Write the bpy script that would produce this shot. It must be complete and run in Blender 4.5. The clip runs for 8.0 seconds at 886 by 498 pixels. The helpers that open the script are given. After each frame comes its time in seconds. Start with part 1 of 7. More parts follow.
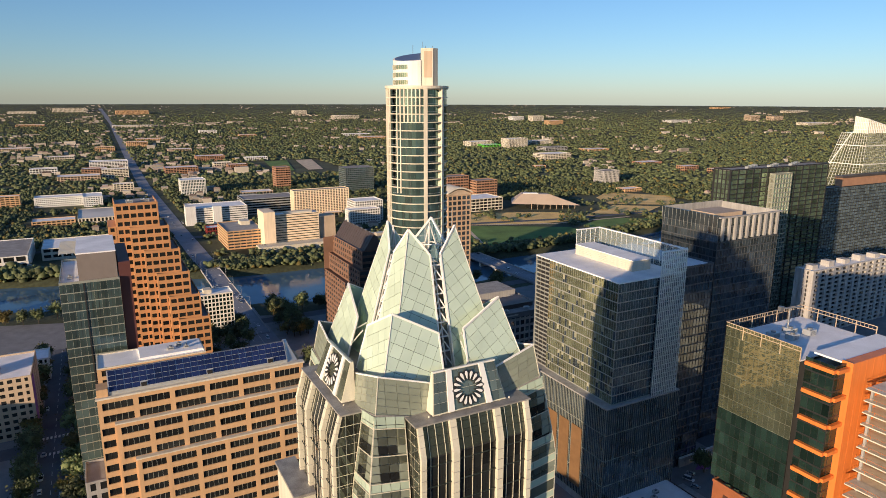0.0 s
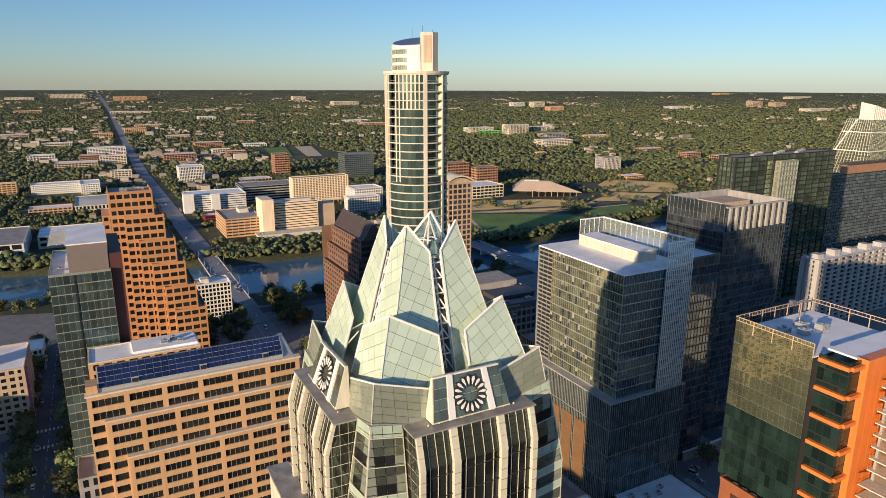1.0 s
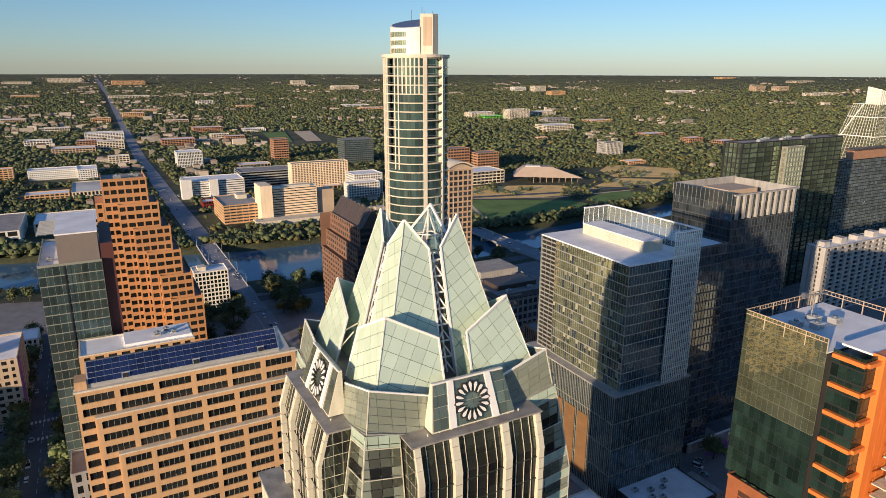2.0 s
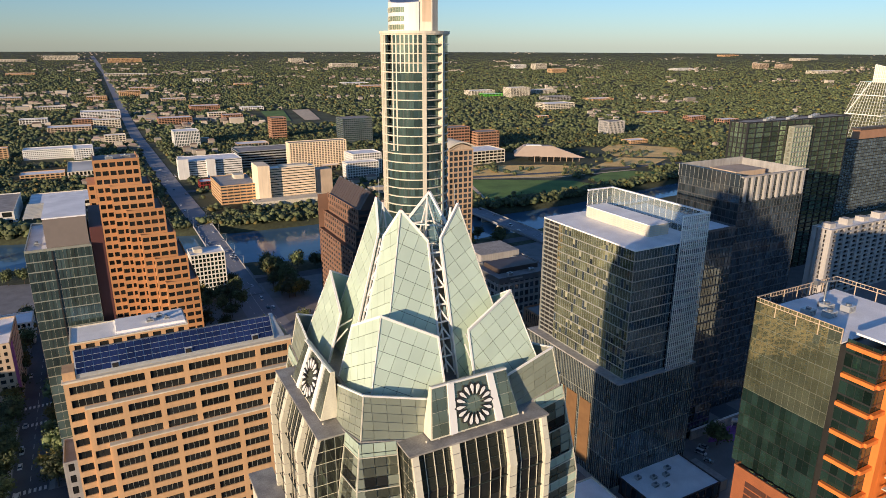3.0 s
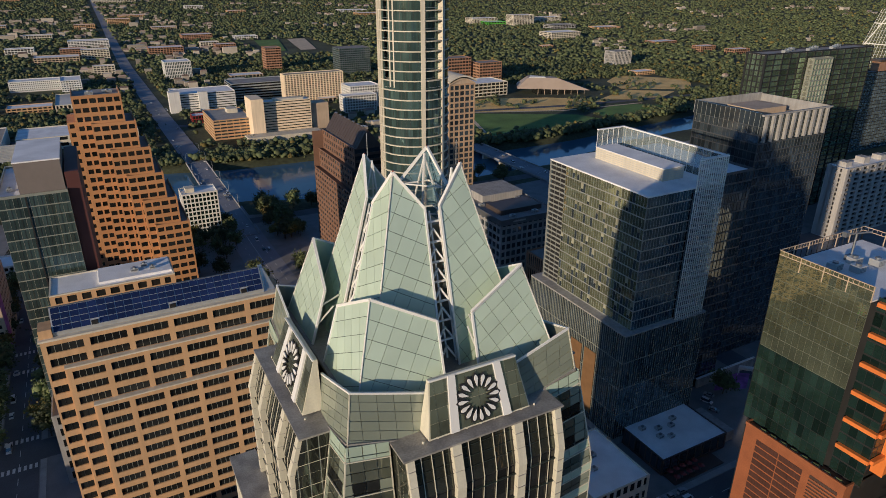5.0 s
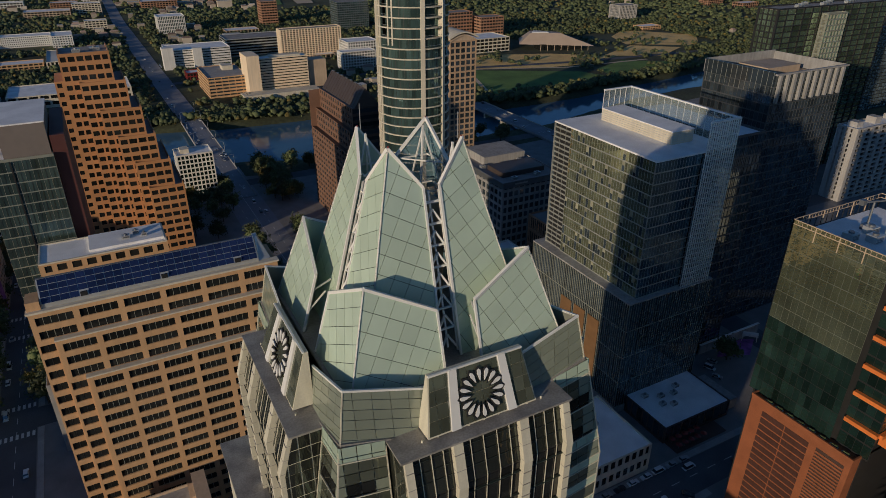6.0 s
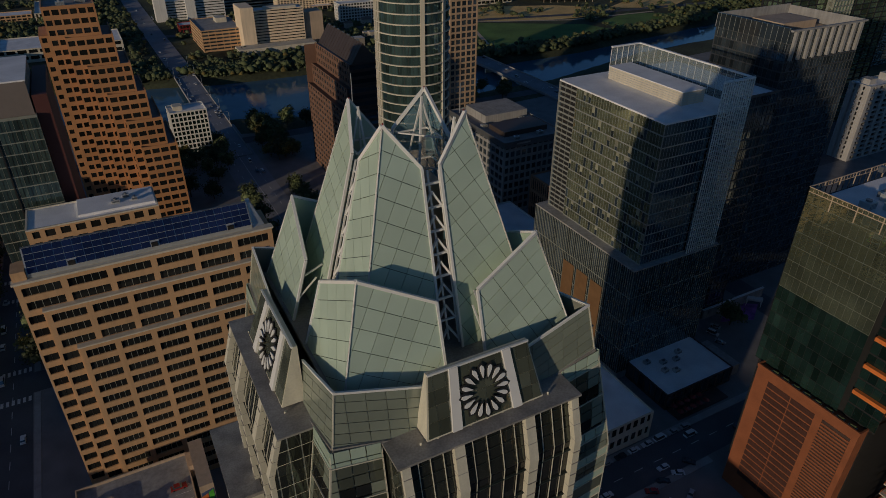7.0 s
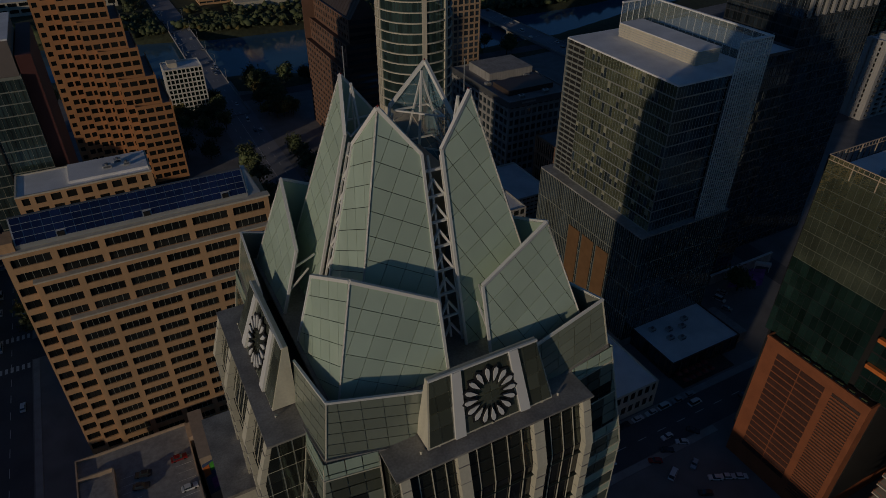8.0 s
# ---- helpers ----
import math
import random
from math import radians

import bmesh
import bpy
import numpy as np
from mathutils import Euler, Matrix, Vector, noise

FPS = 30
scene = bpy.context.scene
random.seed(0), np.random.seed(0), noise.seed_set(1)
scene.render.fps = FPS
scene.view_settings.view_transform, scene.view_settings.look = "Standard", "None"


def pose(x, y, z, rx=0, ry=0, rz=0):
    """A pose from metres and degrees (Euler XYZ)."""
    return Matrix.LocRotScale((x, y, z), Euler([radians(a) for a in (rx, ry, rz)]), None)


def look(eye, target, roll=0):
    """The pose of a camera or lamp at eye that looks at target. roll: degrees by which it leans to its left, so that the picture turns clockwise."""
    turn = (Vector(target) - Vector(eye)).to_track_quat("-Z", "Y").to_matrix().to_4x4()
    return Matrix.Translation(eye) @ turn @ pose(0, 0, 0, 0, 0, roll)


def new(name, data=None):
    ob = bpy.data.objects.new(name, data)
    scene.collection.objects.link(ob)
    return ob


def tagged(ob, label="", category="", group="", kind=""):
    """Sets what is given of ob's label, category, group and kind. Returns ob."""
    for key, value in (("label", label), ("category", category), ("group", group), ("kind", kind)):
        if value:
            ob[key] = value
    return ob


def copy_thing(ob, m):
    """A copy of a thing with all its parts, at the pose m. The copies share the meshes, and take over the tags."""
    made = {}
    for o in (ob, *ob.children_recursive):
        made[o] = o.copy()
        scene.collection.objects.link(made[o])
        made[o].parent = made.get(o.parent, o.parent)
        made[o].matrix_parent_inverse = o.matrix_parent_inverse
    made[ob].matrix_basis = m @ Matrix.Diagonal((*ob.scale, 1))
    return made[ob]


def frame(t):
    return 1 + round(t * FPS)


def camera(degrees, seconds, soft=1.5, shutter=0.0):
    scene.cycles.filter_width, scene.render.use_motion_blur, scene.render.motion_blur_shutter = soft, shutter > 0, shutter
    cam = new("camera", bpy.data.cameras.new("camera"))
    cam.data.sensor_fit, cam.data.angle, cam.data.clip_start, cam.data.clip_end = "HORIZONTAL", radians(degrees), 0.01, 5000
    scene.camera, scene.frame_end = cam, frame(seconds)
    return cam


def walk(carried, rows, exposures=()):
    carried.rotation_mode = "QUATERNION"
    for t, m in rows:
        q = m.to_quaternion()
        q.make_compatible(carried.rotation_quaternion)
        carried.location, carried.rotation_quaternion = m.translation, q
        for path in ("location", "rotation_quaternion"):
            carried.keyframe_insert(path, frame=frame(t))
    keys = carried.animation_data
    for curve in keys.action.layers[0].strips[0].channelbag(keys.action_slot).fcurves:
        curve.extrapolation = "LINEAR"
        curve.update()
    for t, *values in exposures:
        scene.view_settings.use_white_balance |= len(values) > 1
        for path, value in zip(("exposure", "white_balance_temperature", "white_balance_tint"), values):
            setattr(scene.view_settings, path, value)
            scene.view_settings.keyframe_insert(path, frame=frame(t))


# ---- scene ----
cam = camera(68.5, 8.0, soft=0.65)
PATH = [
    (0, (-0.2353, -2.7185, 180.5753), (0.6897, -1.0035, 180.1253), 0.20),
    (0.5, (1.6135, 0.6796, 180.5913), (2.5354, 2.3917, 180.1223), 0.20),
    (1, (3.3950, 4.0492, 180.5923), (4.3149, 5.7563, 180.1023), 0.20),
    (1.5, (5.2115, 7.4216, 180.5783), (6.1284, 9.1237, 180.0663), 0.20),
    (3, (10.6947, 17.6114, 180.4573), (11.6004, 19.2926, 179.8613), 0.20),
    (3.5, (12.5235, 21.0147, 180.4283), (13.4231, 22.6820, 179.7873), 0.20),
    (4, (14.4021, 24.4036, 180.4043), (15.2926, 26.0579, 179.7173), 0.20),
    (4.5, (16.2547, 27.7857, 180.3963), (17.1361, 29.4231, 179.6603), 0.20),
    (6, (21.7142, 37.8897, 180.3253), (22.5591, 39.4604, 179.4213), 0.20),
    (6.5, (23.4482, 41.1887, 180.2753), (24.2769, 42.7295, 179.3073), 0.20),
    (7, (25.2077, 44.5465, 180.2723), (26.0221, 46.0584, 179.2493), 0.30),
    (7.5, (26.9571, 47.7714, 180.2443), (27.7553, 49.2564, 179.1673), 0.20),
    (8, (28.6793, 50.9755, 180.2333), (29.4533, 52.4267, 179.0963), 0.20),
]
EXPO = [(t, e, k, 14 if t < 4 else 11 if t < 5 else 9) for t, e, k in ((0.0, 0.40, 6420), (1.5, 0.40, 6380), (3.0, 0.42, 6260), (3.5, 0.34, 6100), (4.0, 0.20, 5860), (4.5, -0.03, 5830), (6.0, -0.87, 5810), (6.5, -1.24, 5810), (7.0, -1.55, 5790), (7.5, -1.88, 5680), (8.0, -2.3, 5680))]
walk(cam, [(t, look(e, g, r)) for t, e, g, r in PATH], EXPO)

# ---- world, sun ----
SUN_EL, SUN_TO = radians(9.5), Vector((-0.893, -0.45, 0.0))
world = bpy.data.worlds.new("sky")
scene.world = world
world.use_nodes = True
wt = world.node_tree
sky = wt.nodes.new("ShaderNodeTexSky")
sky.sky_type, sky.sun_disc = "NISHITA", False
sky.sun_elevation = radians(13.5)
sky.sun_rotation = math.atan2(SUN_TO.x, SUN_TO.y)
sky.air_density, sky.dust_density, sky.ozone_density = 1.0, 0.18, 5.2
wt.links.new(sky.outputs[0], wt.nodes["Background"].inputs[0])
wt.nodes["Background"].inputs[1].default_value = 0.100
sun = new("sun", bpy.data.lights.new("sun", "SUN"))
sun.data.energy, sun.data.angle, sun.data.color = 5.0, radians(0.6), (1.0, 0.76, 0.50)
to_sun = Vector((SUN_TO.x * math.cos(SUN_EL), SUN_TO.y * math.cos(SUN_EL), math.sin(SUN_EL)))
sun.matrix_world = look(to_sun * 900, (0, 0, 0))
tagged(sun, "low warm morning sun", "sun", kind="structure")

# ---- materials ----
def material(name, base, rough=0.6, metal=0.0, vary=0.25, size=3.0, grain=0.0, grain_size=40.0, bump=0.0, bump_size=8.0, spec=0.5, rnd=0.0, coat=0.0, ior=1.45, streak=0.0, ripple=None):
    """A procedural surface: two scales of colour variation in object space, optional relief, and variation from piece to piece."""
    m = bpy.data.materials.new(name)
    m.use_nodes = True
    nt = m.node_tree
    bsdf = nt.nodes["Principled BSDF"]
    geo = nt.nodes.new("ShaderNodeNewGeometry")
    def noise_at(scale, detail=3.0):
        n = nt.nodes.new("ShaderNodeTexNoise")
        n.inputs["Scale"].default_value, n.inputs["Detail"].default_value = scale, detail
        nt.links.new(geo.outputs["Position"], n.inputs["Vector"])
        return n.outputs["Fac"]
    def remap(sock, lo, hi):
        r = nt.nodes.new("ShaderNodeMapRange")
        r.inputs["From Min"].default_value, r.inputs["From Max"].default_value = 0.3, 0.7
        r.inputs["To Min"].default_value, r.inputs["To Max"].default_value = lo, hi
        nt.links.new(sock, r.inputs["Value"])
        return r.outputs["Result"]
    def times(a, b):
        k = nt.nodes.new("ShaderNodeMath")
        k.operation = "MULTIPLY"
        nt.links.new(a, k.inputs[0]), nt.links.new(b, k.inputs[1])
        return k.outputs[0]
    f = remap(noise_at(1.0 / size), 1 - vary, 1 + vary)
    if grain:
        f = times(f, remap(noise_at(grain_size / 10.0, 2.0), 1 - grain, 1 + grain))
    if streak:
        mp = nt.nodes.new("ShaderNodeMapping")
        mp.inputs["Scale"].default_value = (0.9, 0.9, 0.05)
        nt.links.new(geo.outputs["Position"], mp.inputs["Vector"])
        sn = nt.nodes.new("ShaderNodeTexNoise")
        sn.inputs["Scale"].default_value = 0.8
        nt.links.new(mp.outputs[0], sn.inputs["Vector"])
        f = times(f, remap(sn.outputs["Fac"], 1 - streak, 1 + streak * 0.4))
    if rnd:
        oi = nt.nodes.new("ShaderNodeObjectInfo")
        r = nt.nodes.new("ShaderNodeMapRange")
        r.inputs["To Min"].default_value, r.inputs["To Max"].default_value = 1 - rnd, 1 + rnd
        nt.links.new(oi.outputs["Random"], r.inputs["Value"])
        f = times(f, r.outputs["Result"])
        r2 = nt.nodes.new("ShaderNodeMapRange")
        r2.inputs["To Min"].default_value, r2.inputs["To Max"].default_value = 1 - rnd, 1 + rnd
        nt.links.new(geo.outputs["Random Per Island"], r2.inputs["Value"])
        f = times(f, r2.outputs["Result"])
    mul = nt.nodes.new("ShaderNodeVectorMath")
    mul.operation = "SCALE"
    mul.inputs[0].default_value = base
    nt.links.new(f, mul.inputs["Scale"])
    nt.links.new(mul.outputs[0], bsdf.inputs["Base Color"])
    bsdf.inputs["Roughness"].default_value, bsdf.inputs["Metallic"].default_value = rough, metal
    bsdf.inputs["Specular IOR Level"].default_value, bsdf.inputs["IOR"].default_value = spec, ior
    bsdf.inputs["Coat Weight"].default_value = coat
    if bump:
        b = nt.nodes.new("ShaderNodeBump")
        b.inputs["Strength"].default_value, b.inputs["Distance"].default_value = bump, 0.3
        relief = noise_at(1.0 / bump_size, 2.0)
        if ripple:
            rm = nt.nodes.new("ShaderNodeMapping")
            rm.inputs["Scale"].default_value = ripple
            nt.links.new(geo.outputs["Position"], rm.inputs["Vector"])
            nt.links.new(rm.outputs[0], relief.node.inputs["Vector"])
        nt.links.new(relief, b.inputs["Height"])
        nt.links.new(b.outputs[0], bsdf.inputs["Normal"])
    return m

def glass(name, base, ior=1.9, rough=0.03, wob=0.03, rnd=0.35, metal=0.0, ripple=None):
    """Coated facade glass: dark body, mirror-like coat, each pane a little uneven."""
    return material(name, base, rough, metal, 0.25, 9.0, bump=wob, bump_size=2.2, spec=0.5, ior=ior, rnd=rnd, ripple=ripple)

LIMESTONE = material("pink limestone cladding", (0.58, 0.365, 0.19), 0.75, vary=0.06, size=14, grain=0.05, streak=0.10)
SIENNA = material("red granite cladding", (0.51, 0.255, 0.108), 0.6, vary=0.08, size=12, grain=0.06, rnd=0.06)
WHITE = material("white painted concrete", (0.74, 0.72, 0.66), 0.65, vary=0.06, size=10, grain=0.04, streak=0.10)
CREAM = material("cream concrete", (0.66, 0.60, 0.47), 0.7, vary=0.08, size=10, grain=0.05, streak=0.12)
IVORY = material("ivory stone pier", (0.64, 0.605, 0.47), 0.55, vary=0.06, size=7, grain=0.05, streak=0.12)
TANWALL = material("tan concrete", (0.52, 0.40, 0.28), 0.75, vary=0.10, size=10, streak=0.12)
RUSSET = material("dark russet stone", (0.21, 0.12, 0.08), 0.6, vary=0.12, size=6, grain=0.08)
BRICK = material("brown brick", (0.36, 0.20, 0.12), 0.8, vary=0.12, size=6, grain=0.10)
DARKSTONE = material("dark brown granite", (0.075, 0.048, 0.038), 0.45, vary=0.12, size=8)
CONCRETE = material("bare concrete", (0.36, 0.35, 0.33), 0.85, vary=0.14, size=6, grain=0.08, streak=0.2)
METAL = material("grey painted metal", (0.22, 0.23, 0.24), 0.45, 0.6, vary=0.10)
FRAME = material("pale aluminium frame", (0.55, 0.56, 0.54), 0.35, 0.5, vary=0.06)
DARKFRAME = material("dark bronze mullion", (0.045, 0.045, 0.045), 0.4, 0.4, vary=0.1)
STEEL = material("white painted steel", (0.80, 0.79, 0.74), 0.4, vary=0.05)
ROOFWHITE = material("white membrane roof", (0.86, 0.85, 0.83), 0.7, vary=0.12, size=9, grain=0.06)
FLATROOF = material("weathered flat roofs", (0.58, 0.55, 0.49), 0.8, vary=0.25, size=70)
ROOFGREY = material("grey gravel roof", (0.30, 0.28, 0.26), 0.9, vary=0.18, size=7, grain=0.12)
ROOFBROWN = material("brown metal roof", (0.075, 0.058, 0.05), 0.5, vary=0.12, size=6)
LEDGE = material("weathered stone ledge", (0.34, 0.32, 0.285), 0.5, 0.2, vary=0.25, size=2.5, grain=0.15)
ORANGE = material("orange metal panel", (0.72, 0.205, 0.045), 0.45, vary=0.06, size=8, streak=0.10, rnd=0.05)
BRICKRED = material("orange brick", (0.27, 0.09, 0.035), 0.8, vary=0.12, size=4, grain=0.12)
TERRA = material("terracotta screen", (0.065, 0.026, 0.017), 0.7, vary=0.12, size=5, rnd=0.10)
MINT = material("fritted mint glass", (0.545, 0.66, 0.525), 0.10, vary=0.06, size=6, spec=0.6, rnd=0.07, ior=1.7, bump=0.02)
MINTDARK = material("grey green glass", (0.25, 0.28, 0.215), 0.07, vary=0.08, size=6, rnd=0.08, ior=1.9, bump=0.03, bump_size=2.0)
JADE = material("pale jade spandrel glass", (0.44, 0.54, 0.42), 0.15, vary=0.08, size=6, rnd=0.08, ior=1.6)
GL_DARK = glass("smoked glass", (0.028, 0.030, 0.028), 1.55, metal=0.35)
GL_BLUE = glass("blue grey glass", (0.15, 0.25, 0.31), 1.7, wob=0.03, rnd=0.22, metal=0.75)
GL_PALE = glass("pale slate glass", (0.26, 0.33, 0.36), 1.6, rnd=0.3, metal=0.7)
GL_GREEN = glass("bottle green glass", (0.24, 0.33, 0.22), 1.6, rnd=0.4, metal=0.7)
GL_SMOKE = glass("green grey glass", (0.13, 0.20, 0.19), 1.5, wob=0.08, rnd=0.35, metal=0.7)
# olive base colour carries the mirrored limestone front
GL_WAVE = glass("wavy glass toned with olive reflection", (0.36, 0.41, 0.27), 1.5, wob=0.045, rnd=0.07, metal=0.85, ripple=(0.5, 0.5, 1.5))
GL_TEAL = glass("teal glass", (0.11, 0.18, 0.165), 1.6, rnd=0.35, metal=0.65)
GL_OLIVE = glass("olive grey glass", (0.36, 0.385, 0.25), 1.5, wob=0.03, rnd=0.14, metal=0.78)
GL_BLACK = glass("black glass", (0.095, 0.125, 0.145), 1.6, metal=0.65, rnd=0.4)
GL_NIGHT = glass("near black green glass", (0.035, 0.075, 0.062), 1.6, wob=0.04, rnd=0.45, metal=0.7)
PV = glass("solar cell", (0.012, 0.022, 0.075), 1.5, rough=0.18, wob=0.0, rnd=0.25)
ASPHALT = material("asphalt", (0.10, 0.103, 0.112), 0.85, vary=0.2, size=14, grain=0.15)
PAVING = material("worn paving", (0.21, 0.205, 0.20), 0.85, vary=0.15, size=8, grain=0.1)
PAINT = material("road paint", (0.65, 0.64, 0.60), 0.7, vary=0.15, size=2)
GRASS = material("lawn", (0.125, 0.21, 0.045), 0.9, vary=0.25, size=30, grain=0.2)
DRYGRASS = material("dry grass", (0.80, 0.54, 0.20), 0.95, vary=0.2, size=25, grain=0.2)
DIRT = material("path gravel", (0.60, 0.48, 0.33), 0.9, vary=0.15, size=10)
EARTH = material("wooded ground", (0.060, 0.068, 0.034), 0.95, vary=0.45, size=60, grain=0.3, grain_size=3)
BARK = material("bark", (0.09, 0.065, 0.045), 0.9, vary=0.2)
LEAF = material("live oak leaves", (0.088, 0.107, 0.041), 0.75, vary=0.30, size=9, rnd=0.45)
LEAFDRY = material("yellowing leaves", (0.16, 0.125, 0.03), 0.8, vary=0.25, size=9, rnd=0.4)
TILEROOF = material("shingle roofs", (0.33, 0.24, 0.19), 0.85, vary=0.3, size=60, rnd=0.5)
HOUSEWALL = material("pale house walls", (0.56, 0.49, 0.39), 0.8, vary=0.25, size=80, rnd=0.4)
RED = material("red paint", (0.22, 0.03, 0.025), 0.5, vary=0.1)
BLUEPAINT = material("blue paint", (0.08, 0.12, 0.22), 0.5, vary=0.1)
PURPLE = material("purple mural", (0.28, 0.10, 0.33), 0.7, vary=0.4, size=3)
GREENPAINT = material("bright green wrap", (0.12, 0.50, 0.05), 0.7, vary=0.2)
CLEARBLUE = bpy.data.materials.new("clear blue glass")
CLEARBLUE.use_nodes = True
_b = CLEARBLUE.node_tree.nodes["Principled BSDF"]
_b.inputs["Base Color"].default_value, _b.inputs["Roughness"].default_value = (0.26, 0.42, 0.48, 1), 0.05
_b.inputs["Alpha"].default_value = 0.5
GL_SHELL = bpy.data.materials.new("clear screen glass")
GL_SHELL.use_nodes = True
_b = GL_SHELL.node_tree.nodes["Principled BSDF"]
_b.inputs["Base Color"].default_value, _b.inputs["Roughness"].default_value = (0.50, 0.58, 0.55, 1), 0.08
_b.inputs["Alpha"].default_value = 0.22
# brighter cream with the warm sunlight put into its base colour
WARMCREAM = material("sunlit cream stucco", (0.88, 0.71, 0.49), 0.75, vary=0.06, size=14, streak=0.10)
ROADCON = material("pale concrete roadway", (0.24, 0.245, 0.265), 0.85, vary=0.12, size=16, grain=0.1)
STUCCO = material("grey stucco", (0.44, 0.42, 0.39), 0.8, vary=0.07, size=9, streak=0.12)
MULLION = material("pale green mullion", (0.34, 0.35, 0.29), 0.4, 0.3, vary=0.1)
TYRE = material("rubber", (0.02, 0.02, 0.02), 0.9, vary=0.1)
SILVER = material("silver car paint", (0.45, 0.46, 0.47), 0.3, 0.4, vary=0.04, coat=0.6)
CARWHITE = material("white car paint", (0.75, 0.75, 0.74), 0.3, vary=0.03, coat=0.6)
CARDARK = material("dark car paint", (0.03, 0.032, 0.04), 0.3, vary=0.05, coat=0.6)
WATER = material("lake water", (0.075, 0.155, 0.225), 0.06, vary=0.2, size=60, bump=0.05, bump_size=0.7, ior=1.33)


# ---- mesh helpers ----
class Shape:
    """Collects faces for one mesh."""
    def __init__(self):
        self.v, self.f = [], []
    def poly(self, *pts):
        n = len(self.v)
        self.v += [tuple(p) for p in pts]
        self.f.append(tuple(range(n, n + len(pts))))
        return self
    def hexa(self, b, t):
        n = len(self.v)
        self.v += [tuple(p) for p in b] + [tuple(p) for p in t]
        k = len(b)
        self.f.append(tuple(n + i for i in reversed(range(k))))
        self.f.append(tuple(n + k + i for i in range(k)))
        for i in range(k):
            j = (i + 1) % k
            self.f.append((n + i, n + j, n + k + j, n + k + i))
        return self
    def box(self, x0, x1, y0, y1, z0, z1):
        x0, x1, y0, y1 = min(x0, x1), max(x0, x1), min(y0, y1), max(y0, y1)
        b = [(x0, y0), (x1, y0), (x1, y1), (x0, y1)]
        return self.hexa([(x, y, z0) for x, y in b], [(x, y, z1) for x, y in b])
    def prism(self, pts, z0, z1, top=None):
        return self.hexa([(x, y, z0) for x, y in pts], [(x, y, z1) for x, y in (top or pts)])
    def slab(self, pts, thick):
        """A plate on a planar polygon, thick along minus its normal."""
        p = [Vector(q) for q in pts]
        n = Vector((0, 0, 0))
        for i in range(len(p)):
            n += p[i].cross(p[(i + 1) % len(p)])
        n.normalize()
        return self.hexa([q - n * thick for q in p], p)
    def bar(self, a, b, r, sides=4, r2=None):
        a, b = Vector(a), Vector(b)
        d = (b - a).normalized()
        u = d.cross(Vector((0, 0, 1)) if abs(d.z) < 0.95 else Vector((1, 0, 0))).normalized()
        w = u.cross(d)
        r2 = r if r2 is None else r2
        ring = [(math.cos(2 * math.pi * (i + 0.5) / sides), math.sin(2 * math.pi * (i + 0.5) / sides)) for i in range(sides)]
        return self.hexa([a + (u * -c + w * s) * r for c, s in ring], [b + (u * -c + w * s) * r2 for c, s in ring])

def mesh_of(name, shape, mats):
    me = bpy.data.meshes.new(name)
    me.from_pydata(shape.v, [], shape.f)
    for m in (mats if isinstance(mats, (list, tuple)) else [mats]):
        me.materials.append(m)
    me.update()
    return me

def thing(name, at, label, category, group="", kind=""):
    """An empty at a thing's base, which carries its parts."""
    ob = new(name)
    ob.location = at
    ob.empty_display_size = 0.5
    return tagged(ob, label, category, group, kind)

def base_of(ob):
    p = Vector(ob.location)
    while ob.parent:
        ob = ob.parent
        p += Vector(ob.location)
    return p

def part(name, shape, mat, parent=None, label="", kind=""):
    """One mesh object from world coordinates, under a thing or part."""
    if parent is not None:
        o = base_of(parent)
        shape.v = [(x - o.x, y - o.y, z - o.z) for x, y, z in shape.v]
    ob = new(name, mesh_of(name, shape, mat))
    ob.parent = parent
    return tagged(ob, label, kind=kind)

def piece(name, mesh, at, rz, parent):
    """A repeat that shares its mesh."""
    ob = new(name, mesh)
    ob.parent = parent
    ob.location = Vector(at) - base_of(parent)
    ob.rotation_euler = (0, 0, rz)
    return ob

def single(name, shape, mat, label, category, at=None, group="", kind=""):
    """A thing of one mesh."""
    vs = shape.v
    if at is None:
        at = (sum(v[0] for v in vs) / len(vs), sum(v[1] for v in vs) / len(vs), min(v[2] for v in vs))
    shape.v = [(x - at[0], y - at[1], z - at[2]) for x, y, z in vs]
    ob = new(name, mesh_of(name, shape, mat))
    ob.location = at
    return tagged(ob, label, category, group, kind)

SIDE = {"S": (0.0, lambda u, c, d: (u, c - d)), "N": (math.pi, lambda u, c, d: (u, c + d)),
        "W": (-math.pi / 2, lambda u, c, d: (c - d, u)), "E": (math.pi / 2, lambda u, c, d: (c + d, u))}
PANES = {}

def pane_mesh(w, h, mat, cols=1, bar=None):
    """A sheet of glass facing -y with thin glazing bars between its lights."""
    bar = bar or DARKFRAME
    key = (round(w, 2), round(h, 2), mat.name, cols, bar.name)
    if key not in PANES:
        s = Shape().box(-w / 2, w / 2, -0.04, 0.04, 0, h)
        me = mesh_of("window_pane", s, [mat, bar])
        if cols > 1:
            s = Shape().box(-w / 2, w / 2, -0.04, 0.04, 0, h)
            n = len(s.f)
            for i in range(1, cols):
                x = -w / 2 + w * i / cols
                s.box(x - 0.06, x + 0.06, -0.12, 0.0, 0, h)
            me = mesh_of("window_pane", s, [mat, bar])
            me.polygons.foreach_set("material_index", [0] * n + [1] * (len(s.f) - n))
        PANES[key] = me
    return PANES[key]

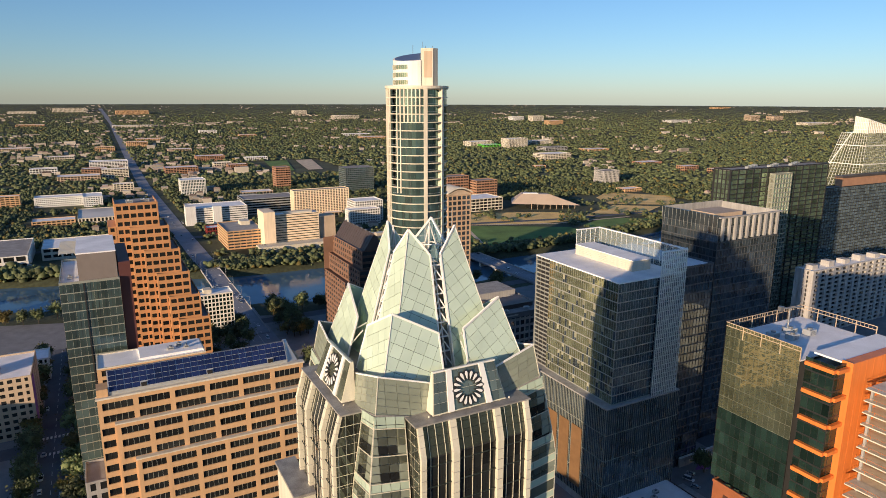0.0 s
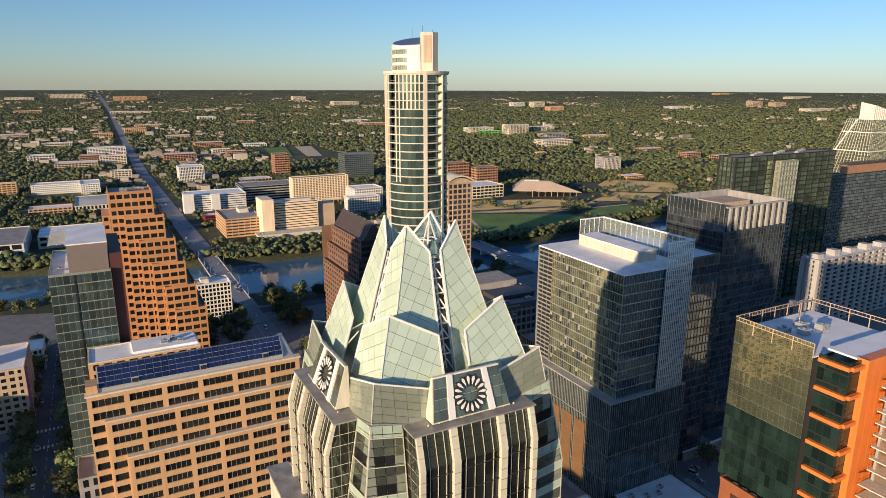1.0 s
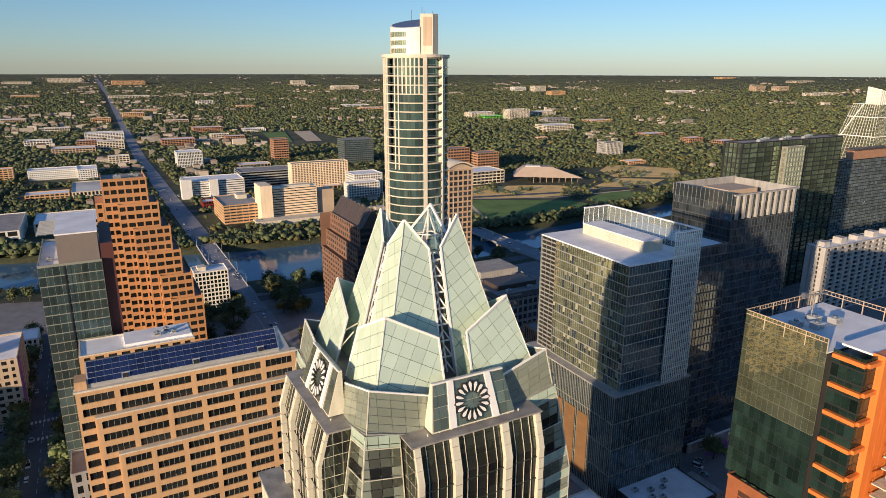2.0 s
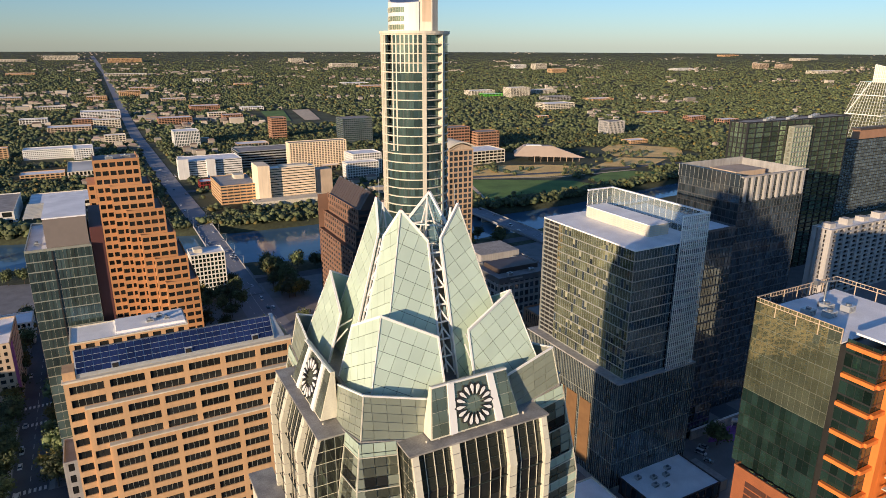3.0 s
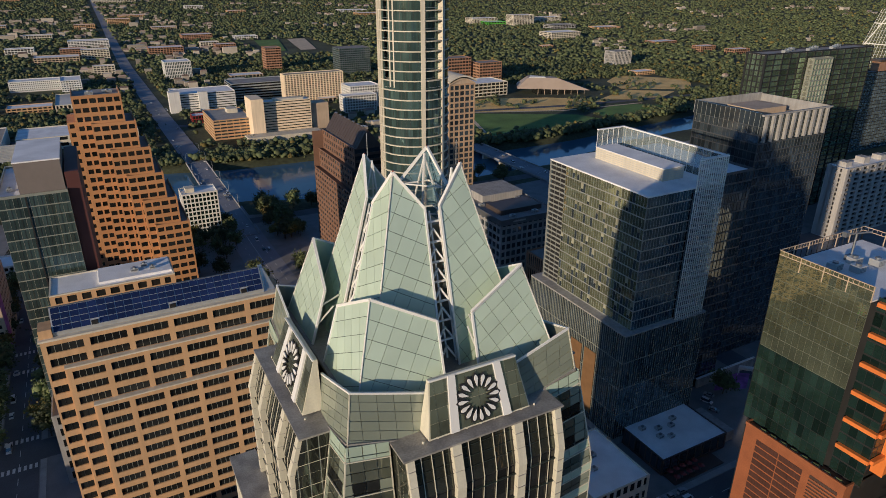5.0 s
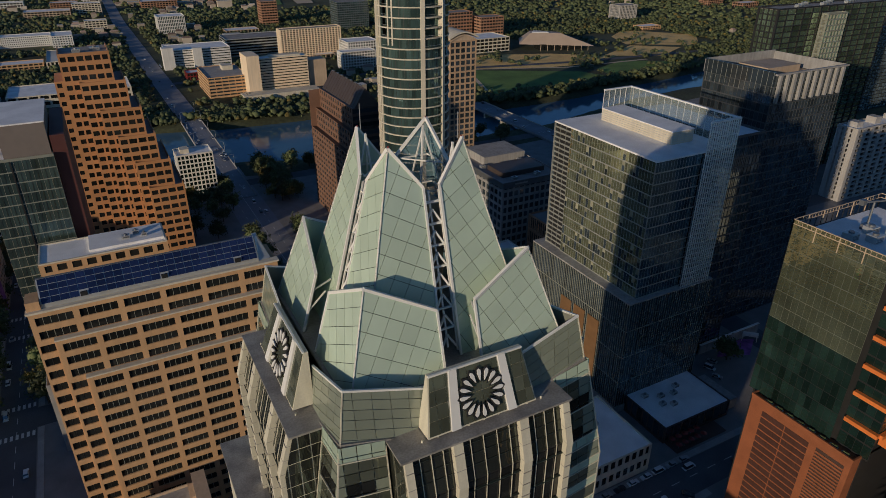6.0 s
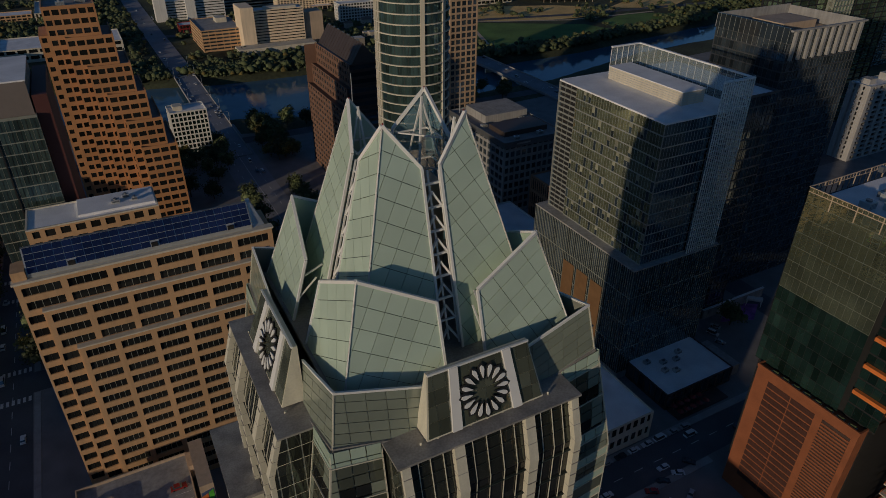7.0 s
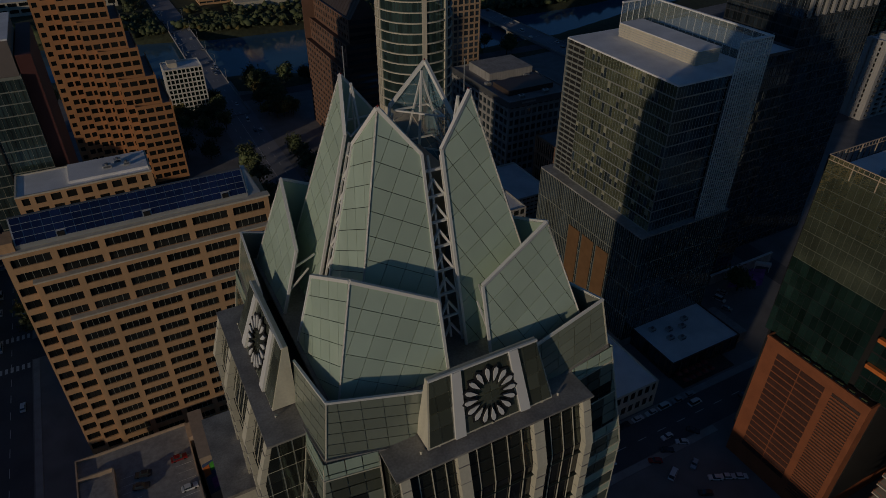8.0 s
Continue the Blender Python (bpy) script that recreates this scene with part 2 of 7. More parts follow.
def spread_panes(cells, mat, parent, cols=1, limit=300, name="window_pane", bar=None):
    """Window panes as pieces, nearest first; those past the limit are joined."""
    cells = sorted(cells, key=lambda c: (c[0] - 20) ** 2 + (c[1] - 20) ** 2 + (c[2] - 150) ** 2)
    tilt = random.Random(len(cells))
    for x, y, z, rz, w, h in cells[:limit]:
        rz += tilt.uniform(-0.012, 0.012)
        piece(name, pane_mesh(w, h, mat, cols, bar), (x, y, z), rz, parent)
    rest = Shape()
    for x, y, z, rz, w, h in cells[limit:]:
        c, s = math.cos(rz), math.sin(rz)
        q = [(-w / 2, -0.04), (w / 2, -0.04), (w / 2, 0.04), (-w / 2, 0.04)]
        q = [(x + a * c - b * s, y + a * s + b * c) for a, b in q]
        rest.prism(q, z, z + h)
    if rest.f:
        part("far_window_panes", rest, mat, parent, kind="stuff")

def facade(wall, cells, side, c, u0, u1, z0, z1, floors, bays, pier=0.6, band=1.4, depth=0.4, ends=None, top_band=None):
    """A wall of bands and piers standing proud of its glass. Adds the wall's boxes to wall, the glass cells to cells."""
    rz, at = SIDE[side]
    fh, bw = (z1 - z0) / floors, (u1 - u0) / bays
    def slab(ua, ub, za, zb, d0, d1):
        xa, ya = at(ua, c, d0)
        xb, yb = at(ub, c, d1)
        wall.box(xa, xb, ya, yb, za, zb)
    for i in range(floors):
        slab(u0, u1, z0 + i * fh, z0 + i * fh + band, -depth, 0)
    for j in range(bays + 1):
        w = pier / 2 if 0 < j < bays else (ends or pier) / 2
        ua, ub = u0 + j * bw - w, u0 + j * bw + w
        if j == 0:
            ua, ub = u0, u0 + 2 * w
        if j == bays:
            ua, ub = u1 - 2 * w, u1
        for i in range(floors):
            slab(ua, ub, z0 + i * fh + band, z0 + (i + 1) * fh, -depth, 0)
    if cells is not None:
        for i in range(floors):
            for j in range(bays):
                w = bw - pier
                u = u0 + (j + 0.5) * bw
                if ends and j == 0:
                    u += (ends - pier / 2) / 2
                    w -= (ends - pier / 2)
                if ends and j == bays - 1:
                    u -= (ends - pier / 2) / 2
                    w -= (ends - pier / 2)
                x, y = at(u, c, -depth + 0.1)
                cells.append((x, y, z0 + i * fh + band, rz, round(w, 2), round(fh - band, 2)))

def parapet(shape, x0, x1, y0, y1, z, h=1.0, w=0.4):
    shape.box(x0, x1, y0, y0 + w, z, z + h).box(x0, x1, y1 - w, y1, z, z + h)
    shape.box(x0, x0 + w, y0 + w, y1 - w, z, z + h).box(x1 - w, x1, y0 + w, y1 - w, z, z + h)

FOOT = []

def tower(name, label, x0, x1, y0, y1, z1, wallmat, glassmat, sides="SW", floors=10, bays_x=8, bays_y=8, pier=0.6, band=1.4, depth=0.4, z0=0.0, roofmat=None, cols=1, limit=28, ends=None, category="building", core=None, roof_h=1.0):
    """An upright block with real bands, piers, panes, core, roof and parapet."""
    t = thing(name, ((x0 + x1) / 2, (y0 + y1) / 2, z0), label, category)
    FOOT.append((x0 - 3, x1 + 3, y0 - 13, y1 + 3))
    part("core", Shape().box(x0 + depth + 0.1, x1 - depth - 0.1, y0 + depth + 0.1, y1 - depth - 0.1, z0, z1 - 0.1), core or DARKFRAME, t)
    wall, cells = Shape(), []
    for s in "SWEN":
        c = {"S": y0, "N": y1, "W": x0, "E": x1}[s]
        u0, u1 = (x0, x1) if s in "SN" else (y0 + depth + 0.02, y1 - depth - 0.02)
        if s in sides:
            facade(wall, cells, s, c, u0, u1, z0, z1 - 0.05, floors, bays_x if s in "SN" else bays_y, pier, band, depth, ends)
        else:
            xa, ya = SIDE[s][1](u0, c, -depth)
            xb, yb = SIDE[s][1](u1, c, 0)
            wall.box(xa, xb, ya, yb, z0, z1 - 0.05)
    parapet(wall, x0, x1, y0, y1, z1 - 0.05, roof_h)
    part("wall", wall, wallmat, t)
    part("roof", Shape().box(x0 + 0.4, x1 - 0.4, y0 + 0.4, y1 - 0.4, z1 - 0.3, z1), roofmat or ROOFGREY, t)
    spread_panes(cells, glassmat, t, cols, limit)
    return t

def roof_unit(x, y, z, sx, sy, sz, rnd=random):
    """A rooftop air handler with louvres, fan cowl and duct."""
    t = thing("rooftop_unit", (x, y, z), "grey metal air handler on a flat roof", "air handler", "rooftop machines")
    case = part("casing", Shape().box(x - sx / 2, x + sx / 2, y - sy / 2, y + sy / 2, z + 0.2, z + sz).box(x - sx / 2 + 0.2, x + sx / 2 - 0.2, y - sy / 2 + 0.2, y + sy / 2 - 0.2, z, z + 0.2), FRAME, t)
    ring = [(x + math.cos(a * math.pi / 5) * sy * 0.28, y + math.sin(a * math.pi / 5) * sy * 0.28) for a in range(10)]
    part("fan_cowl", Shape().prism(ring, z + sz, z + sz + 0.45), METAL, t)
    lv = Shape()
    for i in range(4):
        lv.box(x - sx * 0.4, x + sx * 0.4, y - sy / 2 - 0.06, y - sy / 2, z + 0.4 + i * (sz - 0.6) / 4, z + 0.4 + i * (sz - 0.6) / 4 + 0.12)
    part("louvre", lv, METAL, case)
    return t

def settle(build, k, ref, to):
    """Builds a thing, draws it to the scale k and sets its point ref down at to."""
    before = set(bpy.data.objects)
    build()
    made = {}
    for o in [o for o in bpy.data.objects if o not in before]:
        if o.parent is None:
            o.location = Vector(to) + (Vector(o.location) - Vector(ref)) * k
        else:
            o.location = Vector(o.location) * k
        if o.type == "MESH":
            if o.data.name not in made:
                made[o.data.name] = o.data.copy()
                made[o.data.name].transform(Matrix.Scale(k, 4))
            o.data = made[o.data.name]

# ---- ground, lake, roads ----
def near_bank(x):
    return float(np.interp(x, [-900, -300, -85, 60, 188, 300, 420, 560, 800, 1300], [700, 690, 655, 600, 552, 545, 552, 590, 610, 560]))

def far_bank(x):
    return float(np.interp(x, [-900, -300, -85, 0, 133, 231, 330, 413, 518, 800, 1300], [820, 785, 758, 730, 695, 690, 664, 632, 636, 680, 660]))

def ground_z(x, y):
    r = math.hypot(x - 20, y - 20)
    hill = 146.0 * max(0.0, (min(r, 4760.0) - 1500.0) / 3350.0) ** 2
    d = min(y - near_bank(x), far_bank(x) - y)
    cut = -9.0 * min(1.0, max(0.0, (d + 6.0) / 14.0)) if -900 < x < 1300 else 0.0
    return hill + cut

def lines(lo, hi, fine_lo, fine_hi, fine, coarse):
    a = list(np.arange(fine_lo, fine_hi + 0.1, fine))
    left, right = [fine_lo], [fine_hi]
    while left[-1] > lo:
        left.append(left[-1] - min(95.0, (fine_lo - left[-1]) * 0.18 + fine))
    while right[-1] < hi:
        right.append(right[-1] + min(95.0, (right[-1] - fine_hi) * 0.18 + fine))
    return sorted(left[1:]) + a + right[1:]

gx, gy = lines(-4900, 4900, -420, 900, 10, 40), lines(-1500, 4900, 500, 860, 7, 40)
gs = Shape()
gs.v = [(x, y, ground_z(x, y)) for y in gy for x in gx]
nx = len(gx)
for j in range(len(gy) - 1):
    for i in range(nx - 1):
        k = j * nx + i
        if math.hypot(gx[i] - 20, gy[j] - 20) < 4860:
            gs.f.append((k, k + 1, k + nx + 1, k + nx))
ground = new("ground", mesh_of("ground", gs, EARTH))
tagged(ground, "wooded plain rising to low hills", "ground", kind="structure")
for p in ground.data.polygons:
    p.use_smooth = True

lake = Shape()
xs = list(range(-900, 1301, 50))
for a, b in zip(xs[:-1], xs[1:]):
    lake.poly((a, near_bank(a) - 8, -6.0), (b, near_bank(b) - 8, -6.0), (b, far_bank(b) + 8, -6.0), (a, far_bank(a) + 8, -6.0))
water = new("water", mesh_of("water", lake, WATER))
tagged(water, "dark calm river lake between wooded banks", "lake", kind="structure")

SIDEWALK = material("concrete sidewalk", (0.34, 0.335, 0.32), 0.85, vary=0.15, size=5, grain=0.12)

def strip(name, pts, width, z, mat, label, lift=0.05, category="road"):
    """A paved strip along a line of points, draped on the ground."""
    s = Shape()
    prev = None
    dense = []
    for (xa, ya), (xb, yb) in zip(pts[:-1], pts[1:]):
        n = max(1, int(math.hypot(xb - xa, yb - ya) / 40))
        dense += [(xa + (xb - xa) * k / n, ya + (yb - ya) * k / n) for k in range(n)]
    dense.append(pts[-1])
    for k, (x, y) in enumerate(dense):
        x2, y2 = dense[min(k + 1, len(dense) - 1)]
        x1, y1 = dense[max(k - 1, 0)]
        d = Vector((x2 - x1, y2 - y1)).normalized()
        n = Vector((-d.y, d.x)) * width / 2
        zz = max(ground_z(x, y), -0.5) + lift + z
        cur = ((x - n.x, y - n.y, zz), (x + n.x, y + n.y, zz))
        if prev:
            s.poly(prev[0], cur[0], cur[1], prev[1])
        prev = cur
    ob = new(name, mesh_of(name, s, mat))
    return tagged(ob, label, category, kind="structure")

# downtown paving up to the near bank, then streets and avenue laid over it
pave = Shape()
for a in range(-400, 700, 50):
    pave.poly((a, -400, 0.04), (a + 50, -400, 0.04), (a + 50, near_bank(a + 50) - 45, 0.04), (a, near_bank(a) - 45, 0.04))
tagged(new("pavement", mesh_of("pavement", pave, PAVING)), "city blocks of pale paving", "pavement", kind="structure")
AVE = 101.0
strip("road", [(AVE, -300), (AVE, 560)], 24, 0.04, ROADCON, "broad asphalt avenue between towers")
strip("road", [(AVE, 755), (AVE - 4, 1000), (AVE - 8, 1500), (AVE + 4, 2600), (AVE + 8, 3600), (AVE - 20, 4500)], 22, 0.3, ROADCON, "straight avenue running to the hills")
for sx in (-33.0, 250.0 + 30):
    strip("road", [(sx, -300), (sx, 520)], 14, 0.05, ASPHALT, "asphalt side street between blocks")
for sy in (46.0, 148.0, 205.0 + 90, 372.0, 450.0 + 70):
    strip("road", [(-400, sy), (700, sy)], 13, 0.06, ASPHALT, "asphalt cross street between blocks")
strip("road", [(-300, 880), (100, 900), (400, 830), (640, 780), (900, 760)], 12, 0.25, ASPHALT, "riverside drive among trees")
paint = Shape()
for y in range(-100, 560, 12):
    for dx in (-6, 0, 6):
        paint.box(AVE + dx - 0.12, AVE + dx + 0.12, y, y + (11 if dx == 0 else 4), 0.1, 0.115)
for cx in (-33.0,):
    for sy in (295.0, 372.0):
        for k in range(7):
            paint.box(cx - 6 + k * 1.9, cx - 5 + k * 1.9, sy - 11, sy - 8, 0.125, 0.14).box(cx - 6 + k * 1.9, cx - 5 + k * 1.9, sy + 8, sy + 11, 0.125, 0.14)
    for y in range(60, 520, 9):
        paint.box(cx - 0.1, cx + 0.1, y, y + 4, 0.125, 0.14)
for x in range(120, 300, 9):
    paint.box(x, x + 4, 147.9, 148.1, 0.125, 0.14)
tagged(new("road_marking", mesh_of("road_marking", paint, PAINT)), "worn white lane lines and crossings", "road marking", kind="structure")

for x0, x1, y0, y1 in ((118.5, 250, 154.8, 157.4), (118.5, 184, 138.6, 141.2), (116.3, 118.4, 157.4, 288), (89.6, 91.7, 157.4, 288), (116.3, 118.4, 60, 138), (-25.6, -23.4, 302, 365), (-42.6, -40.4, 302, 365), (-25.6, -23.4, 60, 288), (-42.6, -40.4, 60, 288)):
    kerb = Shape().box(x0, x1, y0, y1, 0.03, 0.22)
    tagged(new("pavement", mesh_of("pavement", kerb, SIDEWALK)), "raised concrete sidewalk beside the street", "sidewalk", kind="structure")

def patch(name, pts, mat, label, lift=0.12, category="lawn"):
    s = Shape().poly(*[(x, y, ground_z(x, y) + lift) for x, y in pts])
    ob = new(name, mesh_of(name, s, mat))
    return tagged(ob, label, category, kind="structure")

patch("ground", [(425, 676), (470, 654), (545, 656), (610, 692), (600, 725), (560, 750), (470, 800), (440, 800), (420, 740)], GRASS, "mown green field beside the river", 0.2)
patch("ground", [(620, 690), (700, 690), (760, 720), (700, 760), (630, 730)], GRASS, "green lawn beside the river", 0.2)
patch("ground", [(470, 812), (560, 770), (650, 760), (720, 790), (640, 850), (560, 880), (480, 900)], DRYGRASS, "dry brown grass round the arts centre", 0.25)
patch("ground", [(800, 860), (900, 800), (980, 880), (900, 980), (830, 930)], DRYGRASS, "dry meadow among trees", 0.25)
patch("ground", [(700, 800), (780, 760), (860, 800), (800, 850)], DRYGRASS, "dry meadow among trees", 0.25)
patch("ground", [(405, 1640), (455, 1640), (505, 1900), (440, 1900)], GRASS, "school sports field among trees", 1.0)
patch("ground", [(490, 1640), (530, 1640), (580, 1900), (530, 1900)], DIRT, "bare earth building site", 1.0)
strip("road", [(430, 690), (470, 806), (600, 756), (740, 750)], 5, 0.3, DIRT, "gravel park path", category="path")

def bridge(name, label, a, b, width, deck, arches):
    """A concrete road bridge: deck, two parapets, piers and street lamps of its own."""
    a, b = Vector(a), Vector(b)
    t = thing(name, (a.x, a.y, deck - 1.2), label, "bridge")
    d = (b - a).normalized()
    n = Vector((-d.y, d.x, 0))
    L = (b - a).length
    def q(u, w, z):
        p = a + d * u + n * w
        return (p.x, p.y, z)
    part("deck", Shape().hexa([q(0, -width / 2, deck - 1.2), q(L, -width / 2, deck - 1.2), q(L, width / 2, deck - 1.2), q(0, width / 2, deck - 1.2)], [q(0, -width / 2, deck), q(L, -width / 2, deck), q(L, width / 2, deck), q(0, width / 2, deck)]), ROADCON, t)
    w = width / 2 - 3.2
    way = part("roadway", Shape().hexa([q(0, -w, deck), q(L, -w, deck), q(L, w, deck), q(0, w, deck)], [q(0, -w, deck + 0.06), q(L, -w, deck + 0.06), q(L, w, deck + 0.06), q(0, w, deck + 0.06)]), ROADCON, t)
    for s in (-1, 1):
        o = s * (width / 2 - 0.25)
        part("parapet", Shape().hexa([q(0, o - 0.25, deck), q(L, o - 0.25, deck), q(L, o + 0.25, deck), q(0, o + 0.25, deck)], [q(0, o - 0.2, deck + 1.1), q(L, o - 0.2, deck + 1.1), q(L, o + 0.2, deck + 1.1), q(0, o + 0.2, deck + 1.1)]), CONCRETE, t)
    for k in range(int(L / 24)):
        for o in (-3.2, 0, 3.2):
            part("lane_marking", Shape().hexa([q(k * 24, o - 0.1, deck + 0.06), q(k * 24 + 5, o - 0.1, deck + 0.06), q(k * 24 + 5, o + 0.1, deck + 0.06), q(k * 24, o + 0.1, deck + 0.06)], [q(k * 24, o - 0.1, deck + 0.08), q(k * 24 + 5, o - 0.1, deck + 0.08), q(k * 24 + 5, o + 0.1, deck + 0.08), q(k * 24, o + 0.1, deck + 0.08)]), PAINT, way)
    for k in range(arches):
        u = L * (k + 0.5) / arches
        part("pier", Shape().hexa([q(u - 1.6, -w, -9), q(u + 1.6, -w, -9), q(u + 1.6, w, -9), q(u - 1.6, w, -9)], [q(u - 1.1, -w, deck - 1.2), q(u + 1.1, -w, deck - 1.2), q(u + 1.1, w, deck - 1.2), q(u - 1.1, w, deck - 1.2)]), CREAM, t)
    return t

bridge("road_bridge", "long concrete road bridge over the river", (AVE, 490, 0), (AVE, 760, 0), 19.5, 0.6, 7)
bridge("road_bridge", "concrete road bridge with a pale parapet over the river", (388, 470, 0), (386, 690, 0), 22, 1.2, 7)

def lamp_post(x, y, z, side):
    t = thing("street_lamp", (x, y, z), "slim grey street lamp on the bridge", "street lamp", "bridge lamps")
    part("pole", Shape().bar((x, y, z), (x, y, z + 10), 0.16, 6, 0.09), FRAME, t)
    part("arm", Shape().bar((x, y, z + 9.9), (x + side * 2.6, y, z + 10.5), 0.08, 4), FRAME, t)
    part("lamp_head", Shape().box(x + side * 2.2, x + side * 3.1, y - 0.2, y + 0.2, z + 10.42, z + 10.62), METAL, t)
for k in range(6):
    for s in (-1, 1):
        lamp_post(AVE + s * 9.4, 560 + k * 38, 0.6, -s)

# plain unseen blocks, added to shade the side street and the podium feet
tagged(new("wall_south", mesh_of("wall_south", Shape().box(-75, -45, -60, 95, 0, 52), CONCRETE)), "unseen plain block added to shade the streets", "wall", kind="structure")
for y0, y1, h in ((40, 105, 34), (118, 190, 38), (204, 262, 30), (276, 350, 36), (366, 452, 33)):
    tagged(new("wall_west", mesh_of("wall_west", Shape().box(-165, -130, y0, y1, 0, h), CONCRETE)), "unseen plain block added to shade the streets", "wall", kind="structure")

# plain unseen blocks added behind and beside the camera for the glass to mirror
for name, x0, x1, y0, y1, h, mt in (("wall_east", 300, 345, 20, 62, 62, TANWALL), ("wall_east", 268, 306, -66, -24, 104, CREAM), ("wall_east", 372, 420, -10, 40, 70, CONCRETE), ("wall_east", 350, 396, 84, 126, 46, CREAM), ("wall_south", 160, 204, -126, -88, 92, LIMESTONE), ("wall_south", 66, 108, -150, -108, 112, CONCRETE), ("wall_south", 222, 262, -190, -150, 84, TANWALL), ("wall_south", -30, 12, -170, -130, 76, CREAM)):
    tagged(new(name, mesh_of(name, Shape().box(x0, x1, y0, y1, 0, h), mt)), "unseen plain block added for glass reflections", "wall", kind="structure")

# ---- limestone office tower with solar roof ----
def solar_tower():
    t = thing("office_tower", (28, 245, 0), "pink limestone office tower with ribbon windows and solar roof", "office tower")
    wall, cells, small = Shape(), [], []
    part("core", Shape().box(-6.9, 62.6, 230.0, 242.3, -8.4, 79.2), DARKFRAME, t)
    fh = 4.6
    tiers = [(2, -7.5, 229.2), (3, -2.6, 227.6), (14, 2.6, 226.0)]
    top = 79.3
    z = top
    for n, xl, yf in tiers:
        z0 = z - n * fh
        facade(wall, cells, "S", yf, xl, 63.2, z0, z, n, 6, 1.7, 1.95, 0.6, ends=1.4)
        if xl > -7.5:
            facade(wall, small, "S", 229.2, -7.5, -2.6, z0, z, n, 1, 0.55, 1.95, 0.6)
            wall.box(-2.6, -2.0, 228.2, 229.2, z0, z)
        if xl == 2.6:
            facade(wall, small, "S", 227.6, -2.6, 2.6, z0, z, n, 1, 0.55, 1.95, 0.6)
            wall.box(2.6, 3.2, 226.6, 227.6, z0, z)
        if xl > -7.5:
            wall.box(xl, 63.2, yf, yf + 1.6, z, z + 1.45)
        z = z0
    zb = z
    
    facade(wall, small, "W", -7.5, 229.8, 243.0, zb, top, 19, 2, 2.0, 1.95, 0.6)
    facade(wall, small, "E", 63.2, 229.8, 243.0, zb, top, 19, 2, 2.0, 1.95, 0.6)
    wall.box(-7.5, 63.2, 229.2, 243.0, top, top + 1.6)
    wall.box(-7.5, 63.2, 242.4, 243.0, zb, top)
    part("wall", wall, LIMESTONE, t)
    for zz, xl, yf in ((top - 2 * fh + 1.75, -2.9, 227.2), (top - 5 * fh + 1.75, 2.3, 225.6)):
        part("ledge", Shape().box(xl, 63.6, yf, yf + 2.2, zz - 0.3, zz + 0.15), CREAM, t, "pale stone ledge")
    part("cornice", Shape().box(-7.9, 63.6, 228.5, 231.2, 80.9, 81.5), CREAM, t)
    spread_panes(cells, GL_DARK, t, 5, 150, bar=MULLION)
    spread_panes(small, GL_DARK, t, 2, 90)
    yb, zb2, yt, zt2 = 230.4, 82.7, 234.7, 88.6
    part("corner_block", Shape().box(-7.4, -3.9, 229.8, 236, 81.5, 84.2), LIMESTONE, t)
    fr = Shape().slab([(-3.8, yb, zb2), (57.6, yb, zb2), (57.6, yt, zt2), (-3.8, yt, zt2)], 0.25)
    fr.box(-3.8, 57.6, yb, yb + 0.3, 81.5, zb2)
    rack = part("solar_frame", fr, FRAME, t)
    part("end_cheek", Shape().hexa([(57.8, 230.6, 81.5), (61.6, 231.4, 81.5), (61.6, 238, 81.5), (57.8, 238, 81.5)], [(57.8, 234.4, 88.2), (58.8, 235.0, 88.2), (59.2, 238, 88.2), (57.8, 238, 88.2)]), FRAME, t)
    part("screen_back", Shape().box(-3.8, 57.6, 235.0, 235.5, 81.0, 88.7), METAL, t)
    pw, rows = 60.8 / 25, 4
    s = Shape()
    d = Vector((0, yt - yb, zt2 - zb2))
    LL = d.length
    d.normalize()
    nrm = Vector((0, -d.z, d.y))
    hh = LL / rows - 0.14
    p = [Vector((-pw / 2 + 0.08, 0, 0)), Vector((pw / 2 - 0.08, 0, 0)), Vector((pw / 2 - 0.08, 0, 0)) + d * hh, Vector((-pw / 2 + 0.08, 0, 0)) + d * hh]
    s.hexa(p, [q + nrm * 0.08 for q in p])
    pvmesh = mesh_of("solar_panel", s, PV)
    for j in range(rows):
        for i in range(25):
            if j == 0 and i in (4, 13, 22):
                continue
            o = Vector((-3.5 + pw * (i + 0.5), yb, zb2)) + d * (LL / rows * j + 0.07) + nrm * 0.01
            piece("solar_panel", pvmesh, o, 0, rack)
    for i in (4, 13, 22):
        x = -3.5 + pw * (i + 0.5)
        part("hatch", Shape().box(x - 0.9, x + 0.9, yb - 0.1, yb + 0.4, zb2, zb2 + 1.3), DARKFRAME, rack)
    return t
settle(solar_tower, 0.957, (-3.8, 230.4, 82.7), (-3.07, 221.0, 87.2))

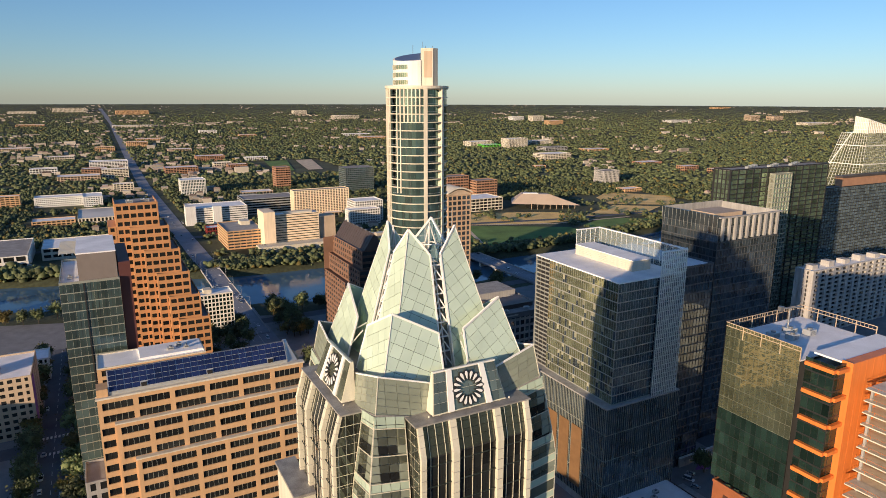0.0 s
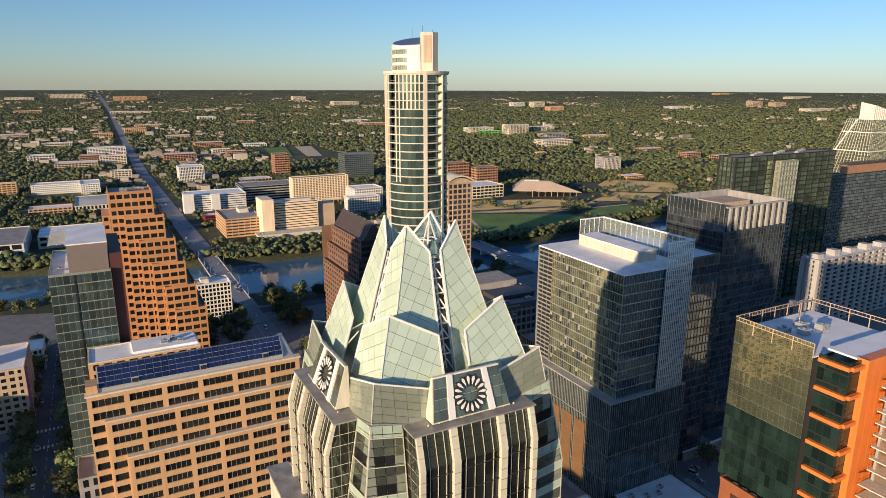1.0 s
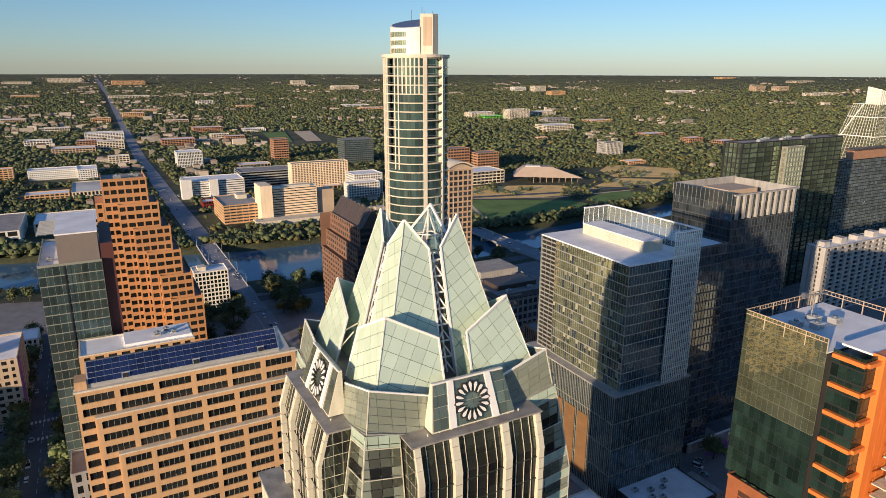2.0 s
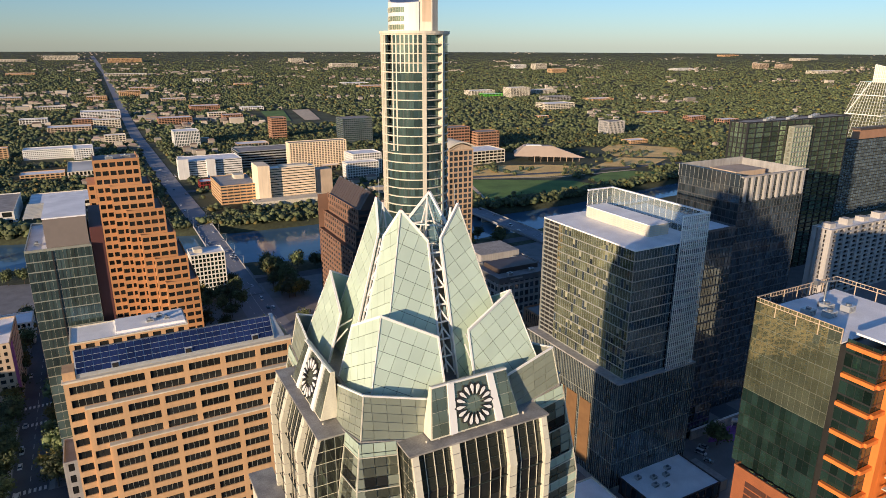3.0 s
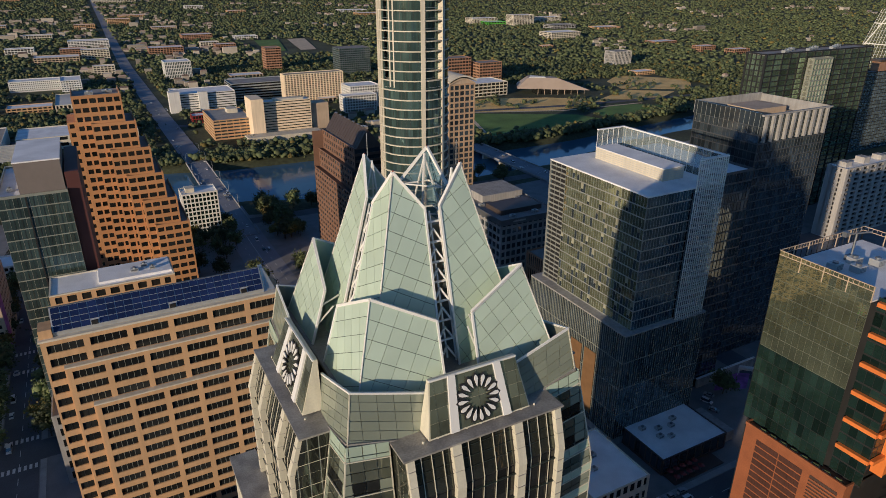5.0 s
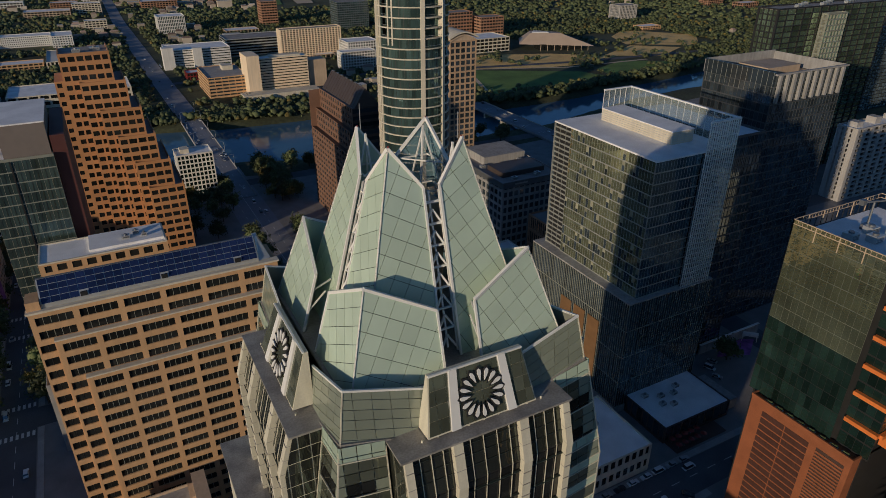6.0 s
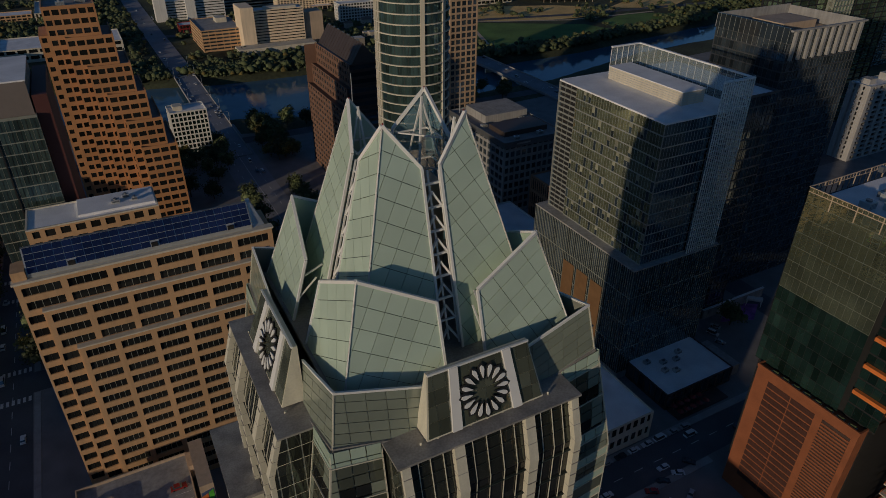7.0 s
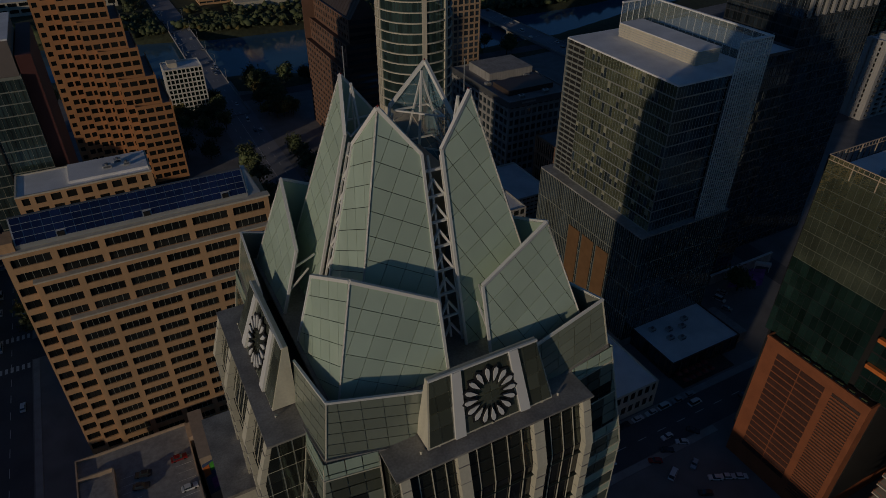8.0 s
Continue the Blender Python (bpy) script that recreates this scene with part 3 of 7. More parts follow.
def rear_wing():
    x0, x1, y0, y1, zt = -6.7, 33.8, 268.5, 285.2, 77.2
    t = thing("office_wing", (13.5, 274, 0), "pale limestone rear wing with square windows below its roof", "office wing")
    wall, cells = Shape(), []
    part("core", Shape().box(x0 + 0.5, x1 - 0.5, y0 + 0.5, y1 - 0.5, 0, zt - 0.1), DARKFRAME, t)
    for s, c, u0, u1, n in (("S", y0, x0, x1, 9), ("E", x1, y0 + 0.45, y1 - 0.45, 5), ("W", x0, y0 + 0.45, y1 - 0.45, 5)):
        facade(wall, cells, s, c, u0, u1, zt - 24.0, zt - 0.6, 6, n, 1.6, 1.5, 0.4)
    wall.box(x0, x1, y1 - 0.4, y1, zt - 24, zt - 0.6).box(x0, x1, y0, y1, 0, zt - 24)
    wall.box(x0, x1, y0, y1, zt - 0.6, zt)
    part("wall", wall, LIMESTONE, t)
    part("roof", Shape().box(x0 + 0.5, x1 - 0.5, y0 + 0.5, y1 - 0.5, zt, zt + 0.1), ROOFWHITE, t)
    rim = Shape()
    parapet(rim, x0, x1, y0, y1, zt, 0.5, 0.5)
    part("parapet", rim, CREAM, t)
    part("raised_roof", Shape().box(9.0, x1 - 0.6, y0 + 3.0, y1 - 0.6, zt + 0.1, zt + 1.0), ROOFWHITE, t)
    spread_panes(cells, GL_DARK, t, 1, 60)
    for x, y, w in ((21, 276, 2.6), (24.5, 279, 2.2), (27, 275.5, 1.8)):
        roof_unit(x, y, zt + 1.0, w, w * 0.8, 1.2)
rear_wing()

# ---- teal glass tower with brown penthouse ----
def teal_tower():
    t = tower("glass_tower", "teal glass tower with a grey penthouse", -18.3, 4.5, 302, 348, 105.5, MULLION, GL_SMOKE, "SW", 26, 9, 14, 0.08, 0.4, 0.2, roofmat=ROOFWHITE, cols=2, limit=150)
    part("base_storey", Shape().box(-18.3, 9.2, 302, 348, -7.4, 0), DARKSTONE, t)
    part("penthouse", Shape().box(-10.8, 4.0, 304, 340, 105.5, 117.5), material("taupe metal panel", (0.20, 0.17, 0.15), 0.6, vary=0.06), t)
    part("penthouse_roof", Shape().box(-11.0, 4.2, 303.8, 340.2, 117.5, 118.0), ROOFWHITE, t)
    for k in range(11):
        part("trellis_slat", Shape().box(-17.6, -10.82, 312 + k * 2.6, 312.35 + k * 2.6, 116.6, 117.1), FRAME, t)
    for x in (-17.4, -14.4, -11.4):
        part("trellis_beam", Shape().box(x - 0.15, x + 0.15, 311.5, 339.0, 116.2, 116.6), FRAME, t)
    part("seam", Shape().box(-9.3, -8.9, 301.7, 301.98, 0, 105.4), DARKFRAME, t)
    part("side_wall", Shape().box(4.55, 9.2, 304, 346, 0, 112.5), material("oxblood panel", (0.10, 0.035, 0.03), 0.6, vary=0.1, size=9), t)
    roof_unit(-14.5, 312, 105.6, 2, 2, 1.2)
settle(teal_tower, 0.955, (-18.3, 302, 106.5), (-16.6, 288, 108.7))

# ---- stepped granite tower ----
def stepped_tower():
    t = thing("stepped_tower", (32, 440, 0), "red granite tower stepping down in terraces", "office tower")
    k0 = 0.92
    far = lambda z: 180.75 - (180.75 - z) * k0
    raw = [(10.0, 36.0, 465.0, 112.4), (17.5, 41.4, 461.5, 96.4), (24.5, 46.6, 458.0, 80.8), (30.5, 51.0, 454.5, 65.2), (36.5, 56.2, 451.0, 49.6), (41.0, 61.0, 447.5, 34.0)]
    tiers = [(a * k0, b * k0, c * k0, far(d)) for a, b, c, d in raw]
    BACK = 456.0
    wall, cells, core, roofs = Shape(), [], Shape(), []
    fh = 4.78
    for k, (xl, xr, yf, zt) in enumerate(tiers):
        n = int(zt / fh)
        z0 = zt - 0.8 - n * fh
        nb = int(round((xr - xl) / 4.3))
        facade(wall, cells, "S", yf, xl, xr, z0, zt - 0.8, n, nb, 0.9, 2.25, 0.35)
        if k:
            facade(wall, cells, "W", xl, yf + 0.4, tiers[k - 1][2], z0, zt - 0.8, n, 1, 1.0, 2.5, 0.35)
        facade(wall, None, "E", xr, yf + 0.4, BACK, z0, zt - 0.8, n, 8, 1.0, 2.5, 0.35)
        core.box(xl + 0.45, xr - 0.45, yf + 0.45, BACK - 0.5, 0, zt - 0.9)
        roofs.append((xl, xr, yf, zt))
        wall.box(xl, xr, yf, yf + 0.5, zt - 0.8, zt + 0.9).box(xr - 0.5, xr, yf + 0.5, BACK, zt - 0.8, zt + 0.9).box(xl, xl + 0.5, yf + 0.5, BACK, zt - 0.8, zt + 0.9)
    zl = far(97)
    n = int(zl / fh)
    facade(wall, cells, "S", 431.0, 4.8, 9.1, zl - n * fh, zl, n, 1, 1.0, 2.5, 0.35)
    facade(wall, cells, "W", 4.8, 431.5, BACK, zl - n * fh, zl, n, 5, 1.2, 2.5, 0.35)
    core.box(5.3, 10.5, 431.5, BACK - 0.5, 0, zl - 0.5)
    wall.box(4.8, 9.2, 431.0, BACK, zl, zl + 1)
    facade(wall, cells, "W", 9.2, 428.3, BACK, zl + 1.1, tiers[0][3] - 0.8, 3, 6, 1.2, 2.5, 0.35)
    part("core", core, DARKFRAME, t)
    part("wall", wall, SIENNA, t)
    for xl, xr, yf, zt in roofs:
        part("terrace", Shape().box(xl + 0.5, xr - 0.5, yf + 0.5, BACK - 0.5, zt - 0.8, zt - 0.4), ROOFGREY, t)
    spread_panes(cells, GL_DARK, t, 1, 170)
    zr = tiers[0][3] - 0.4
    roof_unit(18, 438, zr, 4, 3, 1.8)
    roof_unit(27, 442, zr, 5, 3, 1.5)
stepped_tower()

# ---- white riverside hotel ----
t = tower("white_hotel", "white riverside hotel with a grid of arched windows", 63.4, 88.3, 512, 530, 30.2, WHITE, GL_NIGHT, "SWE", 9, 9, 6, 0.75, 0.9, 0.6, roofmat=ROOFWHITE)
part("lift_house", Shape().box(67, 73, 518, 526, 30.2, 33.2), CREAM, t)

# ---- brown tower with stepped sides and sloping roof ----
def brown_tower():
    t = thing("brown_tower", (162, 430, 0), "dark russet stone tower with a gabled metal roof", "office tower")
    wall, front, cells, dark = Shape(), Shape(), [], []
    tiers = [(154.5, 399.0, 79.3), (151.0, 395.5, 66.7), (147.2, 392.0, 54.5)]
    x1, y1, fh = 174.0, 460.0, 3.75
    for i, (xl, yf, zt) in enumerate(tiers):
        zlow = tiers[i + 1][2] if i < 2 else 0.0
        n = int(round((zt - zlow) / fh))
        part("core", Shape().box(xl + 0.6, x1 - 0.6, yf + 0.6, y1 - 0.6, zlow, zt - 0.2), DARKFRAME, t)
        facade(wall, cells, "W", xl, yf + 0.5, y1, zlow, zt, n, 14, 1.7, 1.9, 0.5)
        facade(front, dark, "S", yf, xl, x1, zlow, zt, n, 1, 0.4, 1.7, 0.5)
        wall.box(xl, xl + 0.5, yf + 0.5, y1, zt, zt + 0.7)
        front.box(xl, x1, yf, yf + 0.5, zt, zt + 0.7)
        part("terrace", Shape().box(xl + 0.5, x1, yf + 0.5, y1, zt - 0.2, zt), STUCCO if i == 0 else ROOFBROWN, t)
    wall.box(147.2, x1, y1 - 0.5, y1, 0, 79.3).box(x1 - 0.5, x1, 392.5, y1 - 0.5, 0, 79.3)
    part("wall", wall, RUSSET, t)
    part("front_wall", front, DARKSTONE, t, "near black stone front")
    part("gabled_roof", Shape().hexa([(156.4, 400.5, 79.3), (164.0, 400.5, 91.0), (173.6, 400.5, 79.3)], [(156.4, 459.4, 79.3), (164.0, 459.4, 91.0), (173.6, 459.4, 79.3)]), ROOFBROWN, t)
    for k in range(14):
        y = 404 + k * 4.1
        part("roof_seam", Shape().bar((156.4, y, 79.36), (164.0, y, 91.06), 0.12), DARKSTONE, t)
    for k in range(7):
        part("ridge_vent", Shape().box(163.6, 164.4, 406 + k * 8, 409 + k * 8, 90.8, 91.5), METAL, t)
    spread_panes(cells, GL_BLACK, t, 1, 150)
    spread_panes(dark, GL_BLACK, t, 1, 40)
brown_tower()

# ---- tall round residential tower ----
def round_tower(cx, cy):
    t = thing("residential_tower", (cx, cy, 0), "tall cream residential tower with curved teal glass front", "residential tower")
    def ring(r, n=40, a0=0.0, a1=2 * math.pi):
        return [(cx + r * math.cos(a0 + (a1 - a0) * k / n), cy + r * math.sin(a0 + (a1 - a0) * k / n)) for k in range(n + (0 if a1 - a0 > 6.28 else 1))]
    to_cam = math.atan2(-cy, -cx)
    def at(u):
        return to_cam - math.pi / 2 + math.acos(max(-1.0, min(1.0, -u)))
    part("core", Shape().prism(ring(14.4), -45, 186), DARKFRAME, t)
    fh, n = 4.56, 50
    slab_meshes = [mesh_of("floor_slab", Shape().prism([(x - cx, y - cy) for x, y in ring(r, 48)], 0, 0.5), CREAM) for r in (17.68, 17.95)]
    for k in range(n):
        z = 186 - k * fh
        piece("floor_slab", slab_meshes[0 if z > 128 else 1], (cx, cy, z - 0.35), 0, t)
    def wall_seg(u0, u1, r0, r1, z0, z1, name="pier", mt=CREAM):
        a0, a1 = at(u0), at(u1)
        m = max(1, int((a1 - a0) / 0.1))
        out = [(cx + r1 * math.cos(a0 + (a1 - a0) * i / m), cy + r1 * math.sin(a0 + (a1 - a0) * i / m)) for i in range(m + 1)]
        inn = [(cx + r0 * math.cos(a0 + (a1 - a0) * i / m), cy + r0 * math.sin(a0 + (a1 - a0) * i / m)) for i in range(m + 1)]
        part(name, Shape().prism(out + inn[::-1], z0, z1), mt, t)
    segs = [(-1.0, -0.80, "win"), (-0.80, -0.63, "balcony"), (-0.63, -0.40, "grid"), (-0.40, 0.22, "glass"), (0.22, 0.33, "solid"), (0.33, 0.79, "balcony"), (0.79, 0.85, "solid"), (0.85, 1.0, "side")]
    cells = []
    for u0, u1, kind in segs:
        a0, a1 = at(u0), at(u1)
        if kind == "solid":
            wall_seg(u0, u1, 14.4, 18.1, -45, 186.2)
            continue
        r = 15.3 if kind == "balcony" else 17.25
        m = max(1, int(round((a1 - a0) * r / (2.2 if kind in ("glass", "side", "balcony") else 1.9))))
        for i in range(m):
            am = a0 + (a1 - a0) * (i + 0.5) / m
            w = 2 * r * math.sin((a1 - a0) / m / 2)
            if kind in ("win", "grid"):
                ux, uy = math.cos(am - (a1 - a0) / m / 2), math.sin(am - (a1 - a0) / m / 2)
                px, py = -uy * 0.36, ux * 0.36
                q = [(cx + ux * ra + px * sg, cy + uy * ra + py * sg) for ra, sg in ((17.75, -1), (17.75, 1), (16.9, 1), (16.9, -1))]
                part("pier", Shape().prism(q, 128 if kind == "grid" else 40, 186.2), CREAM, t)
            if kind == "glass":
                ux, uy = math.cos(am - (a1 - a0) / m / 2), math.sin(am - (a1 - a0) / m / 2)
                px, py = -uy * 0.36, ux * 0.36
                q = [(cx + ux * ra + px * sg, cy + uy * ra + py * sg) for ra, sg in ((17.6, -1), (17.6, 1), (16.9, 1), (16.9, -1))]
                part("pier", Shape().prism(q, 186 - 4 * fh, 186.2), CREAM, t)
            for k in range(28):
                z = 186 - (k + 1) * fh
                rc = 17.25 if z < 128 else r
                wc = 2 * rc * math.sin((a1 - a0) / m / 2)
                cells.append((cx + rc * math.cos(am), cy + rc * math.sin(am), z + 0.2, am + math.pi / 2, round(wc, 2), fh - 0.7))
    wall_seg(-1.0, 1.0, 14.4, 17.4, -45, 186 - 28 * fh, "lower_wall")
    spread_panes(cells, GL_TEAL, t, 2, 300)
    for i in range(13):
        z = 186 - (i + 1) * fh
        for u0, u1 in ((0.33, 0.56), (0.56, 0.79), (-0.80, -0.63)):
            p = [(cx + 17.6 * math.cos(at(u)), cy + 17.6 * math.sin(at(u))) for u in (u0, u1)]
            part("balcony_rail", Shape().bar((*p[0], z + 1.2), (*p[1], z + 1.2), 0.07), FRAME, t)
    # crown
    part("cornice", Shape().prism(ring(18.3), 186.2, 187.6), CREAM, t)
    e = Vector((math.cos(to_cam + math.pi / 2), math.sin(to_cam + math.pi / 2)))
    f = Vector((math.cos(to_cam), math.sin(to_cam)))
    def q(u, w):
        return (cx + e.x * u + f.x * w, cy + e.y * u + f.y * w)
    part("crown_block", Shape().prism([q(2.4, 12.6), q(2.4, -9), q(11.8, -9), q(11.8, 9.6), q(9.0, 12.6)], 187.6, 207.6), CREAM, t)
    part("crown_louvre", Shape().prism([q(4.0, 12.75), q(4.0, 12.5), q(8.4, 12.5), q(8.4, 12.75)], 192, 206), TANWALL, t)
    def arc(r, p0, p1, m):
        return [(r * math.cos(radians(p0 + (p1 - p0) * k / m)), r * math.sin(radians(p0 + (p1 - p0) * k / m))) for k in range(m + 1)]
    cut_z = lambda u, w: 203.6 - 0.20 * w + 0.10 * u
    rim = arc(13.4, 79.7, 280.3, 30)[::-1]
    drum = part("crown_drum", Shape().hexa([(*q(u, w), 187.6) for u, w in rim], [(*q(u, w), cut_z(u, w)) for u, w in rim]), WHITE, t, "white curved drum cut on a slant")
    part("crown_roof", Shape().hexa([(*q(u * 0.93, w * 0.93), cut_z(u * 0.93, w * 0.93) + 0.02) for u, w in rim], [(*q(u * 0.93, w * 0.93), cut_z(u * 0.93, w * 0.93) + 0.2) for u, w in rim]), BLUEPAINT, t, "blue slanting roof")
    for z in (188.2, 192.2, 196.4):
        out, inn = arc(13.52, 112, 205, 12), arc(13.3, 112, 205, 12)
        edge = (out + inn[::-1])[::-1]
        part("crown_window", Shape().hexa([(*q(u, w), z) for u, w in edge], [(*q(u, w), z + 2.4) for u, w in edge]), GL_OLIVE, drum)
        for a in range(114, 204, 6):
            u, w = 13.55 * math.cos(radians(a)), 13.55 * math.sin(radians(a))
            part("crown_mullion", Shape().bar((*q(u, w), z), (*q(u, w), z + 2.4), 0.1), CREAM, drum)
    for u, w, h in ((-2, 6, 2.2), (3.5, 8, 3.6), (5, 2, 2.0), (9, 6, 1.6)):
        part("mast", Shape().bar((*q(u, w), 205), (*q(u, w), 207.6 + h), 0.12, 5), METAL, t)
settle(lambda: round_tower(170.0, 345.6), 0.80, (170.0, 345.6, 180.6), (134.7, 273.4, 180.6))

# ---- arched brown tower behind it ----
t = tower("arched_tower", "tan precast apartment tower with an arched roof", 220.8, 240, 400, 420, 112.5, material("tan precast frame", (0.46, 0.32, 0.20), 0.75, vary=0.1, size=9), GL_BLACK, "SWE", 30, 5, 5, 0.9, 1.1, 0.5, limit=30)
for z0, grow in ((113.6, 0.0), (115.4, 0.7)):
    arc = [(220.8 - grow + (19.2 + 2 * grow) * k / 12, z0 + 3.4 * math.sin(math.pi * k / 12)) for k in range(13)]
    arc = arc + [(x, z - 0.9) for x, z in arc[::-1]]
    part("arched_roof", Shape().hexa([(x, 420, z) for x, z in arc[::-1]], [(x, 399.6 - grow, z) for x, z in arc[::-1]]), CREAM if grow else TANWALL, t)
part("gable_wall", Shape().hexa([(x, 418, z) for x, z in [(239.6, 112.4), (221.2, 112.4), (224, 115.2), (230.4, 116.8), (236.8, 115.2)][::-1]], [(x, 400.2, z) for x, z in [(239.6, 112.4), (221.2, 112.4), (224, 115.2), (230.4, 116.8), (236.8, 115.2)][::-1]]), TANWALL, t)

# ---- low hall with big roof ----
t = tower("civic_hall", "low grey civic hall with a broad flat roof", 218, 260, 330, 395, 44, CONCRETE, GL_BLACK, "SW", 9, 11, 14, 1.0, 1.6, 0.6)
part("roof_block", Shape().box(224, 254, 340, 357, 44, 47), ROOFBROWN, t)
part("roof_block", Shape().box(226, 256, 364, 388, 44, 49), CONCRETE, t)
part("fascia", Shape().box(217.6, 260.4, 329.6, 330.0, 41.6, 45.2).box(217.6, 218.0, 330.0, 395, 41.6, 45.2), METAL, t)
part("sign_bar", Shape().box(226, 235, 329.45, 329.6, 43.0, 43.9), FRAME, t)
for x, y in ((229, 335), (246, 336), (250, 361), (222.5, 360)):
    roof_unit(x, y, 44, 3.4, 2.6, 1.8)

# ---- glass office tower with roof screen ----
PALEBAR = material("pale grey mullion", (0.36, 0.37, 0.335), 0.4, 0.3, vary=0.1)
GL_BLIND = material("drawn blinds behind glass", (0.27, 0.265, 0.19), 0.2, vary=0.15, size=4, rnd=0.35, ior=1.6)
def glass_tower():
    t = thing("glass_tower", (208, 222, 0), "olive glass office tower with a glazed roof screen", "office tower")
    part("core", Shape().box(190.6, 226, 193.6, 249.6, 0, 105.3), DARKFRAME, t)
    wall, cw, cs = Shape(), [], []
    fh = 4.25
    n = 13
    zb = 105.6 - n * fh
    facade(wall, cw, "W", 190.0, 193.2, 240, zb, 105.6, n, 32, 0.08, 0.48, 0.2)
    facade(wall, cs, "S", 192.8, 190.0, 213.5, zb, 105.6, n, 16, 0.08, 0.48, 0.2)
    rec = []
    facade(wall, rec, "W", 190.4, 240.2, 251, zb, 105.6, n * 2, 3, 0.10, 0.7, 0.4)
    wall.box(190, 227, 250.7, 251, zb, 105.6)
    part("mullion_grid", wall, PALEBAR, t)
    pick = random.Random(3)
    dark, pale, blind = [], [], []
    for c in cw:
        v = pick.random()
        low = c[2] < 78
        if v < (0.14 if low else 0.05):
            dark.append(c)
        elif v < 0.92:
            pale.append(c)
        else:
            h = round(pick.choice((0.35, 0.6)) * c[5], 2)
            dark.append((c[0], c[1], c[2], c[3], c[4], h))
            blind.append((c[0], c[1], round(c[2] + h, 3), c[3], c[4], round(c[5] - h, 2)))
    spread_panes(pale, GL_OLIVE, t, 1, 130)
    spread_panes(dark, GL_BLACK, t, 1, 70)
    spread_panes(blind, GL_BLIND, t, 1, 40, "blind")
    # blue of the south panes puts the sky's reflection into the colour
    spread_panes(cs, GL_BLUE, t, 1, 110, "pane")
    spread_panes(rec, GL_BLACK, t, 1, 40, "pane")
    part("roof", Shape().box(190.0, 227, 192.8, 251, 105.6, 106.2), ROOFWHITE, t)
    room = part("machine_room", Shape().box(208, 219, 204, 243, 106.2, 111.0), CREAM, t)
    for k in range(5):
        part("machine_rail", Shape().box(207.9, 219.1, 203.9, 243.1, 106.8 + k * 0.85, 106.92 + k * 0.85), FRAME, room)
    part("machine_roof", Shape().box(207.8, 219.2, 203.8, 243.2, 111.0, 111.3), ROOFWHITE, t)
    # screen wall: glass with upright fins
    gl = Shape()
    X0, X1, Y0, Y1, ZT = 212.4, 227.4, 191.2, 248.0, 117.0
    gl.box(X0, X1, Y0 + 0.3, Y0 + 0.45, 104, ZT).box(X1 - 0.45, X1 - 0.3, Y0 + 0.5, Y1, 104, ZT)
    gl.box(212.0, X1, Y1 - 0.45, Y1 - 0.3, 104, ZT)
    screen = part("roof_screen", gl, GL_SHELL, t, "clear glazed roof screen")
    k = X0
    while k <= X1 + 0.01:
        part("screen_fin", Shape().box(k - 0.07, k + 0.07, Y0 - 0.2, Y0 + 0.3, 50, ZT), STEEL, screen)
        k += 15.0 / 13
    for z in np.arange(52, ZT + 0.1, 4.25):
        part("screen_rail", Shape().box(X0, X1, Y0 + 0.02, Y0 + 0.3, float(z) - 0.08, float(z) + 0.08), STEEL, screen)
        part("screen_rail", Shape().box(X0, X1, Y0 + 0.02, Y0 + 0.3, float(z) + 2.0, float(z) + 2.1), STEEL, screen)
    k = 212.0
    while k <= X1 + 0.01:
        part("screen_post", Shape().box(k - 0.05, k + 0.05, Y1 - 0.7, Y1 - 0.45, 106.2, ZT), STEEL, screen)
        k += 3.0
    for k in range(16):
        y = Y0 + 0.6 + k * 3.6
        part("screen_post", Shape().box(X1 - 0.7, X1 - 0.5, y, y + 0.08, 106.2, ZT), STEEL, screen)
    rim = Shape().box(X0, X1, Y0 - 0.3, Y0 + 0.6, ZT, ZT + 0.5).box(X1 - 1.0, X1, Y0 + 0.6, Y1, ZT, ZT + 0.5).box(212, X1 - 1.0, Y1 - 1.0, Y1, ZT, ZT + 0.5)
    part("screen_rim", rim, ROOFWHITE, t)
    cells = []
    w2 = Shape()
    facade(w2, cells, "S", Y0 + 0.9, X0, X1, 0, 104, 24, 8, 0.1, 0.5, 0.2)
    spread_panes(cells, GL_BLUE, t, 1, 60, "pane")
    part("mullion_grid", w2, METAL, t)
    # garage podium
    pod = Shape()
    part("podium_core", Shape().box(186.3, 229.5, 191.5, 253.4, 0, zb - 0.6), DARKFRAME, t)
    part("base_storey", Shape().box(185.8, 230, 190.7, 254, -3.1, 0), CONCRETE, t)
    cells = []
    facade(pod, cells, "W", 185.8, 191.1, 254, 0, zb - 0.6, 4, 56, 0.2, 0.3, 0.3)
    facade(pod, cells, "S", 190.9, 185.8, 230, 0, zb - 0.6, 4, 36, 0.14, 0.3, 0.3)
    part("podium_grille", pod, MULLION, t)
    spread_panes(cells, GL_BLACK, t, 1, 40, "pane")
    part("podium_roof", Shape().box(185.6, 230, 190.7, 254, zb - 0.6, zb), CONCRETE, t)
    cop = Shape()
    for k in range(3):
        cop.box(185.5, 185.75, 206 + k * 9, 213 + k * 9, 4, 34)
    part("copper_panel", cop, material("bronze panel", (0.30, 0.17, 0.08), 0.45, 0.4, vary=0.12), t)
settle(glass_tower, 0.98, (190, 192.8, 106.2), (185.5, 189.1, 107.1))

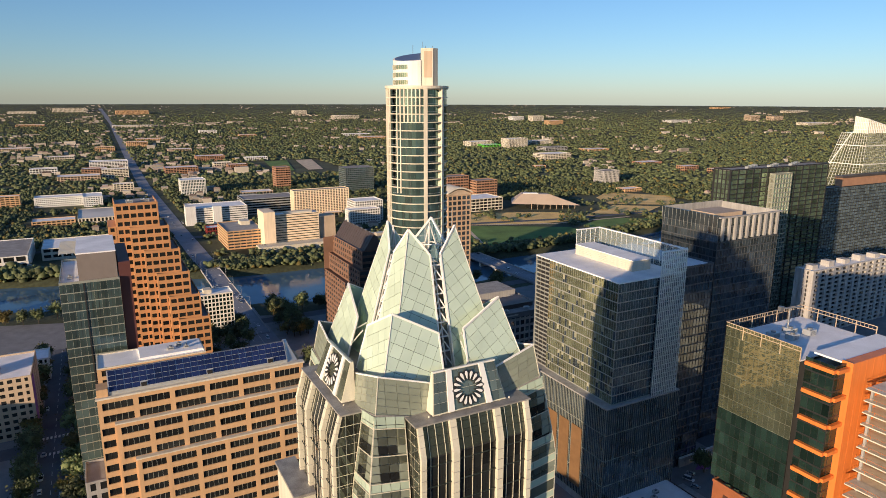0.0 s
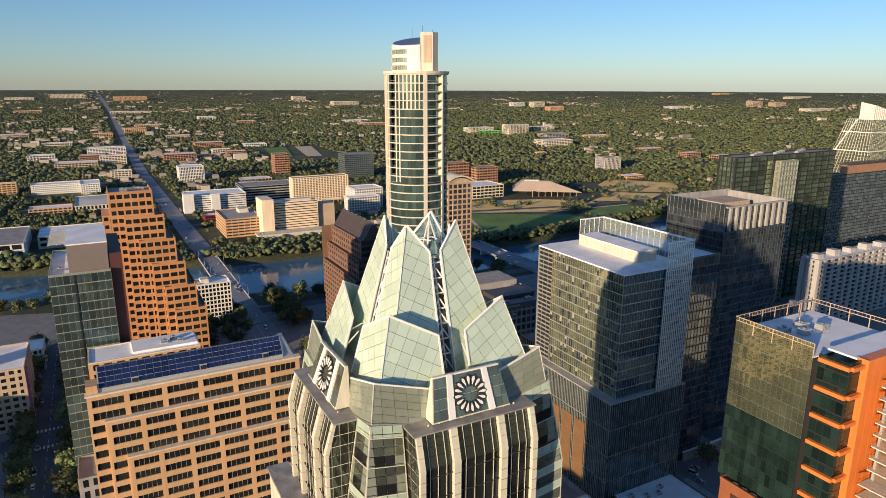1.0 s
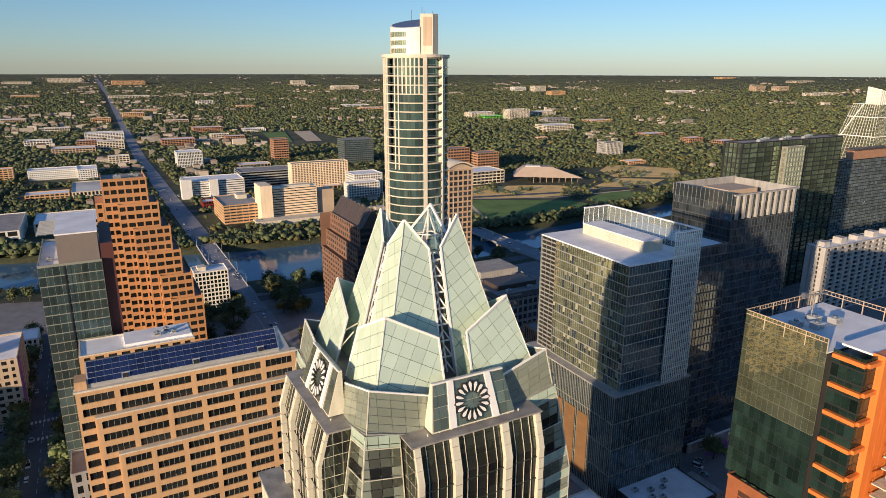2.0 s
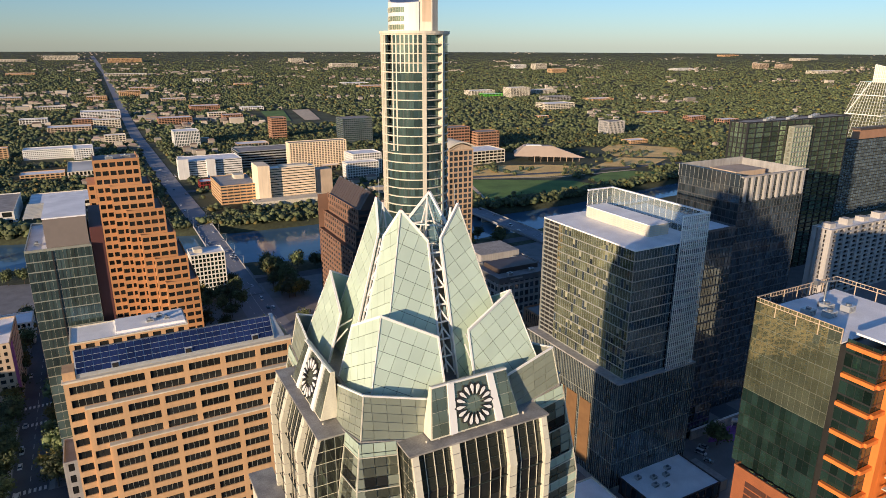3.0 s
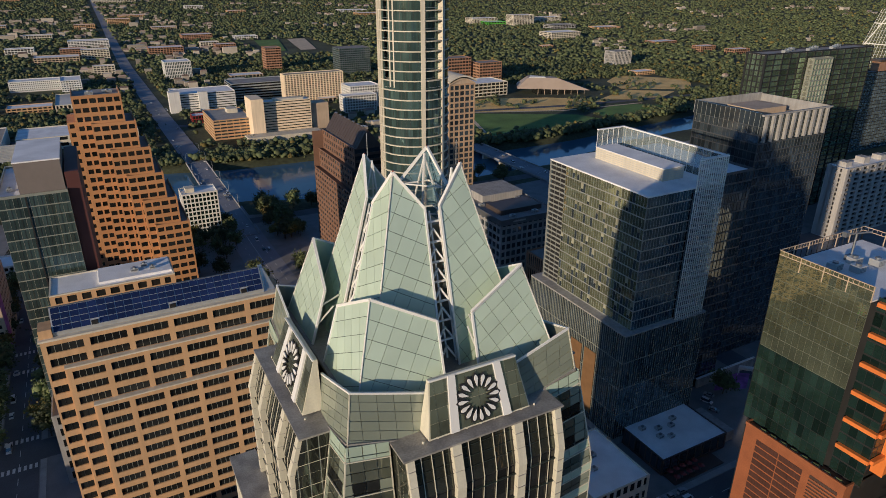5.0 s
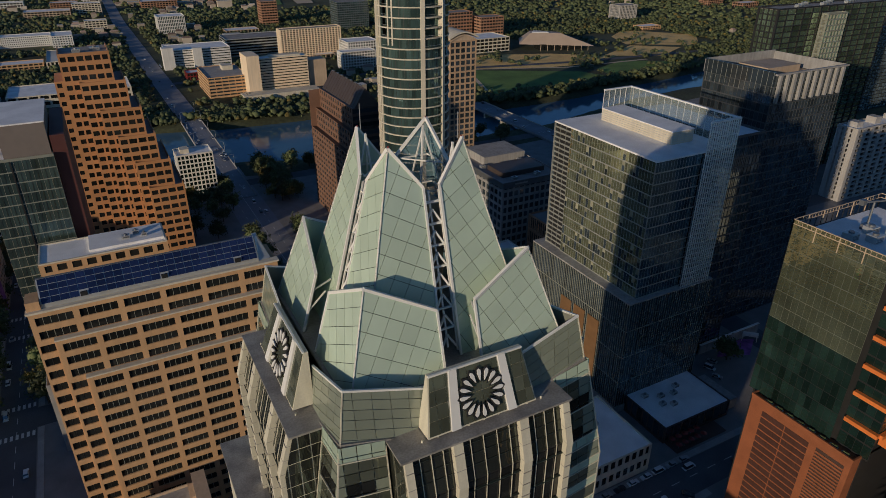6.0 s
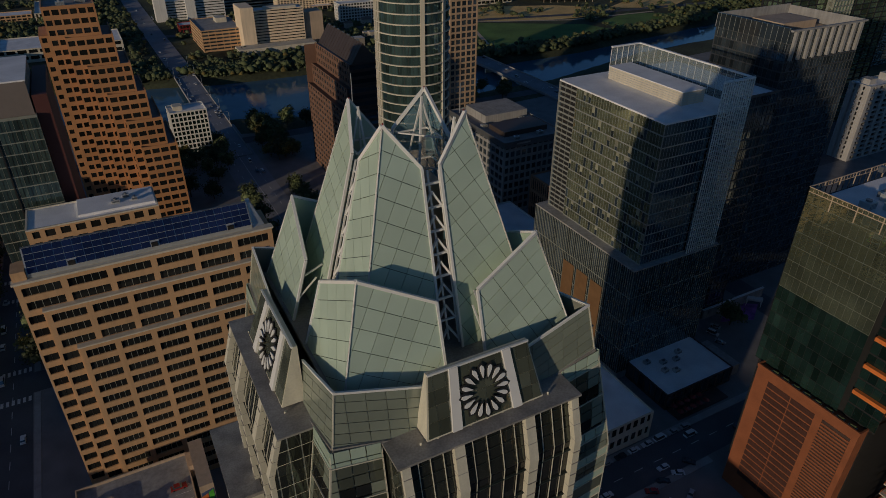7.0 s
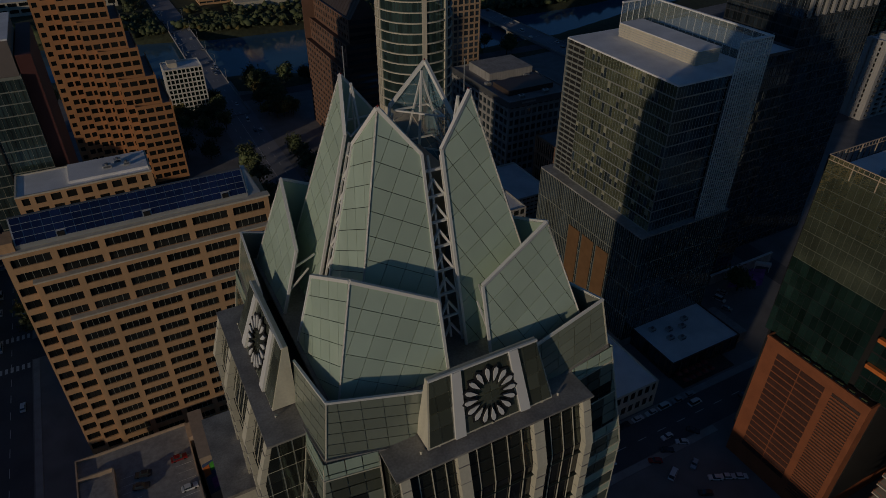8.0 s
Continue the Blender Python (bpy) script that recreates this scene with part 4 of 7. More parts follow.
# ---- dark slab and black tower with white fins ----
settle(lambda: tower("dark_tower", "black glass slab tower with a pale flat roof", 240, 262, 206, 262, 101, material("charcoal mullion", (0.10, 0.11, 0.12), 0.4, 0.4, vary=0.1), GL_BLACK, "SW", 24, 10, 18, 0.2, 0.7, 0.3, z0=-7.0, roofmat=ROOFWHITE, cols=2, limit=90), 0.965, (262, 206, 102), (256.9, 201, 105))

def black_tower():
    t = tower("black_tower", "black glass tower with pale fins round its crown", 307, 360.5, 240, 282, 112, material("graphite mullion", (0.11, 0.115, 0.12), 0.4, 0.4, vary=0.1), GL_BLACK, "SW", 30, 22, 17, 0.16, 0.6, 0.3, z0=-20.0, roofmat=TANWALL, cols=2, limit=80, roof_h=0.3)
    for k in range(10):
        x = 308.6 + k * 5.3
        part("fin", Shape().box(x, x + 1.5, 238.6, 239.95, 104.5, 117.6), CONCRETE, t, "pale upright fin" if k == 0 else "")
    part("screen_rim", Shape().box(306.6, 361, 239.0, 240.4, 117.6, 118.4), CONCRETE, t)
    for nm, b in (("roof_screen", (306.6, 307.0, 240.4, 282.0, 112.3, 119.0)), ("roof_screen", (306.6, 361, 282.0, 282.4, 112.3, 119.0)), ("roof_screen", (360.6, 361, 240.4, 282.0, 112.3, 118.4)), ("roof_screen", (307.0, 360.6, 240.1, 240.4, 112.3, 117.6))):
        part(nm, Shape().box(*b), GL_BLACK if b[0] < 310 and b[3] < 282.2 else CONCRETE, t)
    for k in range(14):
        part("screen_mullion", Shape().box(306.45, 306.6, 241 + k * 3, 241.15 + k * 3, 108, 119.1), PALEBAR, t)
    part("roof_block", Shape().box(325, 350, 258, 276, 112, 116.2), TANWALL, t)
    roof_unit(316, 256, 112, 5, 4, 2.2)
    roof_unit(334, 250, 112, 4, 3, 2.0)
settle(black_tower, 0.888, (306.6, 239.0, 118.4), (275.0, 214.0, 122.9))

t = tower("glass_tower", "green glass residential tower with open balconies", 443, 570, 341, 358, 126, DARKFRAME, GL_GREEN, "SW", 33, 14, 4, 0.9, 0.7, 0.7, roofmat=ROOFGREY, cols=2, limit=110)
for k in range(9):
    roof_unit(469 + k * 9.3, 346 + (k % 3) * 4, 126, 4, 3, 2.0)
tower("glass_tower", "olive glass wing with deep balconies", 490, 512, 335.5, 340.8, 121, MULLION, GL_TEAL, "SW", 31, 6, 4, 0.3, 0.8, 1.2, limit=100)
t = tower("office_tower", "dark blue glass tower with brown upper storeys", 718, 860, 430, 442, 84, DARKFRAME, GL_PALE, "SW", 22, 30, 3, 0.3, 0.7, 0.3, limit=60)
part("upper_block", Shape().box(753, 860, 433, 442, 84, 94), BRICK, t)
part("upper_roof", Shape().box(751, 862, 432, 443, 94, 96), ROOFBROWN, t)

# ---- sail shaped tower ----
def sail_tower():
    """A tower whose side face widens downwards, with a slanted lattice crown."""
    t = thing("sail_tower", (915, 505, 0), "pale green glass tower with white bands and a slanted lattice crown", "office tower")
    X, Y, ZR = 872.0, 480.0, 139.5
    back = lambda z: 512.0 + (ZR - z) * 0.32
    part("core", Shape().hexa([(X + 0.5, Y + 0.5, 0), (960, Y + 0.5, 0), (960, back(0) - 0.5, 0), (X + 0.5, back(0) - 0.5, 0)], [(X + 0.5, Y + 0.5, ZR), (960, Y + 0.5, ZR), (960, back(ZR) - 0.5, ZR), (X + 0.5, back(ZR) - 0.5, ZR)]), GL_OLIVE, t)
    fh = 4.0
    for k in range(35):
        z = ZR - k * fh
        r = 0.75 if k in (4, 10) else 0.22
        part("floor_band", Shape().bar((X, Y, z), (X, back(z), z), r).bar((X, Y, z), (960, Y, z), r), STEEL if k in (0, 4, 10) else FRAME, t)
    for k in range(13):
        f = k / 12
        part("upright", Shape().bar((X, Y + (back(ZR) - Y) * f, ZR), (X, Y + (back(0) - Y) * f, 0), 0.2), STEEL, t)
    for k in range(1, 22):
        part("upright", Shape().bar((X + k * 4, Y, ZR), (X + k * 4, Y, 0), 0.16), FRAME, t)
    part("diagonal_rib", Shape().bar((X - 0.4, 499, ZR), (X - 0.4, 531, 84), 0.7), STEEL, t)
    def crown_top(u):
        """Height of the crown's rim along its outline, u metres from the tip."""
        return 160.5 - u * 0.20
    outline = [(X, 497 - 2.125 * i) for i in range(9)] + [(X + 4.0 * i, Y) for i in range(1, 15)]
    walked = 0.0
    rim = Shape()
    for (xa, ya), (xb, yb) in zip(outline[:-1], outline[1:]):
        step = math.hypot(xb - xa, yb - ya)
        za, zb = crown_top(walked), crown_top(walked + step)
        rim.bar((xa, ya, za), (xb, yb, zb), 0.5)
        part("crown_post", Shape().bar((xa, ya, ZR), (xa, ya, za), 0.45), STEEL, t)
        for z in (ZR + 4.5, ZR + 9.0, ZR + 13.5):
            if z < min(za, zb) - 0.6:
                part("crown_rail", Shape().bar((xa, ya, z), (xb, yb, z), 0.6), STEEL, t)
        part("crown_glass", Shape().hexa([(xa + 0.4, ya + 0.4, ZR), (xb + 0.4, yb + 0.4, ZR), (xb + 0.6, yb + 0.6, ZR), (xa + 0.6, ya + 0.6, ZR)], [(xa + 0.4, ya + 0.4, za), (xb + 0.4, yb + 0.4, zb), (xb + 0.6, yb + 0.6, zb), (xa + 0.6, ya + 0.6, za)]), CREAM, t)
        walked += step
    part("crown_rim", rim, STEEL, t)
sail_tower()

t = tower("apartment_block", "white stucco apartment block with small balconies", 476, 585, 285, 300, 52.5, STUCCO, GL_DARK, "SW", 15, 12, 3, 3.4, 1.2, 1.5, roofmat=ROOFWHITE, limit=110)
for k in range(5):
    part("lift_house", Shape().box(482 + k * 21, 489 + k * 21, 290, 297, 52.5, 56 + (k % 2)), STUCCO, t)

# ---- orange and glass tower ----
def orange_tower():
    t = thing("orange_tower", (208, 122, 0), "glass and orange panel tower with a roof terrace", "office tower")
    fh = 4.6
    zt, n = 104.0, 11
    zb = zt - n * fh
    part("core", Shape().box(193.4, 233, 104.6, 141.0, 0, 98.9), DARKFRAME, t)
    wall, cw, cs = Shape(), [], []
    upper = Shape()
    facade(upper, cw, "W", 192.0, 113.6, 141.6, zb + 4 * fh, zt, n - 4, 14, 0.07, 0.16, 0.15)
    facade(wall, cw, "W", 192.0, 113.6, 141.6, zb, zb + 4 * fh, 4, 14, 0.07, 0.16, 0.15)
    facade(wall, cw, "W", 192.0, 113.6, 141.6, zb - 2 * fh, zb, 2, 14, 0.07, 0.16, 0.15)
    part("mullion_grid", upper, material("olive mullion", (0.22, 0.23, 0.17), 0.4, 0.4, vary=0.1), t)
    nb = []
    facade(wall, nb, "W", 193.0, 103.0, 112.4, zb, 101.5, n, 4, 0.09, 0.5, 0.2)
    facade(wall, nb, "W", 193.0, 103.0, 112.4, zb - 2 * fh, zb, 2, 4, 0.09, 0.5, 0.2)
    facade(wall, cs, "S", 102.9, 193.2, 198.6, zb, 101.5, n, 2, 0.09, 0.5, 0.2)
    facade(wall, [], "N", 141.6, 192, 234, zb, zt, n, 16, 0.09, 0.28, 0.2)
    part("mullion_grid", wall, DARKFRAME, t)
    # one glass wall: reflection tone painted above 71 m, dark green below
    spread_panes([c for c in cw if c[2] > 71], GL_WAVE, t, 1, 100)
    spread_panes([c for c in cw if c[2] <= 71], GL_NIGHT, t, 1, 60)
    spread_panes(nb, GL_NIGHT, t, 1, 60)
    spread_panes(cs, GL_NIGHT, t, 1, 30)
    for k in range(n):
        z = zb + k * fh
        if k % 2 == 0:
            b = Shape().box(191.6, 192.95, 102.4, 111.8, z - 0.1, z + 1.15).box(192.95, 199.2, 101.6, 102.8, z - 0.1, z + 1.15)
            part("balcony_band", b, ORANGE, t, "orange balcony band" if k == 0 else "")
    for k in range(9):
        x = 198.9 + k * 3.9
        part("orange_panel", Shape().box(x, x + 3.8, 101.2, 104.4, 47.2, 101.4 + 0.4), ORANGE, t)
    part("panel_edge", Shape().box(198.7, 198.88, 100.9, 104.4, 47.2, 102.1), ORANGE, t)
    # roof: terrace, parapet frame, crane, machines
    part("terrace", Shape().box(192.4, 233.6, 113.8, 141.2, 99.2, 99.6), ROOFWHITE, t)
    part("lower_roof", Shape().box(198.8, 234, 104.4, 113.4, 101.0, 101.6), ROOFWHITE, t)
    rail = Shape()
    for a, b in (((192, 141.6), (234, 141.6)), ((234, 141.6), (234, 113.6)), ((192, 113.6), (192, 141.6))):
        a, b = Vector((*a, 104.1)), Vector((*b, 104.1))
        for h in (0.0, -1.3):
            rail.bar(a + Vector((0, 0, h)), b + Vector((0, 0, h)), 0.16)
        m = int((b - a).length / 1.4)
        for k in range(m + 1):
            p = a + (b - a) * k / m
            rail.bar(p, p + Vector((0, 0, -1.3)), 0.07)
        m = int((b - a).length / 7)
        for k in range(m + 1):
            p = a + (b - a) * k / m
            rail.bar(p, p + Vector((0, 0, -4.6)), 0.18)
    part("parapet_frame", rail, TANWALL, t)
    # podium with brick screen
    base = part("podium", Shape().box(189.3, 234, 104.8, 138.1, -8.4, 43.9), BRICKRED, t)
    ps = Shape().box(-0.06, 0.1, 0, 7.9, 0, 2.0)
    for i in range(6):
        ps.box(-0.16, -0.06, 0.3 + i * 1.2, 0.75 + i * 1.2, 0.1, 1.9)
    pmesh = mesh_of("screen_panel", ps, TERRA)
    for i in range(2):
        for k in range(17):
            piece("screen_panel", pmesh, (189.3, 117.4 + i * 8.2, -1.0 + k * 2.5), 0, base)
    part("louvre_recess", Shape().box(189.2, 189.4, 106.4, 115.0, -4.0, 41.2), DARKSTONE, t)
    for k in range(37):
        part("louvre_slat", Shape().box(189.0, 189.19, 106.4, 115.0, -3.6 + k * 1.2, -3.0 + k * 1.2), BRICKRED, base)
    pr = Shape()
    parapet(pr, 189.1, 234, 104.6, 138.3, 43.9, 1.0, 0.5)
    part("podium_parapet", pr, BRICKRED, t)
    for k in range(8):
        pl = thing("planter", (190.6, 107.6 + k * 3.6, 43.9), "terrace planter box with low green shrubs", "planter", "podium planters")
        part("box", Shape().box(190.1, 191.1, 106.6 + k * 3.6, 109.0 + k * 3.6, 43.9, 44.5), CONCRETE, pl)
        part("shrub", Shape().hexa([(190.2, 106.7 + k * 3.6, 44.5), (191, 106.7 + k * 3.6, 44.5), (191, 108.8 + k * 3.6, 44.5), (190.2, 108.8 + k * 3.6, 44.5)], [(190.4, 107.2 + k * 3.6, 44.9), (190.8, 107.0 + k * 3.6, 45.0), (190.7, 108.4 + k * 3.6, 44.85), (190.5, 108.3 + k * 3.6, 45.0)]), LEAF, pl)
    for k in range(4):
        roof_unit(203 + k * 4.8, 131 - (k % 2) * 4, 99.6, 3.6, 3, 2.2)
    c = thing("roof_crane", (214, 133, 99.6), "window cleaning crane on the roof terrace", "crane")
    part("base", Shape().box(212.6, 215.4, 131.8, 134.2, 99.6, 101.2), METAL, c)
    part("mast", Shape().bar((214, 133, 101.2), (214, 133, 108.2), 0.32, 6), METAL, c)
    jib = part("jib", Shape().bar((211.5, 134.5, 108.0), (217.5, 130.8, 109.0), 0.3, 4), METAL, c)
    part("counterweight", Shape().box(210.6, 212.2, 134.0, 135.4, 107.2, 108.8), METAL, jib)
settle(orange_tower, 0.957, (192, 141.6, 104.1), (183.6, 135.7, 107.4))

# ---- concrete frame under construction ----
def concrete_frame():
    t = thing("concrete_frame", (213, 82, 0), "unfinished concrete floors with temporary rails", "building site")
    for k in range(27):
        z = 3 + k * 3.7
        part("floor_slab", Shape().box(190 if k > 18 else 186.5, 236, 68, 92.5, z, z + 0.35), CREAM, t)
        for x in (191.5, 202):
            part("column", Shape().box(x, x + 0.7, 91.0, 91.7, z - 3.35, z), CONCRETE, t)
    for k in range(27):
        xw = 190.1 if k > 18 else 186.6
        z = 3.35 + k * 3.7
        rl = Shape().bar((xw, 70, z + 1), (xw, 92.4, z + 1), 0.05).bar((xw, 92.4, z + 1), (236, 92.4, z + 1), 0.05)
        for i in range(8):
            rl.bar((xw, 70 + i * 3.2, z), (xw, 70 + i * 3.2, z + 1.05), 0.05)
        part("safety_rail", rl, ORANGE, t)
concrete_frame()

# ---- low buildings beside the side street ----
t = tower("restaurant", "low restaurant with a white roof and red awning", 186.7, 222, 165, 189.3, 7.2, DARKSTONE, GL_BLACK, "SW", 1, 8, 8, 0.6, 1.2, 0.3, roofmat=ROOFWHITE, roof_h=0.5)
part("patio_deck", Shape().box(187.5, 214, 158.5, 164.9, 0.06, 0.5), DARKSTONE, t)
part("side_roof", Shape().box(222.2, 229, 167, 184, 0, 5.0), CONCRETE, t)
for x, y in ((196, 176), (200, 174), (199, 180), (205, 179), (209, 182), (193, 183)):
    roof_unit(x, y, 7.2, 2.6, 2.0, 1.4)
t = tower("corner_building", "cream brick corner building with arched windows", 146, 172, 158, 188, 12, CREAM, GL_DARK, "SE", 2, 8, 9, 1.2, 2.6, 0.3, roofmat=ROOFWHITE, roof_h=0.7)
roof_unit(160, 176, 12, 3, 2.4, 1.5)
roof_unit(156, 170, 12, 2.2, 2, 1.2)
tower("brick_shop", "low brick shop with a grey roof", 118, 144, 160, 190, 9, BRICK, GL_DARK, "SE", 2, 7, 7, 1.0, 1.6, 0.3)
def parasol(x, y, z):
    t = thing("parasol", (x, y, z), "dark red parasol on the restaurant patio", "parasol", "patio parasols")
    part("pole", Shape().bar((x, y, z), (x, y, z + 2.5), 0.05, 5), METAL, t)
    rim = [(x + 1.35 * math.cos(k * math.pi / 4), y + 1.35 * math.sin(k * math.pi / 4)) for k in range(8)]
    part("canopy", Shape().prism(rim, z + 2.2, z + 2.75, [(x + (px - x) * 0.08, y + (py - y) * 0.08) for px, py in rim]), RED, t)
for k in range(10):
    parasol(189.5 + (k // 2) * 3.3, 160.0 + (k % 2) * 3.4, 0.5)
patch("painted_plaza", [(250, 194.5), (258.5, 199.4), (272, 199.4), (277, 196), (265, 188.5)], PURPLE, "purple painted plaza beside the street", 0.14, "plaza")
t = thing("street_wall", (264, 200, 0), "pale concrete street wall with small square openings", "wall")
sw = Shape()
for k in range(10):
    x = 244 + k * 4
    sw.box(x, x + 3.2, 199.7, 200.5, 0, 5).box(x + 3.2, x + 4, 199.7, 200.5, 0, 2.6).box(x + 3.2, x + 4, 199.7, 200.5, 3.6, 5)
part("wall_body", sw, CONCRETE, t)
part("coping", Shape().box(243.9, 284.1, 199.55, 200.65, 5, 5.25), STEEL, t)
t = thing("plaza_canopy", (273, 195, 0), "white flat canopy on slim posts over the plaza", "canopy")
part("roof", Shape().hexa([(270.5, 198.2, 3.3), (275.5, 193.2, 3.3), (277.5, 194.8, 3.3), (272.5, 199.2, 3.3)], [(270.5, 198.2, 4.5), (275.5, 193.2, 4.5), (277.5, 194.8, 4.5), (272.5, 199.2, 4.5)]), WHITE, t)
for x, y in ((270.9, 198.1), (275.5, 193.6), (277.1, 194.8), (272.6, 198.8)):
    part("post", Shape().bar((x, y, 0), (x, y, 3.3), 0.12, 6), STEEL, t)
t = tower("brick_shop", "low brick shop beside the hall", 230, 248, 300, 320, 27, BRICK, GL_DARK, "SW", 3, 8, 10, 1.0, 1.6, 0.3)
tower("office_block", "low grey office block beside the avenue", 150, 185, 262, 300, 24, CONCRETE, GL_DARK, "SW", 6, 10, 10, 0.8, 1.4, 0.3, roofmat=ROOFWHITE)
tower("office_block", "white roofed low office block beside the avenue", 192, 218, 286, 322, 12, WHITE, GL_DARK, "SW", 5, 10, 8, 0.8, 1.4, 0.3, roofmat=ROOFWHITE)

# ---- blocks by the side street ----
t = tower("corner_block", "tan brick block with a painted mural side", -72, -40.5, 388, 428, 34.5, TANWALL, GL_DARK, "SWE", 9, 8, 10, 1.6, 1.8, 0.3, roofmat=ROOFWHITE)
part("mural", Shape().box(-40.45, -40.3, 388.5, 398, 1, 33), PURPLE, t, "painted mural in deep colours")
part("lift_house", Shape().box(-66, -56, 398, 408, 34.5, 40), TANWALL, t)
tower("corner_block", "pale low block beside the trees", -62, -38, 470, 490, 14, WHITE, GL_DARK, "SE", 4, 8, 6, 1.2, 1.4, 0.3, roofmat=ROOFWHITE)
tower("grey_block", "grey block with square windows beside the tower", -15.5, 2, 268, 286, 30, CONCRETE, GL_DARK, "SW", 6, 4, 4, 1.6, 1.8, 0.3, roofmat=ROOFGREY)
t = tower("parking_garage", "parking garage with a flat concrete deck", -9, 22, 170, 207, 21, TANWALL, GL_BLACK, "SE", 6, 8, 10, 0.6, 1.2, 0.5, roofmat=CONCRETE)
part("deck_wall", Shape().box(0.4, 0.9, 170.5, 199, 21, 22.4).box(-8.5, 0.4, 199, 199.5, 21, 22.4), TANWALL, t)
part("ramp", Shape().hexa([(-8.4, 171, 21.02), (0.3, 171, 21.02), (0.3, 198, 21.02), (-8.4, 198, 21.02)], [(-8.4, 171, 22.8), (0.3, 171, 22.8), (0.3, 198, 21.2), (-8.4, 198, 21.2)]), CONCRETE, t)
for k in range(9):
    part("bay_line", Shape().box(16.5, 21.3, 172.5 + k * 2.8, 172.62 + k * 2.8, 21.0, 21.02), PAINT, t)
    part("bay_line", Shape().box(2.0, 6.8, 172.5 + k * 2.8, 172.62 + k * 2.8, 21.0, 21.02), PAINT, t)
t = single("stair_tower", Shape().box(23.2, 27.2, 187, 206, 0, 26.5).box(22.0, 23.2, 199, 205, 0, 23.5), TANWALL, "tan stair tower beside the parking deck", "stair tower", (25, 196, 0))
for name, x0, x1, z0, z1, mt in (("mural_field", 23.4, 27.0, 10.0, 24.5, BLUEPAINT), ("mural_field", 23.4, 25.2, 18.0, 23.0, ORANGE), ("mural_field", 24.8, 27.0, 12.0, 17.5, PURPLE), ("mural_field", 25.4, 26.8, 20.0, 24.0, GREENPAINT)):
    lift = 0.05 if mt is BLUEPAINT else 0.1
    part(name, Shape().hexa([(x0, 187, z0), (x1, 187, z0 + 0.6), (x1, 187, z1), (x0, 187, z1 - 0.8)], [(x0, 187 - lift, z0), (x1, 187 - lift, z0 + 0.6), (x1, 187 - lift, z1), (x0, 187 - lift, z1 - 0.8)]), mt, t)

# ---- across the river ----
t = tower("river_hotel", "cream hotel slab with long window bands", 190, 247, 788, 806, 40, WARMCREAM, GL_DARK, "S", 13, 1, 1, 0.5, 2.1, 0.5, roofmat=ROOFWHITE, core=TANWALL)
part("end_tower", Shape().box(176, 190, 780, 812, 0, 46), WARMCREAM, t, "windowless cream lift tower")
part("end_wing", Shape().box(247.2, 270, 792, 812, 0, 34), TANWALL, t)
part("roof_block", Shape().box(205, 240, 792, 802, 40, 42.5), CREAM, t)
part("lower_front", Shape().box(165, 250, 760, 779, 0, 8), CREAM, t)
t = tower("parking_garage", "tan parking garage with open decks", 136, 180, 800, 870, 22, LIMESTONE, GL_BLACK, "SW", 6, 6, 10, 0.5, 1.9, 0.8, roofmat=CONCRETE)
part("stair_house", Shape().box(160, 172, 840, 856, 22, 27), CREAM, t)
tower("cream_slab", "cream apartment slab with shaded balconies", 270, 360, 985, 1005, 40, WARMCREAM, GL_DARK, "SW", 15, 20, 4, 1.4, 0.9, 1.4, roofmat=ROOFGREY)
tower("brick_tower", "round brown brick tower in stepped bands", 330, 360, 1330, 1360, 42, BRICK, GL_DARK, "SW", 9, 6, 6, 0.6, 2.4, 0.6)
tower("glass_block", "teal glass office block among trees", 440, 500, 1220, 1260, 46, METAL, GL_TEAL, "SW", 12, 14, 10, 0.4, 1.2, 0.4, limit=40)
t = tower("office_block", "white office block with dark window bands", 118, 200, 990, 1040, 23, WHITE, GL_DARK, "SW", 7, 1, 1, 0.6, 2.2, 0.6, roofmat=ROOFWHITE)
part("end_tower", Shape().box(112, 126, 984, 1000, 0, 28), WHITE, t)
part("end_tower", Shape().box(150, 162, 984, 990, 0, 26), WHITE, t)
tower("office_block", "grey office wing behind the white block", 205, 290, 1040, 1090, 24, FRAME, GL_DARK, "SW", 6, 1, 1, 0.6, 1.8, 0.5)
tower("apartment_block", "white stepped apartment block", 322, 370, 880, 900, 22, WHITE, GL_DARK, "SW", 6, 12, 6, 1.4, 1.4, 0.5, roofmat=ROOFWHITE)
tower("apartment_block", "white apartment block with dark windows", 340, 385, 905, 940, 30, WHITE, GL_DARK, "SW", 8, 12, 8, 1.4, 1.4, 0.5, roofmat=ROOFWHITE)
tower("diner", "low diner with a red roof", 128, 150, 905, 925, 9, RED, GL_DARK, "SW", 2, 6, 6, 0.8, 1.4, 0.3, roofmat=ROOFWHITE)
tower("office_block", "pale green glass office among trees", 145, 190, 1310, 1350, 28, WHITE, GL_TEAL, "SW", 5, 16, 8, 1.0, 1.2, 0.5, roofmat=ROOFWHITE, limit=80)
tower("brick_office", "brown brick office block among trees", 565, 610, 1030, 1060, 42, BRICK, GL_DARK, "SW", 8, 8, 6, 1.0, 2.4, 0.5, limit=40)
tower("brick_office", "brown brick office wing among trees", 615, 660, 1010, 1040, 34, BRICK, GL_DARK, "SW", 7, 8, 6, 1.0, 2.4, 0.5, limit=40)
t = tower("white_office", "white office block on tall piers", 990, 1036, 1090, 1122, 26, STUCCO, GL_BLACK, "SW", 5, 12, 8, 1.0, 0.9, 1.4, roofmat=ROOFGREY)

